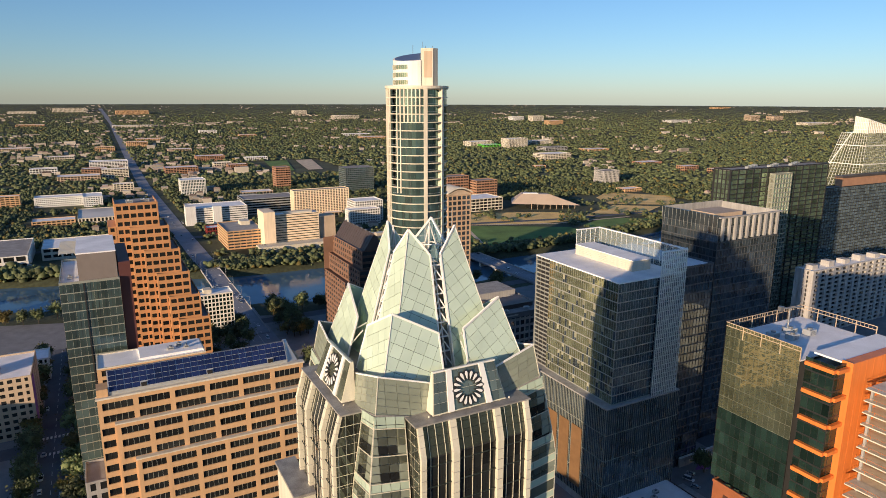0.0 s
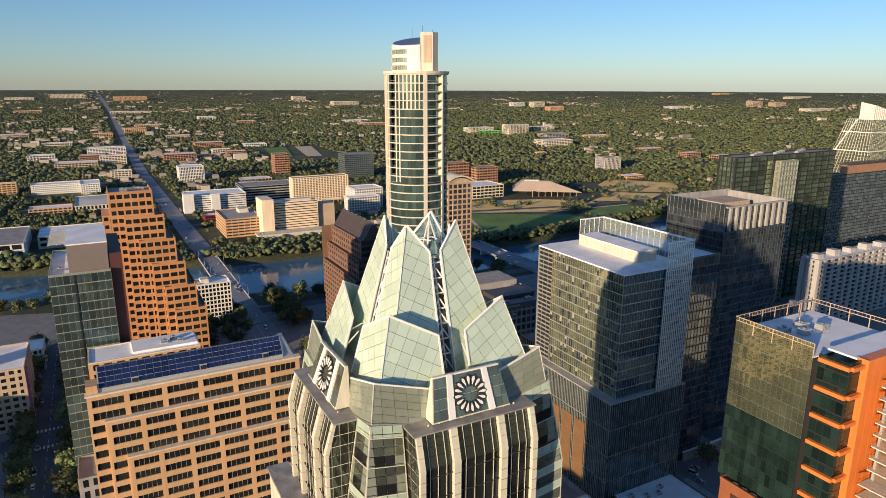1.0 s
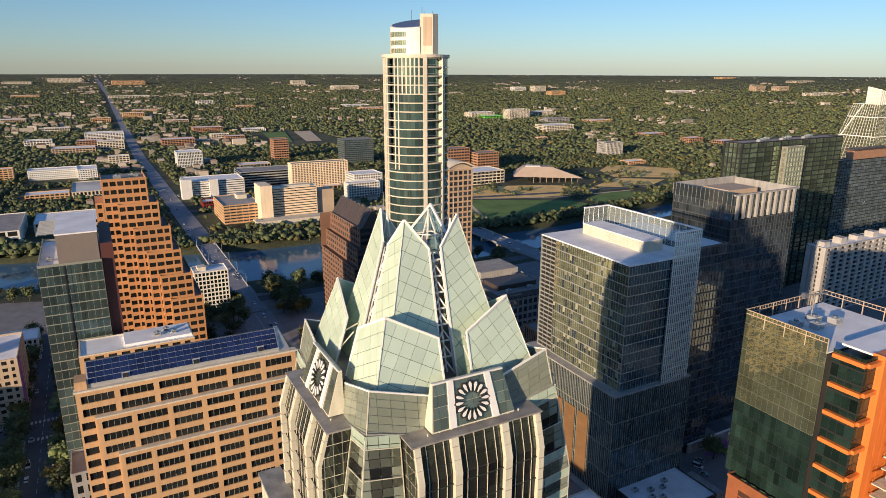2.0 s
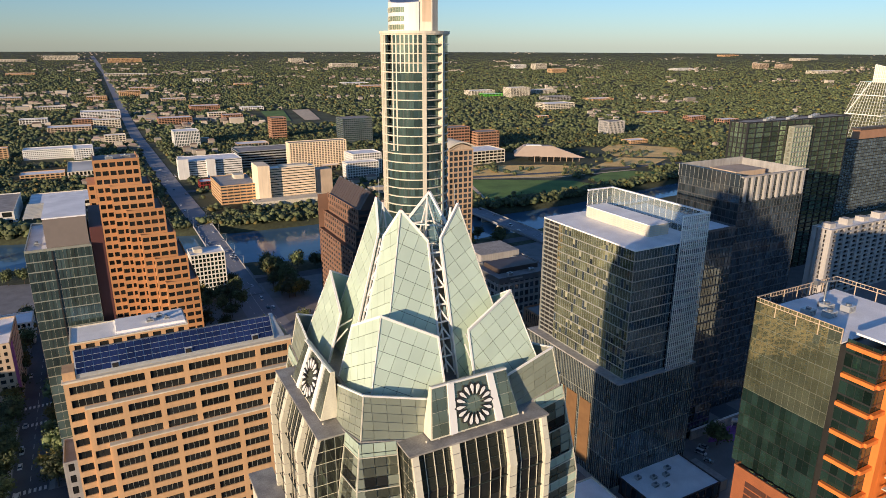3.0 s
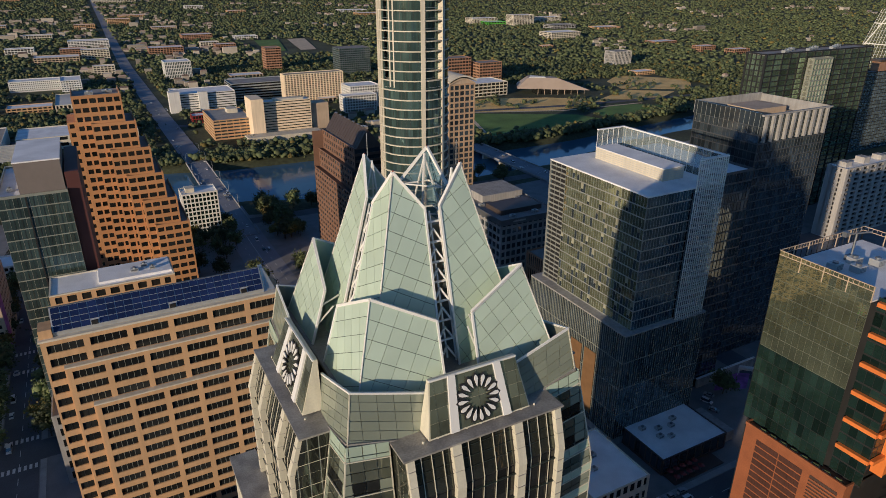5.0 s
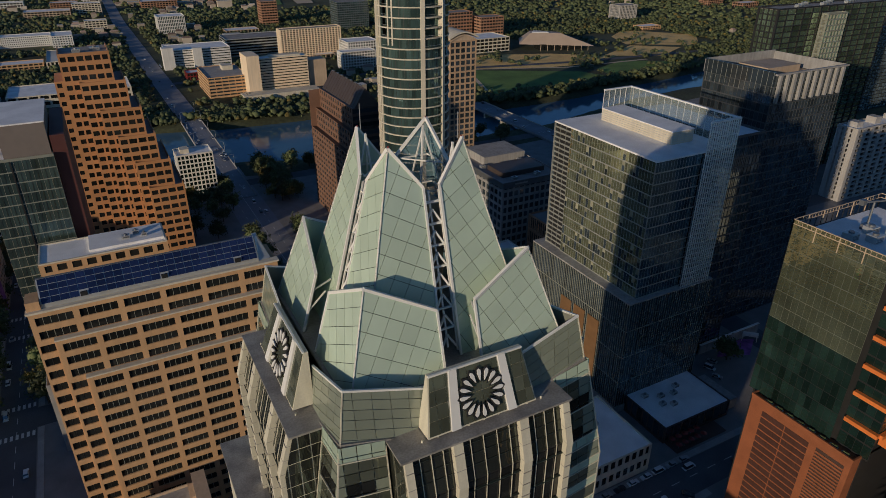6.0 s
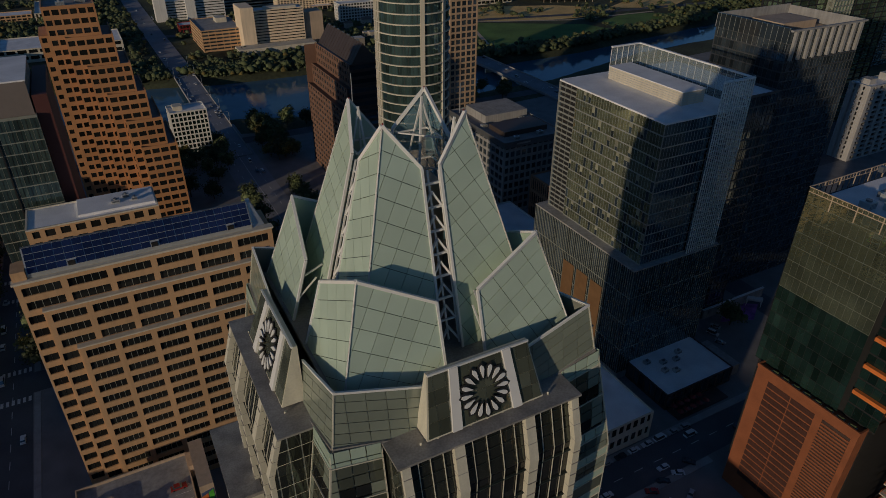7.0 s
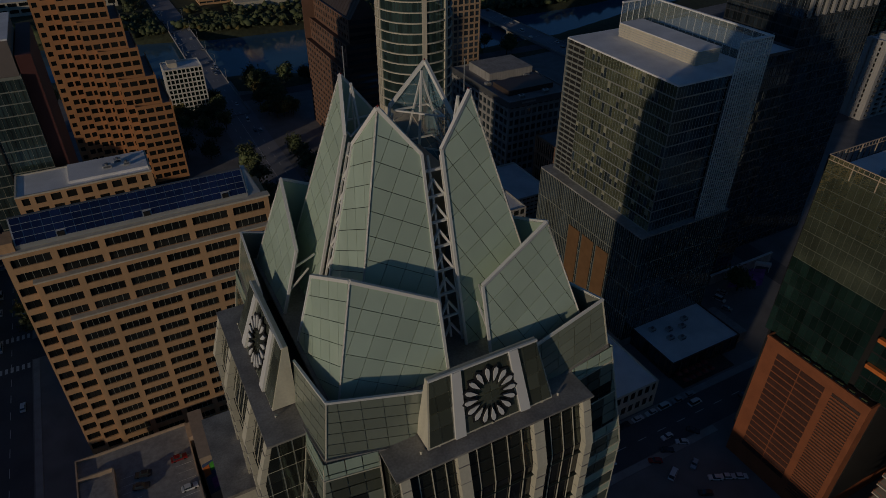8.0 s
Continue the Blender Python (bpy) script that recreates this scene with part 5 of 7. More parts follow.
def arts_centre():
    t = thing("arts_centre", (668, 888, 0), "broad sloping grey roof of an arts centre", "arts centre")
    k = lambda x, y, z: (668 + (x - 668) * 0.74, 888 + (y - 888) * 0.74, z * 0.86)
    part("roof", Shape().hexa([k(598, 900, 10), k(738, 828, 7), k(748, 862, 7), k(640, 965, 10)], [k(628, 906, 27), k(684, 876, 27), k(690, 894, 27), k(648, 934, 27)]), material("tan metal roof", (0.44, 0.35, 0.27), 0.6, vary=0.08, size=20), t)
    part("skylight", Shape().hexa([k(632, 906, 26.9), k(664, 889, 26.9), k(668, 902, 26.9), k(648, 926, 26.9)], [k(635, 907, 28.6), k(663, 891, 28.6), k(667, 901, 28.6), k(648, 924, 28.6)]), WHITE, t)
    for i in range(8):
        f = i / 7
        x, y, z = k(630 + 95 * f, 868 - 36 * f, 12 - 4 * f)
        part("column", Shape().bar((x, y, 0), (x, y, z), 0.4, 6), TANWALL, t)
    part("glass_front", Shape().prism([k(x, y, 0)[:2] for x, y in ((635, 880), (720, 846), (724, 852), (640, 905))], 0, 8.4), GL_DARK, t)
arts_centre()
tower("theatre", "pale theatre wings beside the arts centre", 525, 600, 900, 950, 20, CREAM, GL_DARK, "SW", 4, 10, 8, 1.0, 1.6, 0.5, roofmat=ROOFWHITE, limit=80)
tower("convention_hall", "long low pale exhibition hall with roof plant", -300, -70, 800, 900, 16, WHITE, GL_DARK, "S", 2, 20, 8, 2.0, 3.0, 0.6, roofmat=ROOFGREY)
tower("convention_hall", "low pale hall roof with roof plant", -60, 60, 840, 900, 13, CREAM, GL_DARK, "S", 2, 12, 8, 2.0, 3.0, 0.6, roofmat=ROOFWHITE)
tower("apartment_block", "long white apartment block with cream bays", -91, -19, 1268, 1300, 15.5, WHITE, GL_BLUE, "SW", 5, 26, 8, 1.4, 1.6, 0.6, roofmat=ROOFWHITE, limit=60)
tower("apartment_block", "white apartment wing with blue trim", -18.5, 11, 1238, 1290, 17, WHITE, GL_BLUE, "SW", 5, 8, 12, 1.4, 1.6, 0.6, roofmat=ROOFWHITE, limit=80)
tower("convention_hall", "low hall with a wide pale flat roof", -26, 24, 1068, 1165, 8, CREAM, GL_DARK, "SW", 1, 10, 18, 2.0, 3.0, 0.6, roofmat=FLATROOF)

# ---- single buildings on the plain ----
tower("low_hall", "low pale hall among the trees", 15, 73, 2398, 2430, 23.2, LIMESTONE, GL_DARK, "SW", 3, 9, 5, 1.6, 1.6, 0.5, z0=9.0, roofmat=ROOFWHITE, limit=0)
tower("apartment_block", "apartment block among the trees", -5, 85, 1896, 1945, 18.9, WHITE, GL_DARK, "SW", 5, 14, 8, 1.6, 1.6, 0.5, z0=0.8, roofmat=ROOFWHITE, limit=0)
tower("brick_building", "brown brick building among the trees", -22, 33, 1743, 1774, 16.4, BRICK, GL_DARK, "SW", 4, 9, 5, 1.6, 1.6, 0.5, z0=-0.4, roofmat=ROOFWHITE, limit=0)
tower("apartment_block", "apartment block among the trees", 19, 74, 1662, 1692, 20.8, CREAM, GL_DARK, "SW", 6, 9, 5, 1.6, 1.6, 0.5, z0=-0.7, roofmat=ROOFWHITE, limit=0)
tower("office_block", "plain office block on the wooded plain", 33, 70, 1420, 1441, 14.8, CREAM, GL_DARK, "SW", 4, 6, 3, 1.6, 1.6, 0.5, z0=-1.0, roofmat=ROOFWHITE, limit=0)
tower("apartment_block", "apartment block among the trees", -108, -41, 2144, 2181, 16.0, CREAM, GL_DARK, "SW", 2, 11, 6, 1.6, 1.6, 0.5, z0=4.1, roofmat=ROOFWHITE, limit=0)
tower("low_hall", "low pale hall among the trees", -69, 15, 1630, 1677, 11.8, TANWALL, GL_DARK, "SW", 3, 13, 7, 1.6, 1.6, 0.5, z0=-0.8, roofmat=ROOFWHITE, limit=0)
tower("low_hall", "low pale hall among the trees", -279, -169, 3483, 3543, 59.6, LIMESTONE, GL_DARK, "SW", 2, 18, 10, 1.6, 1.6, 0.5, z0=49.6, roofmat=ROOFWHITE, limit=0)
tower("low_hall", "low pale hall among the trees", 103, 276, 3380, 3440, 54.5, CREAM, GL_DARK, "SW", 2, 28, 10, 1.6, 1.6, 0.5, z0=44.2, roofmat=ROOFWHITE, limit=0)
tower("low_hall", "low pale hall among the trees", 550, 619, 2787, 2826, 32.5, LIMESTONE, GL_DARK, "SW", 2, 11, 6, 1.6, 1.6, 0.5, z0=21.8, roofmat=ROOFWHITE, limit=0)
tower("apartment_block", "apartment block among the trees", 424, 495, 2993, 3033, 43.1, WHITE, GL_DARK, "SW", 3, 11, 6, 1.6, 1.6, 0.5, z0=28.5, roofmat=ROOFWHITE, limit=0)
tower("office_block", "plain office block on the wooded plain", 1098, 1178, 3922, 3966, 108.8, CREAM, GL_DARK, "SW", 6, 13, 7, 1.6, 1.6, 0.5, z0=84.2, roofmat=ROOFWHITE, limit=0)
tower("brick_building", "brown brick building among the trees", 155, 230, 1692, 1734, 15.6, BRICK, GL_DARK, "SW", 4, 12, 6, 1.6, 1.6, 0.5, z0=-0.6, roofmat=ROOFWHITE, limit=0)
tower("brick_building", "brown brick building among the trees", 267, 346, 1981, 2025, 17.0, BRICK, GL_DARK, "SW", 4, 13, 7, 1.6, 1.6, 0.5, z0=2.0, roofmat=ROOFWHITE, limit=0)
tower("apartment_block", "apartment block among the trees", 283, 328, 1790, 1815, 14.3, CREAM, GL_DARK, "SW", 3, 7, 4, 1.6, 1.6, 0.5, z0=0.1, roofmat=ROOFWHITE, limit=0)
tower("brick_building", "brown brick building among the trees", 311, 360, 1747, 1775, 12.0, BRICK, GL_DARK, "SW", 3, 8, 4, 1.6, 1.6, 0.5, z0=-0.1, roofmat=ROOFWHITE, limit=0)
tower("low_hall", "low pale hall among the trees", 398, 461, 1946, 1980, 11.0, WHITE, GL_DARK, "SW", 2, 10, 5, 1.6, 1.6, 0.5, z0=1.9, roofmat=ROOFWHITE, limit=0)
tower("low_hall", "low pale hall among the trees", 247, 305, 1258, 1290, 5.0, TANWALL, GL_DARK, "SW", 1, 9, 5, 1.6, 1.6, 0.5, z0=-1.0, roofmat=ROOFWHITE, limit=0)
tower("apartment_block", "apartment block among the trees", -146, -111, 1277, 1296, 20.0, LIMESTONE, GL_DARK, "SW", 6, 5, 3, 1.6, 1.6, 0.5, z0=-1.0, roofmat=ROOFWHITE, limit=0)
tower("low_hall", "low pale hall among the trees", -84, -29, 1076, 1106, 6.5, LIMESTONE, GL_DARK, "SW", 2, 9, 5, 1.6, 1.6, 0.5, z0=-1.0, roofmat=ROOFWHITE, limit=0)
tower("apartment_block", "apartment block among the trees", 1217, 1315, 2047, 2101, 28.5, CREAM, GL_DARK, "SW", 5, 16, 9, 1.6, 1.6, 0.5, z0=9.1, roofmat=ROOFWHITE, limit=0)
tower("wrapped_building", "building site wrapped in bright green sheeting", 1239, 1313, 1993, 2034, 20.1, GREENPAINT, GL_DARK, "SW", 2, 12, 6, 1.6, 1.6, 0.5, z0=8.2, roofmat=ROOFWHITE, limit=0)
tower("apartment_block", "apartment block among the trees", 1317, 1401, 1952, 1998, 41.9, CREAM, GL_DARK, "SW", 9, 13, 7, 1.6, 1.6, 0.5, z0=8.4, roofmat=ROOFWHITE, limit=0)
tower("apartment_block", "apartment block among the trees", 1463, 1553, 1998, 2048, 28.4, CREAM, GL_DARK, "SW", 4, 15, 8, 1.6, 1.6, 0.5, z0=11.4, roofmat=ROOFWHITE, limit=0)
tower("parking_garage", "grey open parking garage among trees", 1359, 1452, 1788, 1839, 20.3, CONCRETE, GL_DARK, "SW", 3, 15, 8, 1.6, 1.6, 0.5, z0=6.2, roofmat=CONCRETE, limit=0)
tower("apartment_block", "apartment block among the trees", 1189, 1291, 1570, 1627, 20.0, CREAM, GL_DARK, "SW", 4, 17, 9, 1.6, 1.6, 0.5, z0=1.9, roofmat=ROOFWHITE, limit=0)
tower("low_hall", "low pale hall among the trees", 1486, 1578, 1719, 1770, 14.4, LIMESTONE, GL_DARK, "SW", 2, 15, 8, 1.6, 1.6, 0.5, z0=6.8, roofmat=ROOFWHITE, limit=0)
tower("low_hall", "low pale hall among the trees", 1049, 1083, 1420, 1439, 5.2, LIMESTONE, GL_DARK, "SW", 1, 5, 3, 1.6, 1.6, 0.5, z0=-0.2, roofmat=ROOFWHITE, limit=0)
tower("apartment_block", "apartment block among the trees", 2087, 2162, 3057, 3099, 84.4, WHITE, GL_DARK, "SW", 6, 12, 7, 1.6, 1.6, 0.5, z0=61.7, roofmat=ROOFWHITE, limit=0)
tower("apartment_block", "apartment block among the trees", 2162, 2237, 2974, 3016, 90.1, CREAM, GL_DARK, "SW", 8, 12, 6, 1.6, 1.6, 0.5, z0=60.3, roofmat=ROOFWHITE, limit=0)
tower("apartment_block", "apartment block among the trees", 2118, 2204, 2761, 2809, 71.0, LIMESTONE, GL_DARK, "SW", 6, 14, 7, 1.6, 1.6, 0.5, z0=49.9, roofmat=ROOFWHITE, limit=0)
tower("office_block", "plain office block on the wooded plain", 3099, 3175, 2317, 2359, 98.3, TANWALL, GL_DARK, "SW", 6, 12, 7, 1.6, 1.6, 0.5, z0=72.2, roofmat=ROOFWHITE, limit=0)
tower("office_block", "plain office block on the wooded plain", 3177, 3257, 2240, 2284, 97.1, TANWALL, GL_DARK, "SW", 6, 13, 7, 1.6, 1.6, 0.5, z0=73.4, roofmat=ROOFWHITE, limit=0)
tower("low_hall", "low pale hall among the trees", 930, 975, 960, 985, 5.8, LIMESTONE, GL_DARK, "SW", 2, 7, 4, 1.6, 1.6, 0.5, z0=-1.0, roofmat=ROOFWHITE, limit=0)
tower("brick_building", "brown brick building among the trees", 1341, 1392, 1178, 1206, 12.8, BRICK, GL_DARK, "SW", 3, 8, 4, 1.6, 1.6, 0.5, z0=-0.0, roofmat=ROOFWHITE, limit=0)
tower("brick_building", "brown brick building among the trees", 1370, 1423, 1104, 1133, 11.2, BRICK, GL_DARK, "SW", 2, 8, 4, 1.6, 1.6, 0.5, z0=-0.2, roofmat=ROOFWHITE, limit=0)
tower("office_block", "plain office block on the wooded plain", 640, 682, 1162, 1185, 15.5, CONCRETE, GL_DARK, "SW", 4, 7, 3, 1.6, 1.6, 0.5, z0=-1.0, roofmat=ROOFWHITE, limit=0)
tower("apartment_block", "apartment block among the trees", -160, 7, 4279, 4339, 121.3, CREAM, GL_DARK, "SW", 6, 27, 10, 1.6, 1.6, 0.5, z0=98.1, roofmat=ROOFWHITE, limit=0)
tower("low_hall", "low pale hall among the trees", -365, -234, 4185, 4245, 104.8, CREAM, GL_DARK, "SW", 3, 21, 10, 1.6, 1.6, 0.5, z0=92.2, roofmat=ROOFWHITE, limit=0)
tower("apartment_block", "apartment block among the trees", 149, 317, 4113, 4173, 108.7, LIMESTONE, GL_DARK, "SW", 6, 27, 10, 1.6, 1.6, 0.5, z0=86.8, roofmat=ROOFWHITE, limit=0)
tower("low_hall", "low pale hall among the trees", 969, 1081, 2670, 2730, 31.1, WHITE, GL_DARK, "SW", 2, 18, 10, 1.6, 1.6, 0.5, z0=22.2, roofmat=ROOFWHITE, limit=0)
tower("apartment_block", "apartment block among the trees", 1227, 1375, 3561, 3621, 86.2, CREAM, GL_DARK, "SW", 5, 24, 10, 1.6, 1.6, 0.5, z0=65.7, roofmat=ROOFWHITE, limit=0)
tower("low_hall", "low pale hall among the trees", 988, 1095, 2521, 2580, 26.9, LIMESTONE, GL_DARK, "SW", 2, 17, 9, 1.6, 1.6, 0.5, z0=17.8, roofmat=ROOFWHITE, limit=0)
tower("low_hall", "low pale hall among the trees", 2702, 2848, 2494, 2554, 73.3, WHITE, GL_DARK, "SW", 2, 24, 10, 1.6, 1.6, 0.5, z0=62.1, roofmat=ROOFWHITE, limit=0)
tower("low_hall", "low pale hall among the trees", 3055, 3229, 1969, 2029, 73.0, CREAM, GL_DARK, "SW", 3, 29, 10, 1.6, 1.6, 0.5, z0=60.8, roofmat=ROOFWHITE, limit=0)
tower("low_hall", "low pale hall among the trees", 3539, 3666, 2894, 2954, 132.8, LIMESTONE, GL_DARK, "SW", 2, 21, 10, 1.6, 1.6, 0.5, z0=123.4, roofmat=ROOFWHITE, limit=0)
tower("low_hall", "low pale hall among the trees", 3594, 3766, 2435, 2495, 118.3, CREAM, GL_DARK, "SW", 2, 28, 10, 1.6, 1.6, 0.5, z0=107.3, roofmat=ROOFWHITE, limit=0)
tower("low_hall", "low pale hall among the trees", 315, 344, 970, 986, 5.0, TANWALL, GL_DARK, "SW", 1, 4, 2, 1.6, 1.6, 0.5, z0=-1.0, roofmat=ROOFWHITE, limit=0)
tower("low_hall", "low pale hall among the trees", 161, 248, 2760, 2808, 26.6, LIMESTONE, GL_DARK, "SW", 2, 14, 8, 1.6, 1.6, 0.5, z0=19.2, roofmat=ROOFWHITE, limit=0)
tower("low_hall", "low pale hall among the trees", -264, -166, 2489, 2544, 20.1, TANWALL, GL_DARK, "SW", 2, 16, 9, 1.6, 1.6, 0.5, z0=11.5, roofmat=ROOFWHITE, limit=0)
tower("low_hall", "low pale hall among the trees", 226, 299, 2315, 2356, 15.4, TANWALL, GL_DARK, "SW", 2, 12, 6, 1.6, 1.6, 0.5, z0=7.5, roofmat=ROOFWHITE, limit=0)
tower("apartment_block", "apartment block among the trees", 115, 183, 2526, 2564, 29.3, LIMESTONE, GL_DARK, "SW", 4, 11, 6, 1.6, 1.6, 0.5, z0=12.3, roofmat=ROOFWHITE, limit=0)
tower("office_block", "plain office block on the wooded plain", -130, -73, 1805, 1836, 15.0, WHITE, GL_DARK, "SW", 3, 9, 5, 1.6, 1.6, 0.5, z0=0.1, roofmat=ROOFWHITE, limit=0)
tower("low_hall", "low pale hall among the trees", 1361, 1437, 1345, 1387, 7.8, BRICK, GL_DARK, "SW", 2, 12, 7, 1.6, 1.6, 0.5, z0=1.2, roofmat=ROOFWHITE, limit=0)

# ---- crowned glass tower: the main subject ----
CX, CY, WIDE = 54.45, 107.85, 1.03
BARS = material("dark green glazing bars", (0.03, 0.042, 0.036), 0.5, vary=0.1)

def turn(p, k):
    """A point of the crown's front-left quarter, turned k quarter turns about the tower's axis, into the world."""
    x, y, z = p
    for _ in range(k % 4):
        x, y = -y, x
    return (CX + x * WIDE, CY + y * WIDE, z)

def flip(p):
    return (p[1], p[0], p[2])

def clip(poly, n, d):
    """The part of a flat 2D polygon where n.p <= d."""
    out = []
    for i in range(len(poly)):
        a, b = poly[i], poly[(i + 1) % len(poly)]
        da, db = n[0] * a[0] + n[1] * a[1] - d, n[0] * b[0] + n[1] * b[1] - d
        if da <= 0:
            out.append(a)
        if da * db < 0:
            f = da / (da - db)
            out.append((a[0] + (b[0] - a[0]) * f, a[1] + (b[1] - a[1]) * f))
    return out

def area(poly):
    return abs(sum(a[0] * b[1] - a[1] * b[0] for a, b in zip(poly, poly[1:] + poly[:1]))) / 2

def lattice(pts, step, angle, gap, step2=None, skew=90.0):
    """Cuts a flat polygon in space into the panes of a slanted lattice; returns polygons in space and the normal."""
    p = [Vector(q) for q in pts]
    n = Vector((0, 0, 0))
    for i in range(len(p)):
        n += p[i].cross(p[(i + 1) % len(p)])
    n.normalize()
    u = Vector((0, 0, 1)).cross(n).normalized()
    v = n.cross(u)
    o = p[0]
    flat = [((q - o).dot(u), (q - o).dot(v)) for q in p]
    panes = []
    dirs = []
    for a, st in ((angle, step), (angle + skew, step2 or step)):
        d = (math.cos(radians(a)), math.sin(radians(a)))
        vals = [d[0] * q[0] + d[1] * q[1] for q in flat]
        dirs.append((d, st, min(vals), max(vals)))
    (d1, s1, lo1, hi1), (d2, s2, lo2, hi2) = dirs
    a = math.floor(lo1 / s1) * s1
    while a < hi1:
        rowp = clip(clip(flat, (-d1[0], -d1[1]), -(a + gap / 2)), d1, a + s1 - gap / 2)
        b = math.floor(lo2 / s2) * s2
        while b < hi2 and len(rowp) > 2:
            c = clip(clip(rowp, (-d2[0], -d2[1]), -(b + gap / 2)), d2, b + s2 - gap / 2)
            if len(c) > 2 and area(c) > 0.04:
                panes.append([o + u * q[0] + v * q[1] for q in c])
            b += s2
        a += s1
    return panes, n

GL_BRONZE = glass("bronze glass", (0.10, 0.11, 0.092), 1.6, wob=0.12, metal=0.75, rnd=0.2, ripple=(1.2, 1.2, 0.4))
GL_BAY = glass("grey olive bay glass", (0.20, 0.22, 0.165), 1.6, wob=0.08, metal=0.6, rnd=0.3)

def crowned_tower():
    t = thing("crowned_tower", (CX, CY, 0), "mint glass crowned office tower with ivory stone piers", "office tower")
    K1, K2 = 0.255, 0.29
    ZT, ZS, ZP, ZL = 157.2, 143.8, 134.0, 127.2
    tall = lambda z: -(4.7 + K1 * (ZT - z))
    skirt = lambda z: -(10.7 + K2 * (ZS - z))
    tall_face = [(-4.7, -4.7, ZT), (tall(131.2), tall(131.2), 131.2), (-1.25, tall(131.2), 131.2), (-1.05, tall(152.3), 152.3)]
    skirt_face = [(-10.7, -10.7, ZS), (skirt(131.25), skirt(131.25), 131.25), (-2.5, skirt(131.25), 131.25), (-2.5, skirt(139.3), 139.3)]
    hidden, hidden_back = Shape(), Shape()
    for k in range(4):
        for face, nm in ((tall_face, "tall"), (skirt_face, "skirt")):
            for mirrored in (False, True):
                pts = [flip(p) for p in face][::-1] if mirrored else face
                w = [turn(p, k) for p in pts]
                seen = (k == 0) or (k == 1 and not mirrored) or (k == 3 and mirrored) or (nm == "tall" and k == 2)
                panes, n = lattice(w, 2.3, 60 if not mirrored else 30, 0.065, 2.1)
                back = Shape().slab([Vector(q) - n * 0.14 for q in w], 0.06)
                clearb = nm == "tall" and k == 2
                if not clearb:
                    part("glazing_bar", back, BARS, t)
                    part("inner_lining", Shape().slab([Vector(q) - n * 0.24 for q in w], 0.05), MINT, t)
                for pn in panes:
                    if seen:
                        part("crown_pane", Shape().slab([tuple(q) for q in pn], 0.1), CLEARBLUE if clearb else MINT, t)
                    else:
                        hidden.slab([tuple(q) for q in pn], 0.1)
        # white edge members
        for face in (tall_face, skirt_face):
            for pts in (face, [flip(p) for p in face]):
                ring = [Vector(turn(p, k)) for p in pts]
                for a, b, r in ((0, 1, 0.12), (0, 3, 0.26), (3, 2, 0.2)):
                    part("edge_beam", Shape().bar(ring[a], ring[b], r), STEEL, t)
        # frame inside the folded blade
        f = Shape()
        for z in (152.0, 147.5, 143.0, 138.5, 134.5):
            s = tall(z) + 0.8
            f.bar(turn((s, s, z), k), turn((-1.3, s, z), k), 0.14).bar(turn((s, s, z), k), turn((s, -1.3, z), k), 0.14)
            f.bar(turn((-1.3, s, z), k), turn((s, -1.3, z), k), 0.12)
        f.bar(turn((-3.9, -3.9, 156.5), k), turn((-1.6, -1.6, 131.5), k), 0.16)
        f.bar(turn((-3.9, -3.9, 156.0), k), turn((-1.3, tall(134) + .8, 134), k), 0.13)
        f.bar(turn((-3.9, -3.9, 156.0), k), turn((tall(134) + .8, -1.3, 134), k), 0.13)
        part("blade_frame", f, STEEL, t)
        # laced posts in the slot between blades
        tr = Shape()
        zs = [132.0, 134.6, 137.2, 139.8, 142.4, 145.0, 147.6, 150.2]
        for a, b in zip(zs[:-1], zs[1:]):
            ya, yb, ym = tall(a) + 0.7, tall(b) + 0.7, tall((a + b) / 2) + 0.7
            tr.bar(turn((-1.1, ya, a), k), turn((0, ym, (a + b) / 2 + 0.5), k), 0.17).bar(turn((1.1, ya, a), k), turn((0, ym, (a + b) / 2 + 0.5), k), 0.17)
            tr.bar(turn((-1.1, yb, b), k), turn((1.1, yb, b), k), 0.17)
        tr.bar(turn((0, tall(132) + 0.9, 132), k), turn((0, tall(152) + 0.9, 151.5), k), 0.15)
        for sx in (-1.15, 1.15):
            tr.bar(turn((sx, tall(131.5) + 0.6, 131.5), k), turn((sx, tall(151.5) + 0.6, 151.5), k), 0.15)
        part("slot_truss", tr, STEEL, t)
        # struts that hold the skirt blades
        for sx in (-1, 1):
            part("skirt_strut", Shape().bar(turn((sx * 2.6, skirt(137), 137), k), turn((sx * 3.4, tall(137), 137.6), k), 0.13), STEEL, t)
            part("skirt_strut", Shape().bar(turn((sx * 2.6, skirt(134), 134), k), turn((sx * 2.6, skirt(134) + 2.6, 136.5), k), 0.12), STEEL, t)
        # mast on the tip
        if k in (1, 3):
            m = Shape().bar(turn((-4.3, -4.3, 157), k), turn((-4.3, -4.3, 160.2), k), 0.05, 5)
            part("tip_mast", m, FRAME, t)
        part("tip_light", Shape().bar(turn((-4.6, -4.6, 157.1), k), turn((-4.6, -4.6, 157.45), k), 0.09, 6), RED, t, "small red warning light")
    part("hidden_panes", hidden, MINT, t, kind="stuff")
    part("crown_deck", Shape().box(CX - 15.2, CX + 15.2, CY - 15.2, CY + 15.2, 130.6, 131.2), LEDGE, t)
    part("lift_core", Shape().box(CX - 3.2, CX + 3.2, CY - 3.2, CY + 3.2, 131.2, 148.5), TANWALL, t)

    # parapet, clock frames, ledges, body: one quarter at a time
    bot = 16.75
    RISE = 1.2
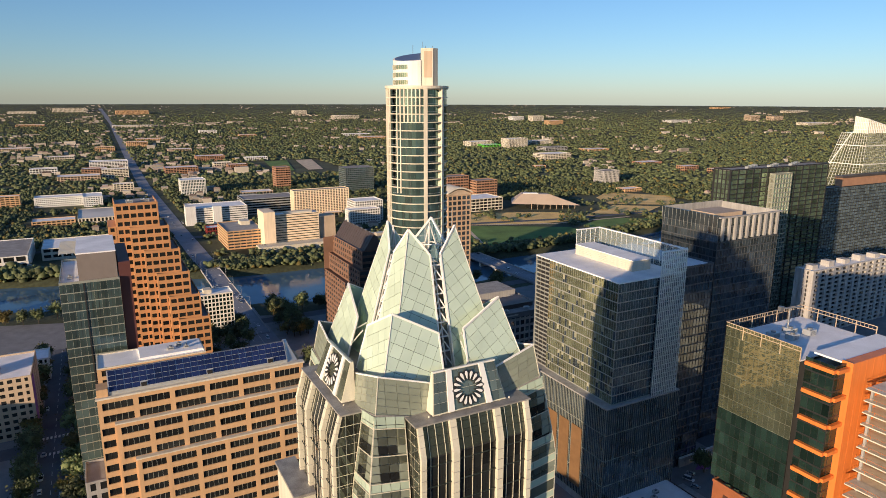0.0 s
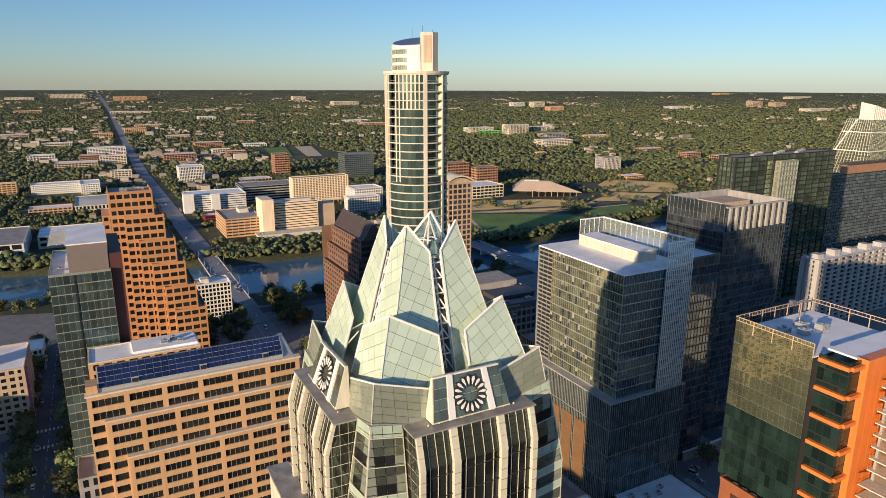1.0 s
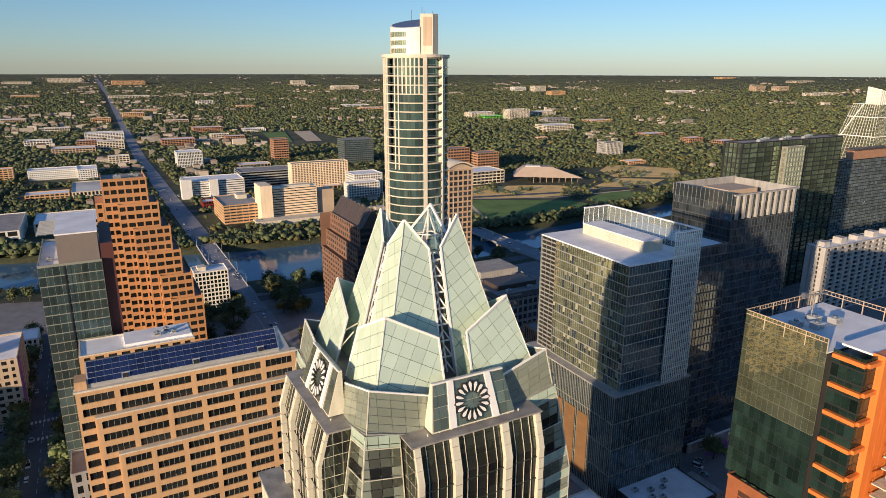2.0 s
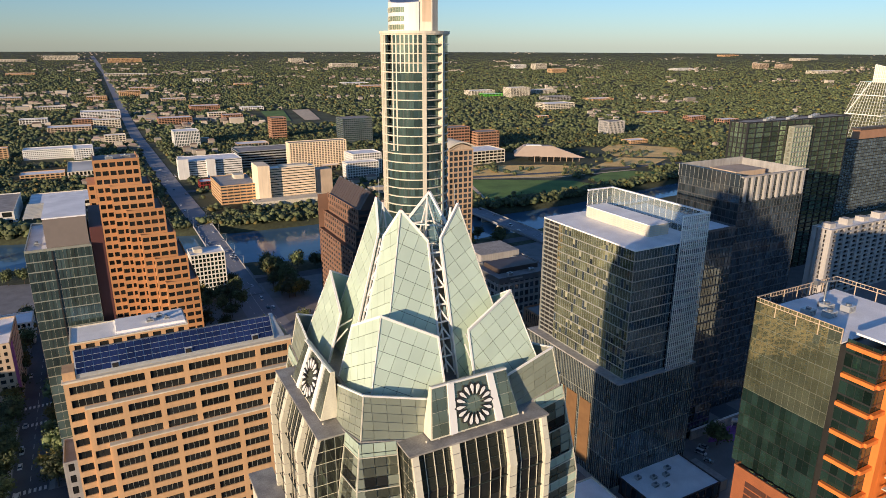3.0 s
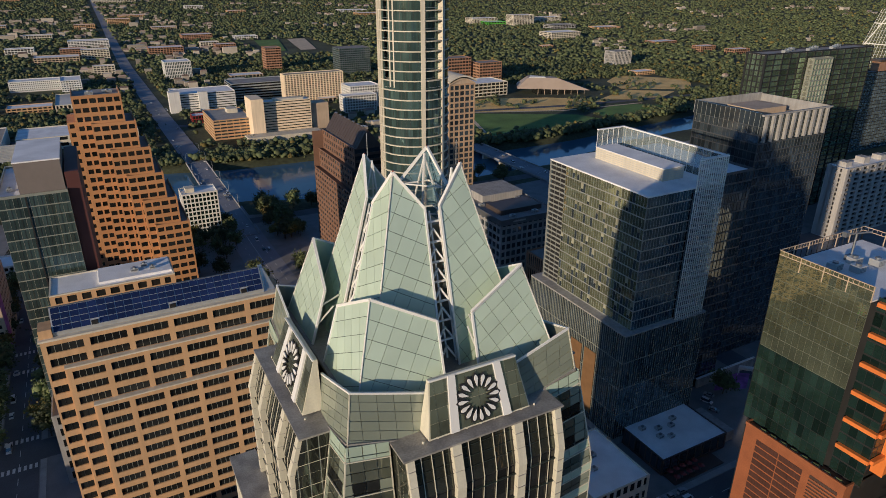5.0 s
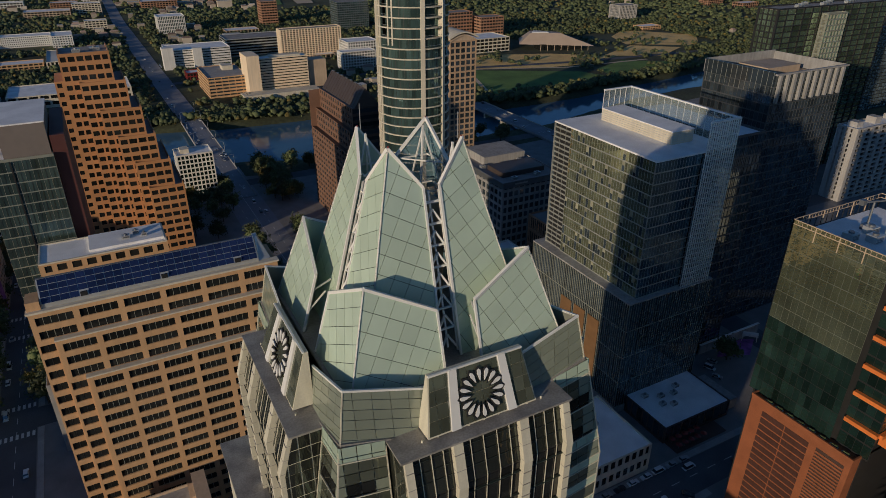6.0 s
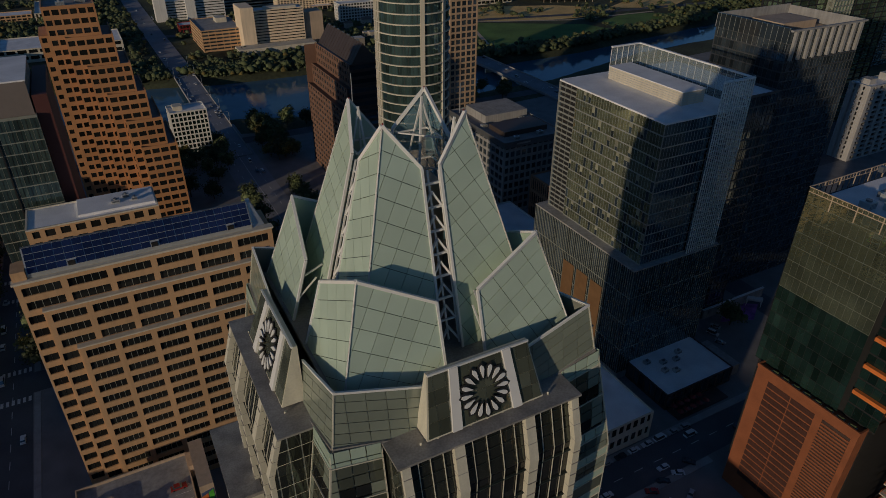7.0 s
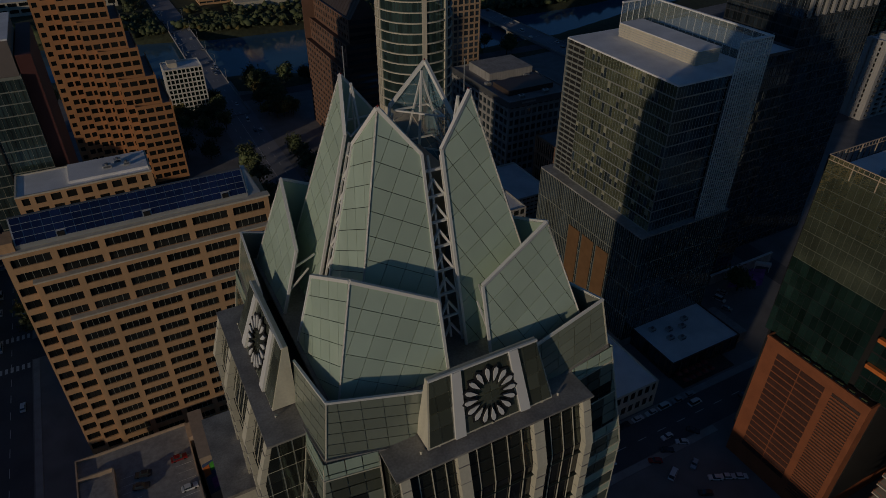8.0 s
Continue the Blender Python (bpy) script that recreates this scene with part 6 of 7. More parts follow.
    for k in range(4):
        # the face towards -y in the quarter's own frame
        for sx in (-1, 1):
            py = lambda z: 15.65 + (134.0 - z) * 0.157
            a = [(sx * 6.0, -py(132.0), 132.0), (sx * py(135.0), -py(135.0), 135.0), (sx * py(128.7), -py(128.7), 128.7), (sx * 7.6, -py(126.4), 126.4)]
            a = a[::-1] if sx > 0 else a
            w = [turn(p, k) for p in a]
            n = (Vector(w[1]) - Vector(w[0])).cross(Vector(w[2]) - Vector(w[1]))
            out = Vector(w[0]) - Vector((CX, CY, w[0][2]))
            if n.dot(out) < 0:
                w = w[::-1]
            panes, n = lattice(w, 2.2, 0, 0.08, 1.22, 72 if sx < 0 else 108)
            part("glazing_bar", Shape().slab([Vector(q) - n * 0.1 for q in w], 0.06), MULLION, t)
            if k in (0, 3):
                for pn in panes:
                    part("parapet_pane", Shape().slab([tuple(q) for q in pn], 0.09), MINTDARK, t)
            else:
                part("parapet_pane", Shape().slab(w, 0.09), MINTDARK, t)
            part("parapet_cap", Shape().bar(turn((sx * 6.0, -py(132) + 0.1, 132.0), k), turn((sx * (py(135) + 0.1), -py(135), 135.0), k), 0.19), STEEL, t)
            part("parapet_foot", Shape().bar(turn((sx * (py(128.7) + 0.05), -py(128.7), 128.6), k), turn((sx * 7.6, -py(126.4), 126.3), k), 0.3), LEDGE, t)
        part("corner_bar", Shape().bar(turn((-15.5, -15.5, 135.0), k), turn((-16.5, -16.5, 128.6), k), 0.1), IVORY, t)
        # clock frame
        fy = lambda z: -(16.75 + (ZP + 0.3 - z) * 0.335)
        hw = lambda z: 6.15 + (ZP + 0.3 - z) * 0.16
        zt, zb = ZP + 0.3, ZL + 0.15
        def fp(u, z, d=0.0):
            return turn((u * hw(z), fy(z) - d, z), k)
        case = part("clock_frame", Shape().hexa([turn((-hw(zb), fy(zb), zb), k), turn((hw(zb), fy(zb), zb), k), turn((hw(zb), -bot + 0.3, zb), k), turn((-hw(zb), -bot + 0.3, zb), k)], [turn((-hw(zt), fy(zt), zt), k), turn((hw(zt), fy(zt), zt), k), turn((hw(zt), -16.25, zt), k), turn((-hw(zt), -16.25, zt), k)]), IVORY, t)
        for u0, u1, mt, nm in ((-0.975, -0.62, GL_BAY, "side_glazing"), (-0.42, 0.42, GL_BAY, "dial_glazing"), (0.62, 0.975, GL_BAY, "side_glazing")):
            q = [fp(u0, zb + 0.2, 0.02), fp(u1, zb + 0.2, 0.02), fp(u1, zt - 0.25, 0.02), fp(u0, zt - 0.25, 0.02)]
            for pn in lattice(q, 1.45 if nm != "dial_glazing" else 1.7, 0, 0.05, 1.75)[0]:
                part(nm, Shape().slab([tuple(v) for v in pn], -0.07), mt, case)
        for u in (-0.52, 0.52):
            q = [fp(u - 0.08, zb + 0.1, 0.03), fp(u + 0.08, zb + 0.1, 0.03), fp(u + 0.08, zt - 0.05, 0.03), fp(u - 0.08, zt - 0.05, 0.03)]
            part("pilaster", Shape().slab(q, -0.3), STEEL, case)
        part("frame_cap", Shape().bar(fp(-1.0, zt, 0.1), fp(1.0, zt, 0.1), 0.17), STEEL, case)
        # dial: sixteen petals round a dark ring
        zc = 130.75
        cen = Vector(turn((0, fy(zc) - 0.22, zc), k))
        ux = (Vector(fp(0.1, zc)) - Vector(fp(-0.1, zc))).normalized()
        uz = (Vector(fp(0, zc + 1)) - Vector(fp(0, zc - 1))).normalized()
        nn = ux.cross(uz)
        dial = thing_part("clock_dial", cen, t)
        def dp(a, r, d=0.0):
            return tuple(cen + ux * (r * math.cos(a)) + uz * (r * math.sin(a)) + nn * d)
        ring = Shape()
        NP = 16
        for i in range(NP):
            a = 2 * math.pi * i / NP
            for grow, d0, d1, mt, nm in ((0.3, 0.0, 0.12, DARKFRAME, "petal_rim"), (0.0, 0.1, 0.24, STEEL, "petal")):
                prof = [(1.5 - grow, 0.0), (1.75, 0.08 + grow * 0.5), (2.45, 0.25 + grow * 0.9), (2.8, 0.20 + grow * 0.9), (2.98 + grow, 0.0), (2.8, -0.20 - grow * 0.9), (2.45, -0.25 - grow * 0.9), (1.75, -0.08 - grow * 0.5)]
                lo, hi = [], []
                for r, s in prof:
                    rr, aa = math.hypot(r, s), a + math.atan2(s, r)
                    lo.append(dp(aa, rr, d0))
                    hi.append(dp(aa, rr, d1))
                if k in (0, 3):
                    part(nm, Shape().hexa(lo, hi), mt, dial)
                else:
                    ring.hexa(lo, hi)
        if ring.f:
            part("petal_ring", ring, STEEL, dial)
        # ledge with small lamps
        shelf = part("ledge", Shape().hexa([turn(p, k) for p in ((-11.4, -20.8, ZL - 0.28), (11.4, -20.8, ZL - 0.28), (11.4, -16.4, ZL - 0.28), (-11.4, -16.4, ZL - 0.28))], [turn(p, k) for p in ((-11.4, -20.8, ZL), (11.4, -20.8, ZL), (11.4, -16.4, ZL), (-11.4, -16.4, ZL))]), LEDGE, t)
        for i in range(9 if k in (0, 3) else 0):
            u = -8 + i * 2.0
            part("ledge_lamp", Shape().bar(turn((u, -19.0, ZL), k), turn((u + 0.08, -18.9, ZL + 0.3), k), 0.1, 6, 0.16), IVORY, shelf)
        # body: bay between piers, flaring below the ledge
        prof = [(20.5, ZL - 0.28), (22.0, 121.3), (22.0, 0.0)]
        glassy = Shape()
        for (da, za), (db, zb2) in zip(prof[:-1], prof[1:]):
            glassy.hexa([turn(p, k) for p in ((-11.0, -db + 0.55, zb2), (11.0, -db + 0.55, zb2), (11.0, -14, zb2), (-11.0, -14, zb2))], [turn(p, k) for p in ((-11.0, -da + 0.55, za), (11.0, -da + 0.55, za), (11.0, -14, za), (-11.0, -14, za))])
        part("bay_core", glassy, DARKFRAME, t)
        for u, w in ((-10.5, 0.95), (-4.4, 1.2), (4.4, 1.2), (10.5, 0.95)):
            pr = Shape()
            for (da, za), (db, zb2) in zip(prof[:-1], prof[1:]):
                pr.hexa([turn(p, k) for p in ((u - w / 2, -db - 0.35, zb2), (u + w / 2, -db - 0.35, zb2), (u + w / 2, -db + 0.8, zb2), (u - w / 2, -db + 0.8, zb2))], [turn(p, k) for p in ((u - w / 2, -da - 0.25, za), (u + w / 2, -da - 0.25, za), (u + w / 2, -da + 0.8, za), (u - w / 2, -da + 0.8, za))])
            pier = part("stone_pier", pr, IVORY, t)
            gr = Shape()
            for i in range(16):
                z = 125.6 - 1.98 * i
                d = 20.5 + min(1.5, (ZL - 0.28 - z) * 0.2577)
                gr.hexa([turn(p, k) for p in ((u - w / 2 - 0.015, -d - 0.36, z), (u + w / 2 + 0.015, -d - 0.36, z), (u + w / 2 + 0.015, -d + 0.5, z), (u - w / 2 - 0.015, -d + 0.5, z))], [turn(p, k) for p in ((u - w / 2 - 0.015, -d - 0.36, z + 0.05), (u + w / 2 + 0.015, -d - 0.36, z + 0.05), (u + w / 2 + 0.015, -d + 0.5, z + 0.05), (u - w / 2 - 0.015, -d + 0.5, z + 0.05))])
            if k in (0, 3):
                part("pier_joint", gr, LEDGE, pier, kind="stuff")
        mul = Shape()
        for u in (-9.0, -7.6, -6.1, -2.6, -0.9, 0.9, 2.6, 6.1, 7.6, 9.0):
            for (da, za), (db, zb2) in zip(prof[:-1], prof[1:]):
                zb3 = max(zb2, 60)
                mul.bar(turn((u, -da + 0.35, za), k), turn((u, -db + 0.35, zb3), k), 0.065)
        for z in [119.6 - 3.95 * i for i in range(15)]:
            part("bay_transom", Shape().hexa([turn(p, k) for p in ((-10.6, -21.75, z), (10.6, -21.75, z), (10.6, -21.3, z), (-10.6, -21.3, z))], [turn(p, k) for p in ((-10.6, -21.75, z + 0.12), (10.6, -21.75, z + 0.12), (10.6, -21.3, z + 0.12), (-10.6, -21.3, z + 0.12))]), BARS, t)
        for z in (125.9, 124.5, 123.1):
            d = 20.5 + (ZL - 0.28 - z) * 0.2577 - 0.33
            part("bay_transom", Shape().bar(turn((-10.4, -d, z), k), turn((10.4, -d, z), k), 0.035), BARS, t)
        part("bay_mullion_grid", mul, IVORY, t)
        if k in (0, 3):
            lim = 5
            for (ua, ub) in ((-9.9, -7.6), (-7.6, -5.2), (-3.6, -0.9), (-0.9, 0.9), (0.9, 3.6), (5.2, 7.6), (7.6, 9.9)):
                q = [turn((ua, -22.0 + 0.45, 121.3), k), turn((ub, -22.0 + 0.45, 121.3), k), turn((ub, -20.5 + 0.45, ZL - 0.55), k), turn((ua, -20.5 + 0.45, ZL - 0.55), k)]
                part("bay_pane", Shape().slab(q, 0.08), GL_BRONZE, t)
                for i in range(lim):
                    z = 119.8 - 3.95 * i
                    q = [turn((ua, -21.5, z - 2.75), k), turn((ub, -21.5, z - 2.75), k), turn((ub, -21.5, z + 1.2 - 2.75 + 2.7), k), turn((ua, -21.5, z + 1.2 - 2.75 + 2.7), k)]
                    part("bay_pane", Shape().slab(q, 0.08), GL_DARK, t)
        # glazed returns of the projecting bay
        for sx in (-1, 1):
            for za, zb2 in ((ZL - 0.4, 121.3), (121.3, 113.0), (113.0, 100.0), (100.0, 60.0)):
                da = 20.3 if za > 122 else 21.7
                db = 21.7
                q = [turn((sx * 11.05, -16.9, za), k), turn((sx * 11.05, -da, za), k), turn((sx * 11.05, -db, zb2), k), turn((sx * 11.05, -16.9, zb2), k)]
                nrm = (Vector(q[1]) - Vector(q[0])).cross(Vector(q[2]) - Vector(q[1]))
                if nrm.dot(Vector(turn((sx, 0, 0), k)) - Vector(turn((0, 0, 0), k))) < 0:
                    q = q[::-1]
                for pn in lattice(q, 1.5, 0, 0.14, 1.95)[0] if za > 110 and (k, sx) in ((0, -1), (3, 1)) else [q]:
                    part("return_pane", Shape().slab([tuple(v) for v in pn], -0.08), GL_BRONZE, t)
                part("return_frame", Shape().slab(q, -0.02), IVORY, t)
        # corner: faceted glass bay that flares below
        def corner(o):
            return [(-11.5, -16.8 - o), (-16.8 - o, -16.8 - o), (-16.8 - o, -11.5)]
        def fl(z):
            return max(0.0, min(2.2, (ZL - z) * 0.15))
        zs, levels = ZL - 0.45, []
        for dz, kind in ((1.35, "jade"), (4.65, "g"), (4.65, "g"), (1.5, "jade"), (2.5, "g"), (1.5, "jade"), (2.5, "g"), (1.5, "jade"), (2.5, "g"), (1.5, "jade"), (2.5, "g"), (1.5, "jade"), (2.5, "g"), (1.5, "jade"), (2.5, "g"), (1.5, "jade"), (2.5, "g")):
            levels.append((fl(zs), zs, kind))
            zs -= dz
        levels += [(fl(zs), zs, "jade"), (2.2, 0.0, "")]
        for (oa, za, kind), (ob, zb2, _) in zip(levels[:-1], levels[1:]):
            ca, cb = corner(oa), corner(ob)
            core = Shape()
            core.hexa([turn((x * 0.995, y * 0.995, zb2), k) for x, y in cb + [(-9, -9)]], [turn((x * 0.995, y * 0.995, za), k) for x, y in ca + [(-9, -9)]])
            part("corner_core", core, MULLION if za > 100 else DARKFRAME, t)
            for i in range(2):
                rise = [0.0, RISE] if i == 0 else [RISE, 0.0]
                up = [za + rise[0], za + rise[1]]
                if oa < 0.2:
                    up[i], up[1 - i] = za + 0.75, za + 1.95
                q = [turn((*ca[i], up[0]), k), turn((*cb[i], zb2 + rise[0]), k), turn((*cb[i + 1], zb2 + rise[1]), k), turn((*ca[i + 1], up[1]), k)]
                if za > 109 and (k == 0 or (k == 1 and i == 1) or (k == 3 and i == 0)):
                    run = Vector(q[2]) - Vector(q[1])
                    tilt = math.degrees(math.atan2(RISE, math.hypot(run.x, run.y)))
                    panes, n = lattice([Vector(v) for v in q], 1.75, 0, 0.13, 1.45, 90 + (tilt if i == 0 else -tilt))
                    for pn in panes:
                        mid = sum(pn, Vector()) / len(pn)
                        f = (mid - Vector(q[1])).dot(run) / run.length_squared
                        drop = q[0][2] + (q[3][2] - q[0][2]) * f - mid.z
                        part("corner_pane", Shape().slab([tuple(v) for v in pn], 0.08), JADE if kind == "jade" else MINTDARK if not 0.2 < f < 0.8 else GL_DARK if drop > 2.9 else GL_BAY, t)
                else:
                    part("corner_pane", Shape().slab(q, 0.08), JADE if kind == "jade" else GL_BAY, t)
        post = Shape()
        for (oa, za, _), (ob, zb2, _) in zip(levels[:-1], levels[1:]):
            for i in range(3):
                h = RISE if i == 1 else 0.0
                post.bar(turn((*corner(oa)[i], za + h), k), turn((*corner(ob)[i], zb2 + (h if zb2 > 1 else 0)), k), 0.13)
            if zb2 > 80:
                c = corner(ob + 0.08)
                for i in range(2):
                    post.bar(turn((*c[i], zb2 + (RISE if i == 1 else 0.0)), k), turn((*c[i + 1], zb2 + (RISE if i == 0 else 0.0)), k), 0.12)
        part("corner_post", post, IVORY, t)
    # low shoulder on the sunny side
    sh = Shape().box(CX - 26.4, CX - 22.4, CY + 2, CY + 16, 0, 104.6)
    part("shoulder", sh, IVORY, t)
    part("shoulder_ledge", Shape().box(CX - 26.8, CX - 22.4, CY + 1.6, CY + 16.4, 104.6, 105.2), LEDGE, t)
    return t

def thing_part(name, at, parent):
    """An empty inside a thing, for a part that has pieces of its own."""
    ob = new(name)
    ob.parent = parent
    ob.location = Vector(at) - base_of(parent)
    ob.empty_display_size = 0.3
    return ob

crowned_tower()

# ---- trees, woods, far houses, cars ----
rng = np.random.default_rng(7)
ICO_V = np.array([(0, 0, 1), (0.894, 0, 0.447), (0.276, 0.851, 0.447), (-0.724, 0.526, 0.447), (-0.724, -0.526, 0.447), (0.276, -0.851, 0.447), (0.724, 0.526, -0.447), (-0.276, 0.851, -0.447), (-0.894, 0, -0.447), (-0.276, -0.851, -0.447), (0.724, -0.526, -0.447), (0, 0, -1)])
ICO_F = np.array([(0, 1, 2), (0, 2, 3), (0, 3, 4), (0, 4, 5), (0, 5, 1), (1, 6, 2), (2, 7, 3), (3, 8, 4), (4, 9, 5), (5, 10, 1), (6, 7, 2), (7, 8, 3), (8, 9, 4), (9, 10, 5), (10, 6, 1)])

def tri_mesh(name, v, f, mats, idx=None):
    me = bpy.data.meshes.new(name)
    n, k = len(f), f.shape[1]
    me.vertices.add(len(v))
    me.vertices.foreach_set("co", v.astype(np.float32).ravel())
    me.loops.add(n * k)
    me.loops.foreach_set("vertex_index", f.astype(np.int32).ravel())
    me.polygons.add(n)
    me.polygons.foreach_set("loop_start", np.arange(0, n * k, k, dtype=np.int32))
    for m in mats:
        me.materials.append(m)
    if idx is not None:
        me.polygons.foreach_set("material_index", idx.astype(np.int32))
    me.update(calc_edges=True)
    return me

def blobs(c, r, squash=0.8):
    """Lumpy leaf clumps: one uneven solid for each centre and radius."""
    n = len(c)
    jit = 0.62 + 0.62 * rng.random((n, 12, 1))
    ang = rng.random(n) * 6.28
    ca, sa = np.cos(ang)[:, None], np.sin(ang)[:, None]
    p = ICO_V[None] * jit
    x, y = p[..., 0] * ca - p[..., 1] * sa, p[..., 0] * sa + p[..., 1] * ca
    v = np.stack([x, y, p[..., 2] * squash], -1) * r[:, None, None] + c[:, None, :]
    f = ICO_F[None] + (np.arange(n) * 12)[:, None, None]
    return v.reshape(-1, 3), f.reshape(-1, 3)

def leaves(c, size):
    """Loose leaf sprays: a bent triangle pair for each centre."""
    n = len(c)
    a = rng.normal(size=(n, 3))
    a /= np.linalg.norm(a, axis=1)[:, None]
    b = np.cross(a, rng.normal(size=(n, 3)))
    b /= np.linalg.norm(b, axis=1)[:, None]
    s = size[:, None]
    v = np.stack([c - a * s, c + b * s * 0.7, c + a * s, c - b * s * 0.7], 1).reshape(-1, 3)
    k = (np.arange(n) * 4)[:, None]
    return v, np.concatenate([k + np.array([[0, 1, 2]]), k + np.array([[0, 2, 3]])])

def make_tree(height, spread, seed, dry=False):
    """A tree: tapered trunk with limbs, crown of many leaf sprays with gaps."""
    g = random.Random(seed)
    t = thing("tree", (0, 0, 0), "yellowing broadleaf tree with a thin crown" if dry else "dark green broadleaf tree with an uneven crown", "tree", "street and bank trees")
    tr = Shape().bar((0, 0, -0.5), (0, 0, height * 0.45), spread * 0.055, 7, spread * 0.035)
    tips = []
    for i in range(7):
        a = i * 0.9 + g.random()
        tip = (math.cos(a) * spread * (0.35 + 0.4 * g.random()), math.sin(a) * spread * (0.35 + 0.4 * g.random()), height * (0.5 + 0.4 * g.random()))
        tr.bar((0, 0, height * (0.28 + 0.15 * g.random())), tip, spread * 0.03, 5, 0.04)
        tips.append(tip)
    tips += [(0, 0, height * 0.85), (0, 0, height * 0.65)]
    part("trunk", tr, BARK, t)
    c = []
    for tip in tips:
        q = rng.normal(size=(120, 3)) * np.array([spread * 0.24, spread * 0.24, height * 0.13]) + np.array(tip)
        c.append(q)
    c = np.concatenate(c)
    c[:, 2] = np.maximum(c[:, 2], height * 0.22)
    v1, f1 = leaves(c, 0.35 + 0.45 * rng.random(len(c)))
    cc = np.array([np.array(tp) + rng.normal(size=3) * spread * 0.1 for tp in tips for _ in range(3)])
    v2, f2 = blobs(cc, spread * (0.20 + 0.14 * rng.random(len(cc))), 0.75)
    crown = new("crown", tri_mesh("crown", np.concatenate([v1, v2]), np.concatenate([f1, f2 + len(v1)]), [LEAFDRY if dry else LEAF]))
    crown.parent = t
    return t

protos = [make_tree(11, 6.0, 1), make_tree(14, 7.0, 2), make_tree(9, 5.5, 3), make_tree(12, 5.0, 4), make_tree(10, 5.5, 5, True)]
first = {}

def plant(x, y, kind=None, s=1.0, z=None):
    k = kind if kind is not None else random.choice((0, 0, 1, 1, 2, 3, 3, 4)) if random.random() < 0.9 else 4
    m = pose(x, y, (ground_z(x, y) if z is None else z), 0, 0, random.random() * 360)
    p = protos[k]
    if k not in first:
        first[k] = True
        p.matrix_basis = m
    else:
        copy_thing(p, m)

random.seed(5)
spots = []
# along the side street and blocks near it
for y in range(300, 520, 13):
    spots += [(-43 + random.uniform(-1, 1), y + random.uniform(-3, 3)), (-22.5 + random.uniform(-1, 1), y + random.uniform(-3, 3))]
# around the foot of the stepped tower and white hotel
spots += [(72, 488), (80, 492), (90, 496), (66, 480), (84, 480), (60, 440), (72, 430), (80, 455), (90, 470), (76, 466), (68, 500), (62, 494), (93, 505), (92, 520)]
# near bank
for k in range(26):
    x = 128 + k * 9 + random.uniform(-4, 4)
    spots.append((x, near_bank(x) - random.uniform(6, 34)))
for k in range(22):
    x = -260 + k * 14 + random.uniform(-5, 5)
    spots.append((x, near_bank(x) - random.uniform(5, 60)))
# avenue trees
for y in range(160, 420, 16):
    spots += [(89.5, y + random.uniform(-3, 3)), (119, y + random.uniform(-3, 3))]
for k in range(15):
    spots.append((random.uniform(120, 146), random.uniform(470, 540)))
for k in range(8):
    spots.append((random.uniform(210, 236), random.uniform(470, 540)))
# side street by the restaurant and the car park
spots += [(252, 191), (228, 345), (226, 352), (232, 336), (185, 350), (200, 345), (215, 350)]
for x, y in spots:
    plant(x, y)

# woods beyond the river, one sheet of many crowns
def clear(x, y):
    """Places that carry no trees."""
    r = math.hypot(x - 20, y - 20)
    if abs(x - AVE - (-8 if y > 1400 else 0)) < 17 * shrink(x, y) ** 0.5 and y > 740:
        return True
    if near_bank(x) - 3 < y < far_bank(x) + 4 and -900 < x < 1300:
        return True
    if y < near_bank(x) + 5:
        return True
    for x0, x1, y0, y1 in KEEP:
        if x0 < x < x1 and y0 < y < y1:
            return True
    return False
KEEP = [(425, 610, 672, 800), (620, 750, 690, 750), (425, 640, 775, 900), (600, 760, 780, 960), (765, 960, 795, 960), (660, 850, 745, 840), (120, 280, 777, 880), (110, 300, 970, 1095), (258, 356, 978, 1010), (318, 390, 872, 945), (520, 660, 895, 1062), (975, 1050, 1080, 1135), (-305, 65, 795, 905), (-95, 30, 1055, 1170), (-95, 16, 1215, 1305), (325, 365, 1325, 1365), (435, 505, 1215, 1265), (140, 195, 1300, 1355), (395, 590, 1560, 1910), (120, 160, 890, 930)] + [f for f in FOOT if f[2] > 640]
def shrink(x, y):
    """How small things stand on the slope of the far plain."""
    return max(0.22, (180.0 - ground_z(x, y)) / 180.0)
HOUSES = []
def town(x, y):
    """How built-up the land is, 0 to 1."""
    v = 0.5 + 0.5 * noise.noise(Vector((x / 260.0, y / 260.0, 3.1)))
    v = v * 0.75 + 0.25 * (0.5 + 0.5 * noise.noise(Vector((x / 70.0, y / 70.0, 9.0))))
    if x < 420 and y < 3000:
        v += 0.10
    if abs(x - AVE) < 110:
        v += 0.10
    return v
def far_spots(n, r0, r1, seed):
    g = np.random.default_rng(seed)
    a = radians(30.5) + (g.random(n) - 0.5) * radians(82)
    r = np.sqrt(r0 * r0 + g.random(n) * (r1 * r1 - r0 * r0))
    return 10 + r * np.sin(a), 10 + r * np.cos(a)
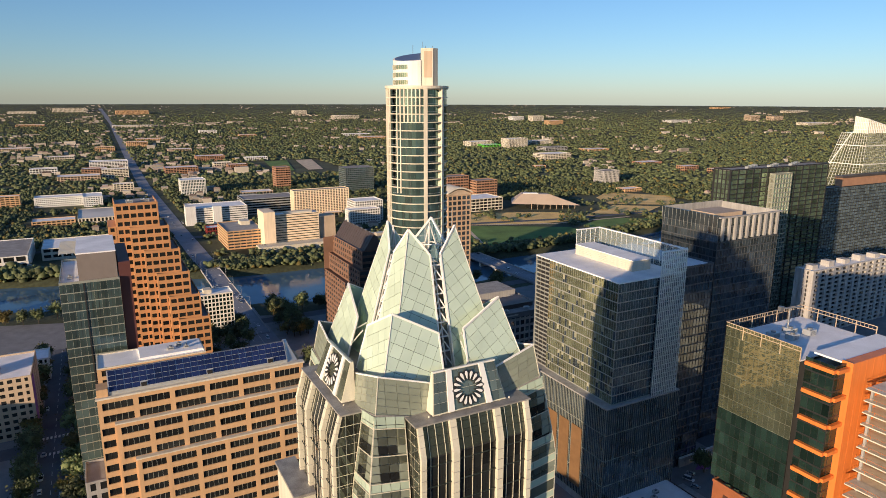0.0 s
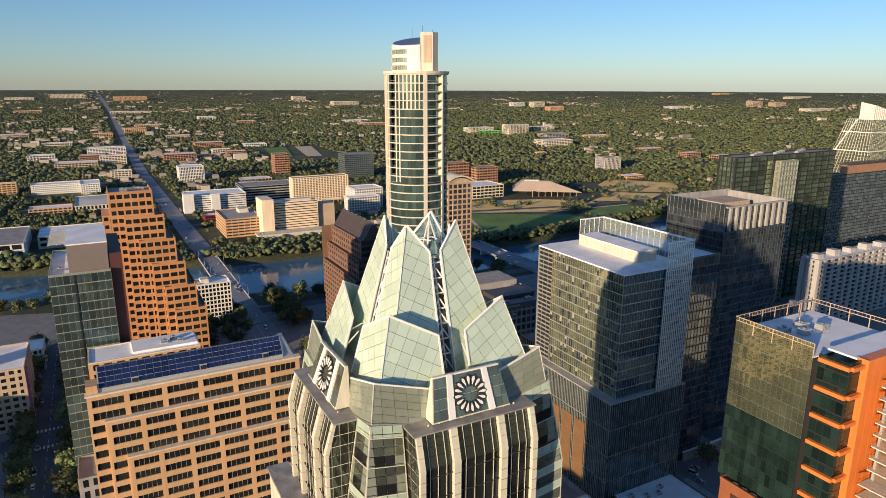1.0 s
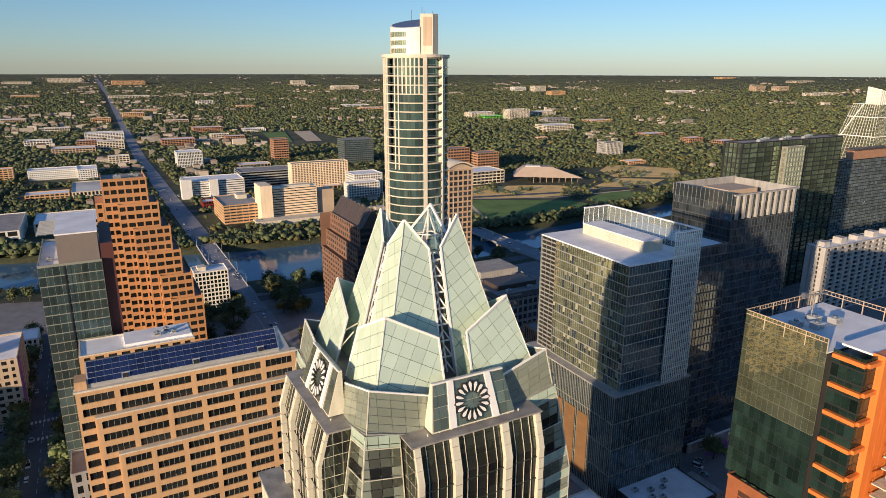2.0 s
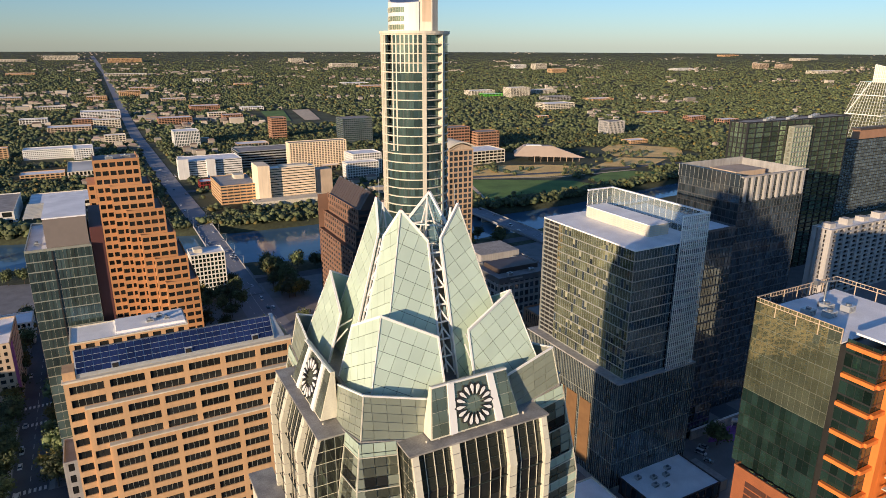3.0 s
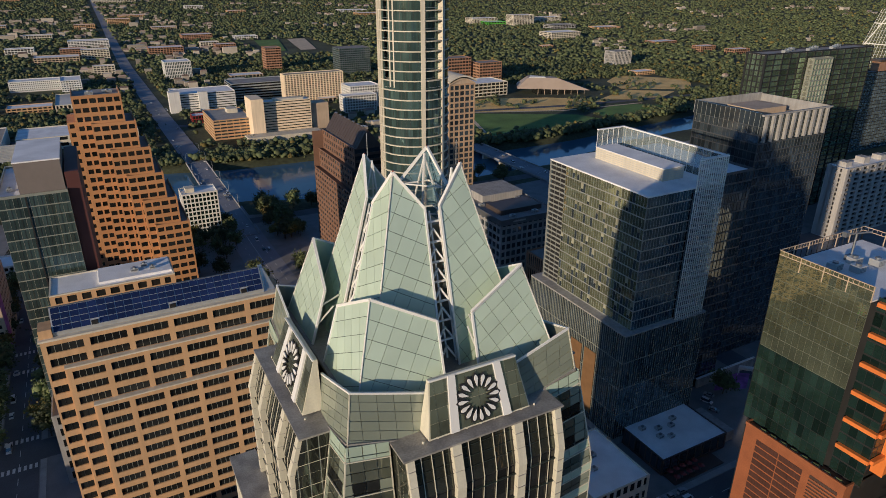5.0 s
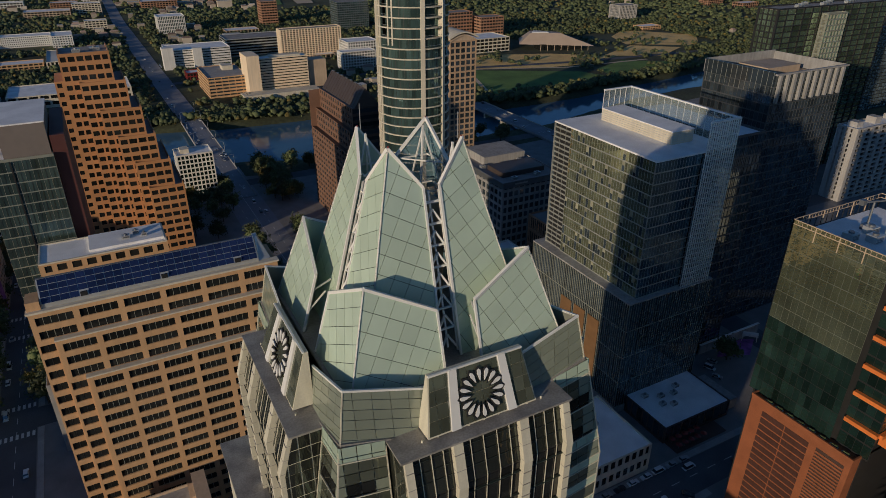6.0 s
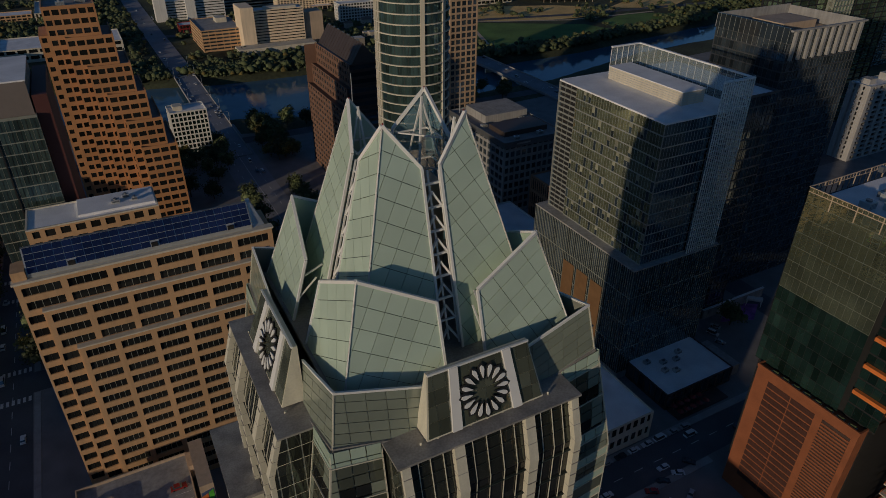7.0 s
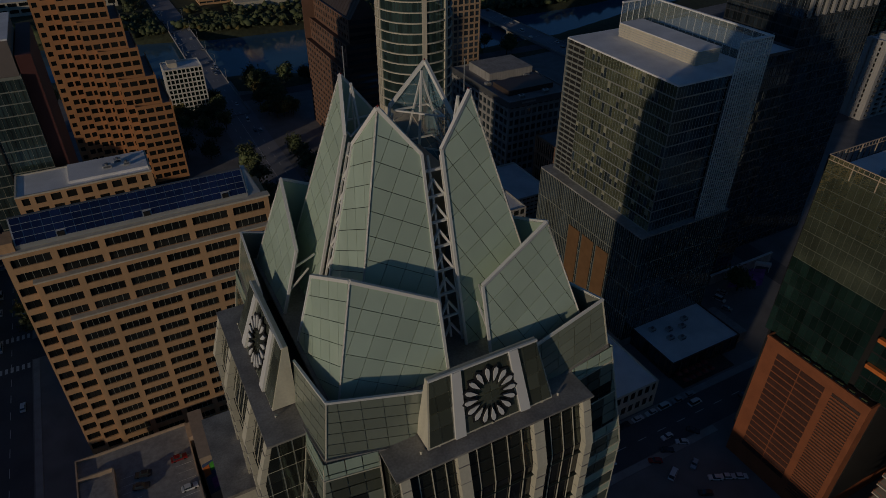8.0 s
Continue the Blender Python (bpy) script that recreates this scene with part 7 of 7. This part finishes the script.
for n, r0, r1, seed, cut, smin, smax in ((1700, 720, 1700, 1, 0.64, 8, 15), (4200, 1700, 3000, 2, 0.625, 8, 18), (13000, 3000, 4780, 3, 0.60, 10, 28)):
    for x, y in zip(*far_spots(n, r0, r1, seed)):
        tv = town(x, y)
        if tv > cut and random.random() < 0.42 and not clear(x, y):
            big = 2.4 if random.random() < 0.10 and (tv > cut + 0.05) else 1.0
            k = shrink(x, y)
            HOUSES.append((float(x), float(y), random.uniform(smin, smax) * big * k, random.uniform(smin, smax) * 0.6 * big ** 0.5 * k, random.uniform(5, 10) * (1.0 + (big - 1) * 0.5) * k, random.random() < 0.45 or big > 1))
cell = {}
for h in HOUSES:
    cell.setdefault((int(h[0] // 40), int(h[1] // 40)), []).append(h)
def near_house(x, y):
    for i in (-1, 0, 1):
        for j in (-1, 0, 1):
            for h in cell.get((int(x // 40) + i, int(y // 40) + j), ()):
                if abs(h[0] - x) < h[2] * 0.55 + 2 and h[1] - h[3] * 0.5 - 14 < y < h[1] + h[3] * 0.55 + 1:
                    return True
    return False
C, R, S = [], [], []
for n, r0, r1, seed, rad in ((15000, 700, 1500, 11, (3.0, 5.6)), (20000, 1500, 2800, 12, (4.0, 6.6)), (34000, 2800, 4780, 13, (5.5, 8.5))):
    for x, y in zip(*far_spots(n, r0, r1, seed)):
        if clear(x, y) or near_house(x, y):
            continue
        if town(x, y) > 0.66 and random.random() < 0.2:
            continue
        rr = random.uniform(*rad) * shrink(x, y)
        C.append((x, y, ground_z(x, y) + rr * 0.62))
        R.append(rr)
# strips of trees on both banks of the river
for k in range(900):
    x = random.uniform(-320, 760)
    y = far_bank(x) + 4 + abs(random.gauss(0, 10))
    if abs(x - AVE) < 15 or abs(x - 387) < 13:
        continue
    if 425 < x < 610 and y > far_bank(x) + 22:
        continue
    rr = random.uniform(3.0, 6.0) * (1.5 if x < 60 else 1.0)
    C.append((x, y, ground_z(x, y) + rr * 0.8))
    R.append(rr)
# loose trees in the park
for k in range(420):
    x, y = random.uniform(420, 980), random.uniform(680, 980)
    if (422 < x < 606 and 676 < y < 795) or (612 < x < 735 and 826 < y < 950) or (622 < x < 700 and 692 < y < 745) or y < far_bank(x) + 6:
        continue
    if noise.noise(Vector((x / 60.0, y / 60.0, 5.0))) < -0.02:
        continue
    rr = random.uniform(2.6, 5.2)
    C.append((x, y, rr * 0.8))
    R.append(rr)
C, R = np.array(C), np.array(R)
near = np.hypot(C[:, 0], C[:, 1]) < 1500
nc, nr = C[near], R[near]
rep = 3
c3 = np.repeat(nc, rep, 0) + rng.normal(size=(len(nc) * rep, 3)) * (np.repeat(nr, rep)[:, None] * np.array([0.42, 0.42, 0.26]))
v1, f1 = blobs(c3, np.repeat(nr, rep) * (0.48 + 0.3 * rng.random(len(c3))), 0.85)
m = 14
cl = np.repeat(nc, m, 0) + rng.normal(size=(len(nc) * m, 3)) * (np.repeat(nr, m)[:, None] * np.array([0.55, 0.55, 0.38]))
v2, f2 = leaves(cl, np.repeat(nr, m) * (0.13 + 0.12 * rng.random(len(cl))))
mi = (rng.random(len(f1) // 15) < 0.07).repeat(15)
woods = new("near_woods", tri_mesh("near_woods", np.concatenate([v1, v2]), np.concatenate([f1, f2 + len(v1)]), [LEAF, LEAFDRY], np.concatenate([mi, np.zeros(len(f2))])))
tagged(woods, "dense green woods and garden trees beyond the river", "woods", kind="stuff")
fc, fr_ = C[~near], R[~near]
c2 = np.concatenate([fc, fc[fr_ > 3.6] + rng.normal(size=((fr_ > 3.6).sum(), 3)) * (fr_[fr_ > 3.6][:, None] * np.array([0.6, 0.6, 0.15]))])
r2 = np.concatenate([fr_, fr_[fr_ > 3.6]])
v1, f1 = blobs(c2, r2 * (0.6 + 0.4 * rng.random(len(c2))), 0.75)
mi = (rng.random(len(f1) // 15) < 0.05).repeat(15)
woods = new("far_woods", tri_mesh("far_woods", v1, f1, [LEAF, LEAFDRY], mi))
tagged(woods, "wooded suburbs reaching to the hills", "woods", kind="stuff")

# far houses and halls
walls_v, walls_f, roof_v, roof_f, flat_v, flat_f = [], [], [], [], [], []
def add(v, f, pts, faces):
    n = len(v)
    v += pts
    f += [tuple(n + i for i in q) for q in faces]
for x, y, w, d, h, flat in HOUSES:
    z = ground_z(x, y) - 1
    b = [(x - w / 2, y - d / 2), (x + w / 2, y - d / 2), (x + w / 2, y + d / 2), (x - w / 2, y + d / 2)]
    h = h + 1
    add(walls_v, walls_f, [(*p, z) for p in b] + [(*p, z + h) for p in b], [(0, 1, 5, 4), (1, 2, 6, 5), (2, 3, 7, 6), (3, 0, 4, 7)])
    if flat:
        add(flat_v, flat_f, [(px + (px - x) * 0.02, py + (py - y) * 0.02, z + h + 0.05) for px, py in b], [(0, 1, 2, 3)])
    else:
        e = 0.12
        bb = [(px + (px - x) * e, py + (py - y) * e, z + h - 0.2) for px, py in b]
        r1_, r2_ = (x - w * 0.36, y, z + h + d * 0.32), (x + w * 0.36, y, z + h + d * 0.32)
        add(roof_v, roof_f, bb + [r1_, r2_], [(0, 1, 5, 4), (1, 2, 5), (2, 3, 4, 5), (3, 0, 4)])
for nm, v, f, mt, lb in (("far_house_walls", walls_v, walls_f, HOUSEWALL, "pale walls of suburban houses and halls"), ("far_house_roofs", roof_v, roof_f, TILEROOF, "shingled roofs of suburban houses"), ("far_flat_roofs", flat_v, flat_f, FLATROOF, "pale flat roofs of low halls")):
    me = bpy.data.meshes.new(nm)
    me.from_pydata(v, [], f)
    me.materials.append(mt)
    me.update()
    tagged(new(nm, me), lb, "houses", kind="stuff")

# ---- cars ----
def make_car(paint, label, van=False):
    t = thing("car", (0, 0, 0), label, "car", "cars on the streets")
    L, W, H = (5.4, 2.0, 2.1) if van else (4.6, 1.85, 1.45)
    part("body", Shape().hexa([(-W / 2, -L / 2, 0.3), (W / 2, -L / 2, 0.3), (W / 2, L / 2, 0.3), (-W / 2, L / 2, 0.3)], [(-W / 2 + 0.06, -L / 2 + 0.1, 0.85), (W / 2 - 0.06, -L / 2 + 0.1, 0.85), (W / 2 - 0.06, L / 2 - 0.1, 0.85), (-W / 2 + 0.06, L / 2 - 0.1, 0.85)]), paint, t)
    a, b = (-L * 0.46, L * 0.30) if van else (-L * 0.36, L * 0.20)
    part("glasshouse", Shape().hexa([(-W / 2 + 0.1, a, 0.85), (W / 2 - 0.1, a, 0.85), (W / 2 - 0.1, b, 0.85), (-W / 2 + 0.1, b, 0.85)], [(-W / 2 + 0.25, a + 0.35, H - 0.06), (W / 2 - 0.25, a + 0.35, H - 0.06), (W / 2 - 0.25, b - 0.6, H - 0.06), (-W / 2 + 0.25, b - 0.6, H - 0.06)]), GL_BLACK, t)
    part("roof", Shape().box(-W / 2 + 0.22, W / 2 - 0.22, a + 0.32, b - 0.55, H - 0.06, H), paint, t)
    for sx in (-1, 1):
        for y in (-L * 0.31, L * 0.31):
            part("wheel", Shape().bar((sx * (W / 2 - 0.24), y, 0.33), (sx * (W / 2 + 0.01), y, 0.33), 0.33, 8), TYRE, t)
    return t
CARRED = material("red car paint", (0.30, 0.02, 0.02), 0.3, vary=0.04, coat=0.6)
cars = [make_car(CARWHITE, "white saloon car on the street"), make_car(CARDARK, "dark saloon car on the street"), make_car(SILVER, "silver saloon car on the street"), make_car(CARWHITE, "white delivery van on the street", True), make_car(CARRED, "red saloon car parked")]
placed = []
random.seed(11)
for k in range(26):
    placed.append((AVE + random.choice((-8, -4.8, 4.8, 8)), 470 + random.uniform(0, 280), None, 0))
for k in range(10):
    placed.append((AVE + random.choice((-8.5, -5, 5, 8.5)), 780 + random.uniform(0, 300), 0.45, 0))
for k in range(9):
    placed.append((AVE + random.choice((-8.5, -5, 5, 8.5)), 160 + random.uniform(0, 300), 0.1, 0))
for k in range(9):
    placed.append((387 + random.choice((-6, -2.5, 2.5, 6)), 480 + k * 22 + random.uniform(-6, 6), 1.27, 0))
for x, y in ((-37.5, 325), (-37.5, 338), (-28.5, 352), (-37.5, 362), (-28.5, 402), (-38, 420), (-28, 440), (-37, 300), (-28.5, 318)):
    placed.append((x, y, 0.12, 0))
for k in range(7):
    placed.append((150 + k * 6.2, 155.2, 0.12, 90))
for x, y, a in ((205, 146, 90), (224, 150, 90), (243, 146, 90), (240, 190, 20), (245, 193, 20), (238, 184, 25)):
    placed.append((x, y, 0.12, a))
for k in range(6):
    placed.append((140 + (k % 3) * 9, 104 + (k // 3) * 9 + (k % 2) * 2, 0.06, 60))
for x, y, a in ((132, 151.5, 90), (141, 144.6, 90), (166, 144.6, 90), (186, 151.4, 90), (214, 144.6, 90), (231, 151.5, 90), (100, 150, 0), (112, 128, 0), (96, 118, 0), (108, 172, 0), (99, 196, 0), (112, 214, 0), (-29, 200, 0), (-37, 232, 0), (-29, 262, 0), (-37.5, 180, 0), (-29.5, 152, 0)):
    placed.append((x, y, 0.12, a))
KIND = {}
for x, y, z, a, c in ((18, 194.6, 21.0, 90, 4), (8, 193.6, 21.0, 78, 1), (7, 189.6, 21.0, 78, 1), (4.4, 178, 21.0, 90, 2), (19, 183, 21.0, 90, 0), (155.5, 139.0, 0.06, 62, 4), (162, 140.4, 0.06, 62, 1), (169, 140.6, 0.06, 62, 0), (176, 142.4, 0.06, 40, 1), (166, 132, 0.06, 118, 2), (157, 132.4, 0.06, 118, 3), (168, 125, 0.06, 62, 0), (172, 123.4, 0.06, 62, 0), (161, 122.4, 0.06, 62, 1), (175.6, 121.6, 0.06, 62, 0), (150, 124, 0.06, 62, 2)):
    KIND[len(placed)] = c
    placed.append((x, y, z, a))
used = set()
for i, (x, y, z, a) in enumerate(placed):
    c = KIND.get(i, (i * 7 + i // 3) % 4)
    z = (0.68 if 548 < y < 760 else 0.1) if z is None else z
    m = pose(x, y, z, 0, 0, a + (180 if i % 2 else 0))
    if c in used:
        copy_thing(cars[c], m)
    else:
        used.add(c)
        cars[c].matrix_basis = m
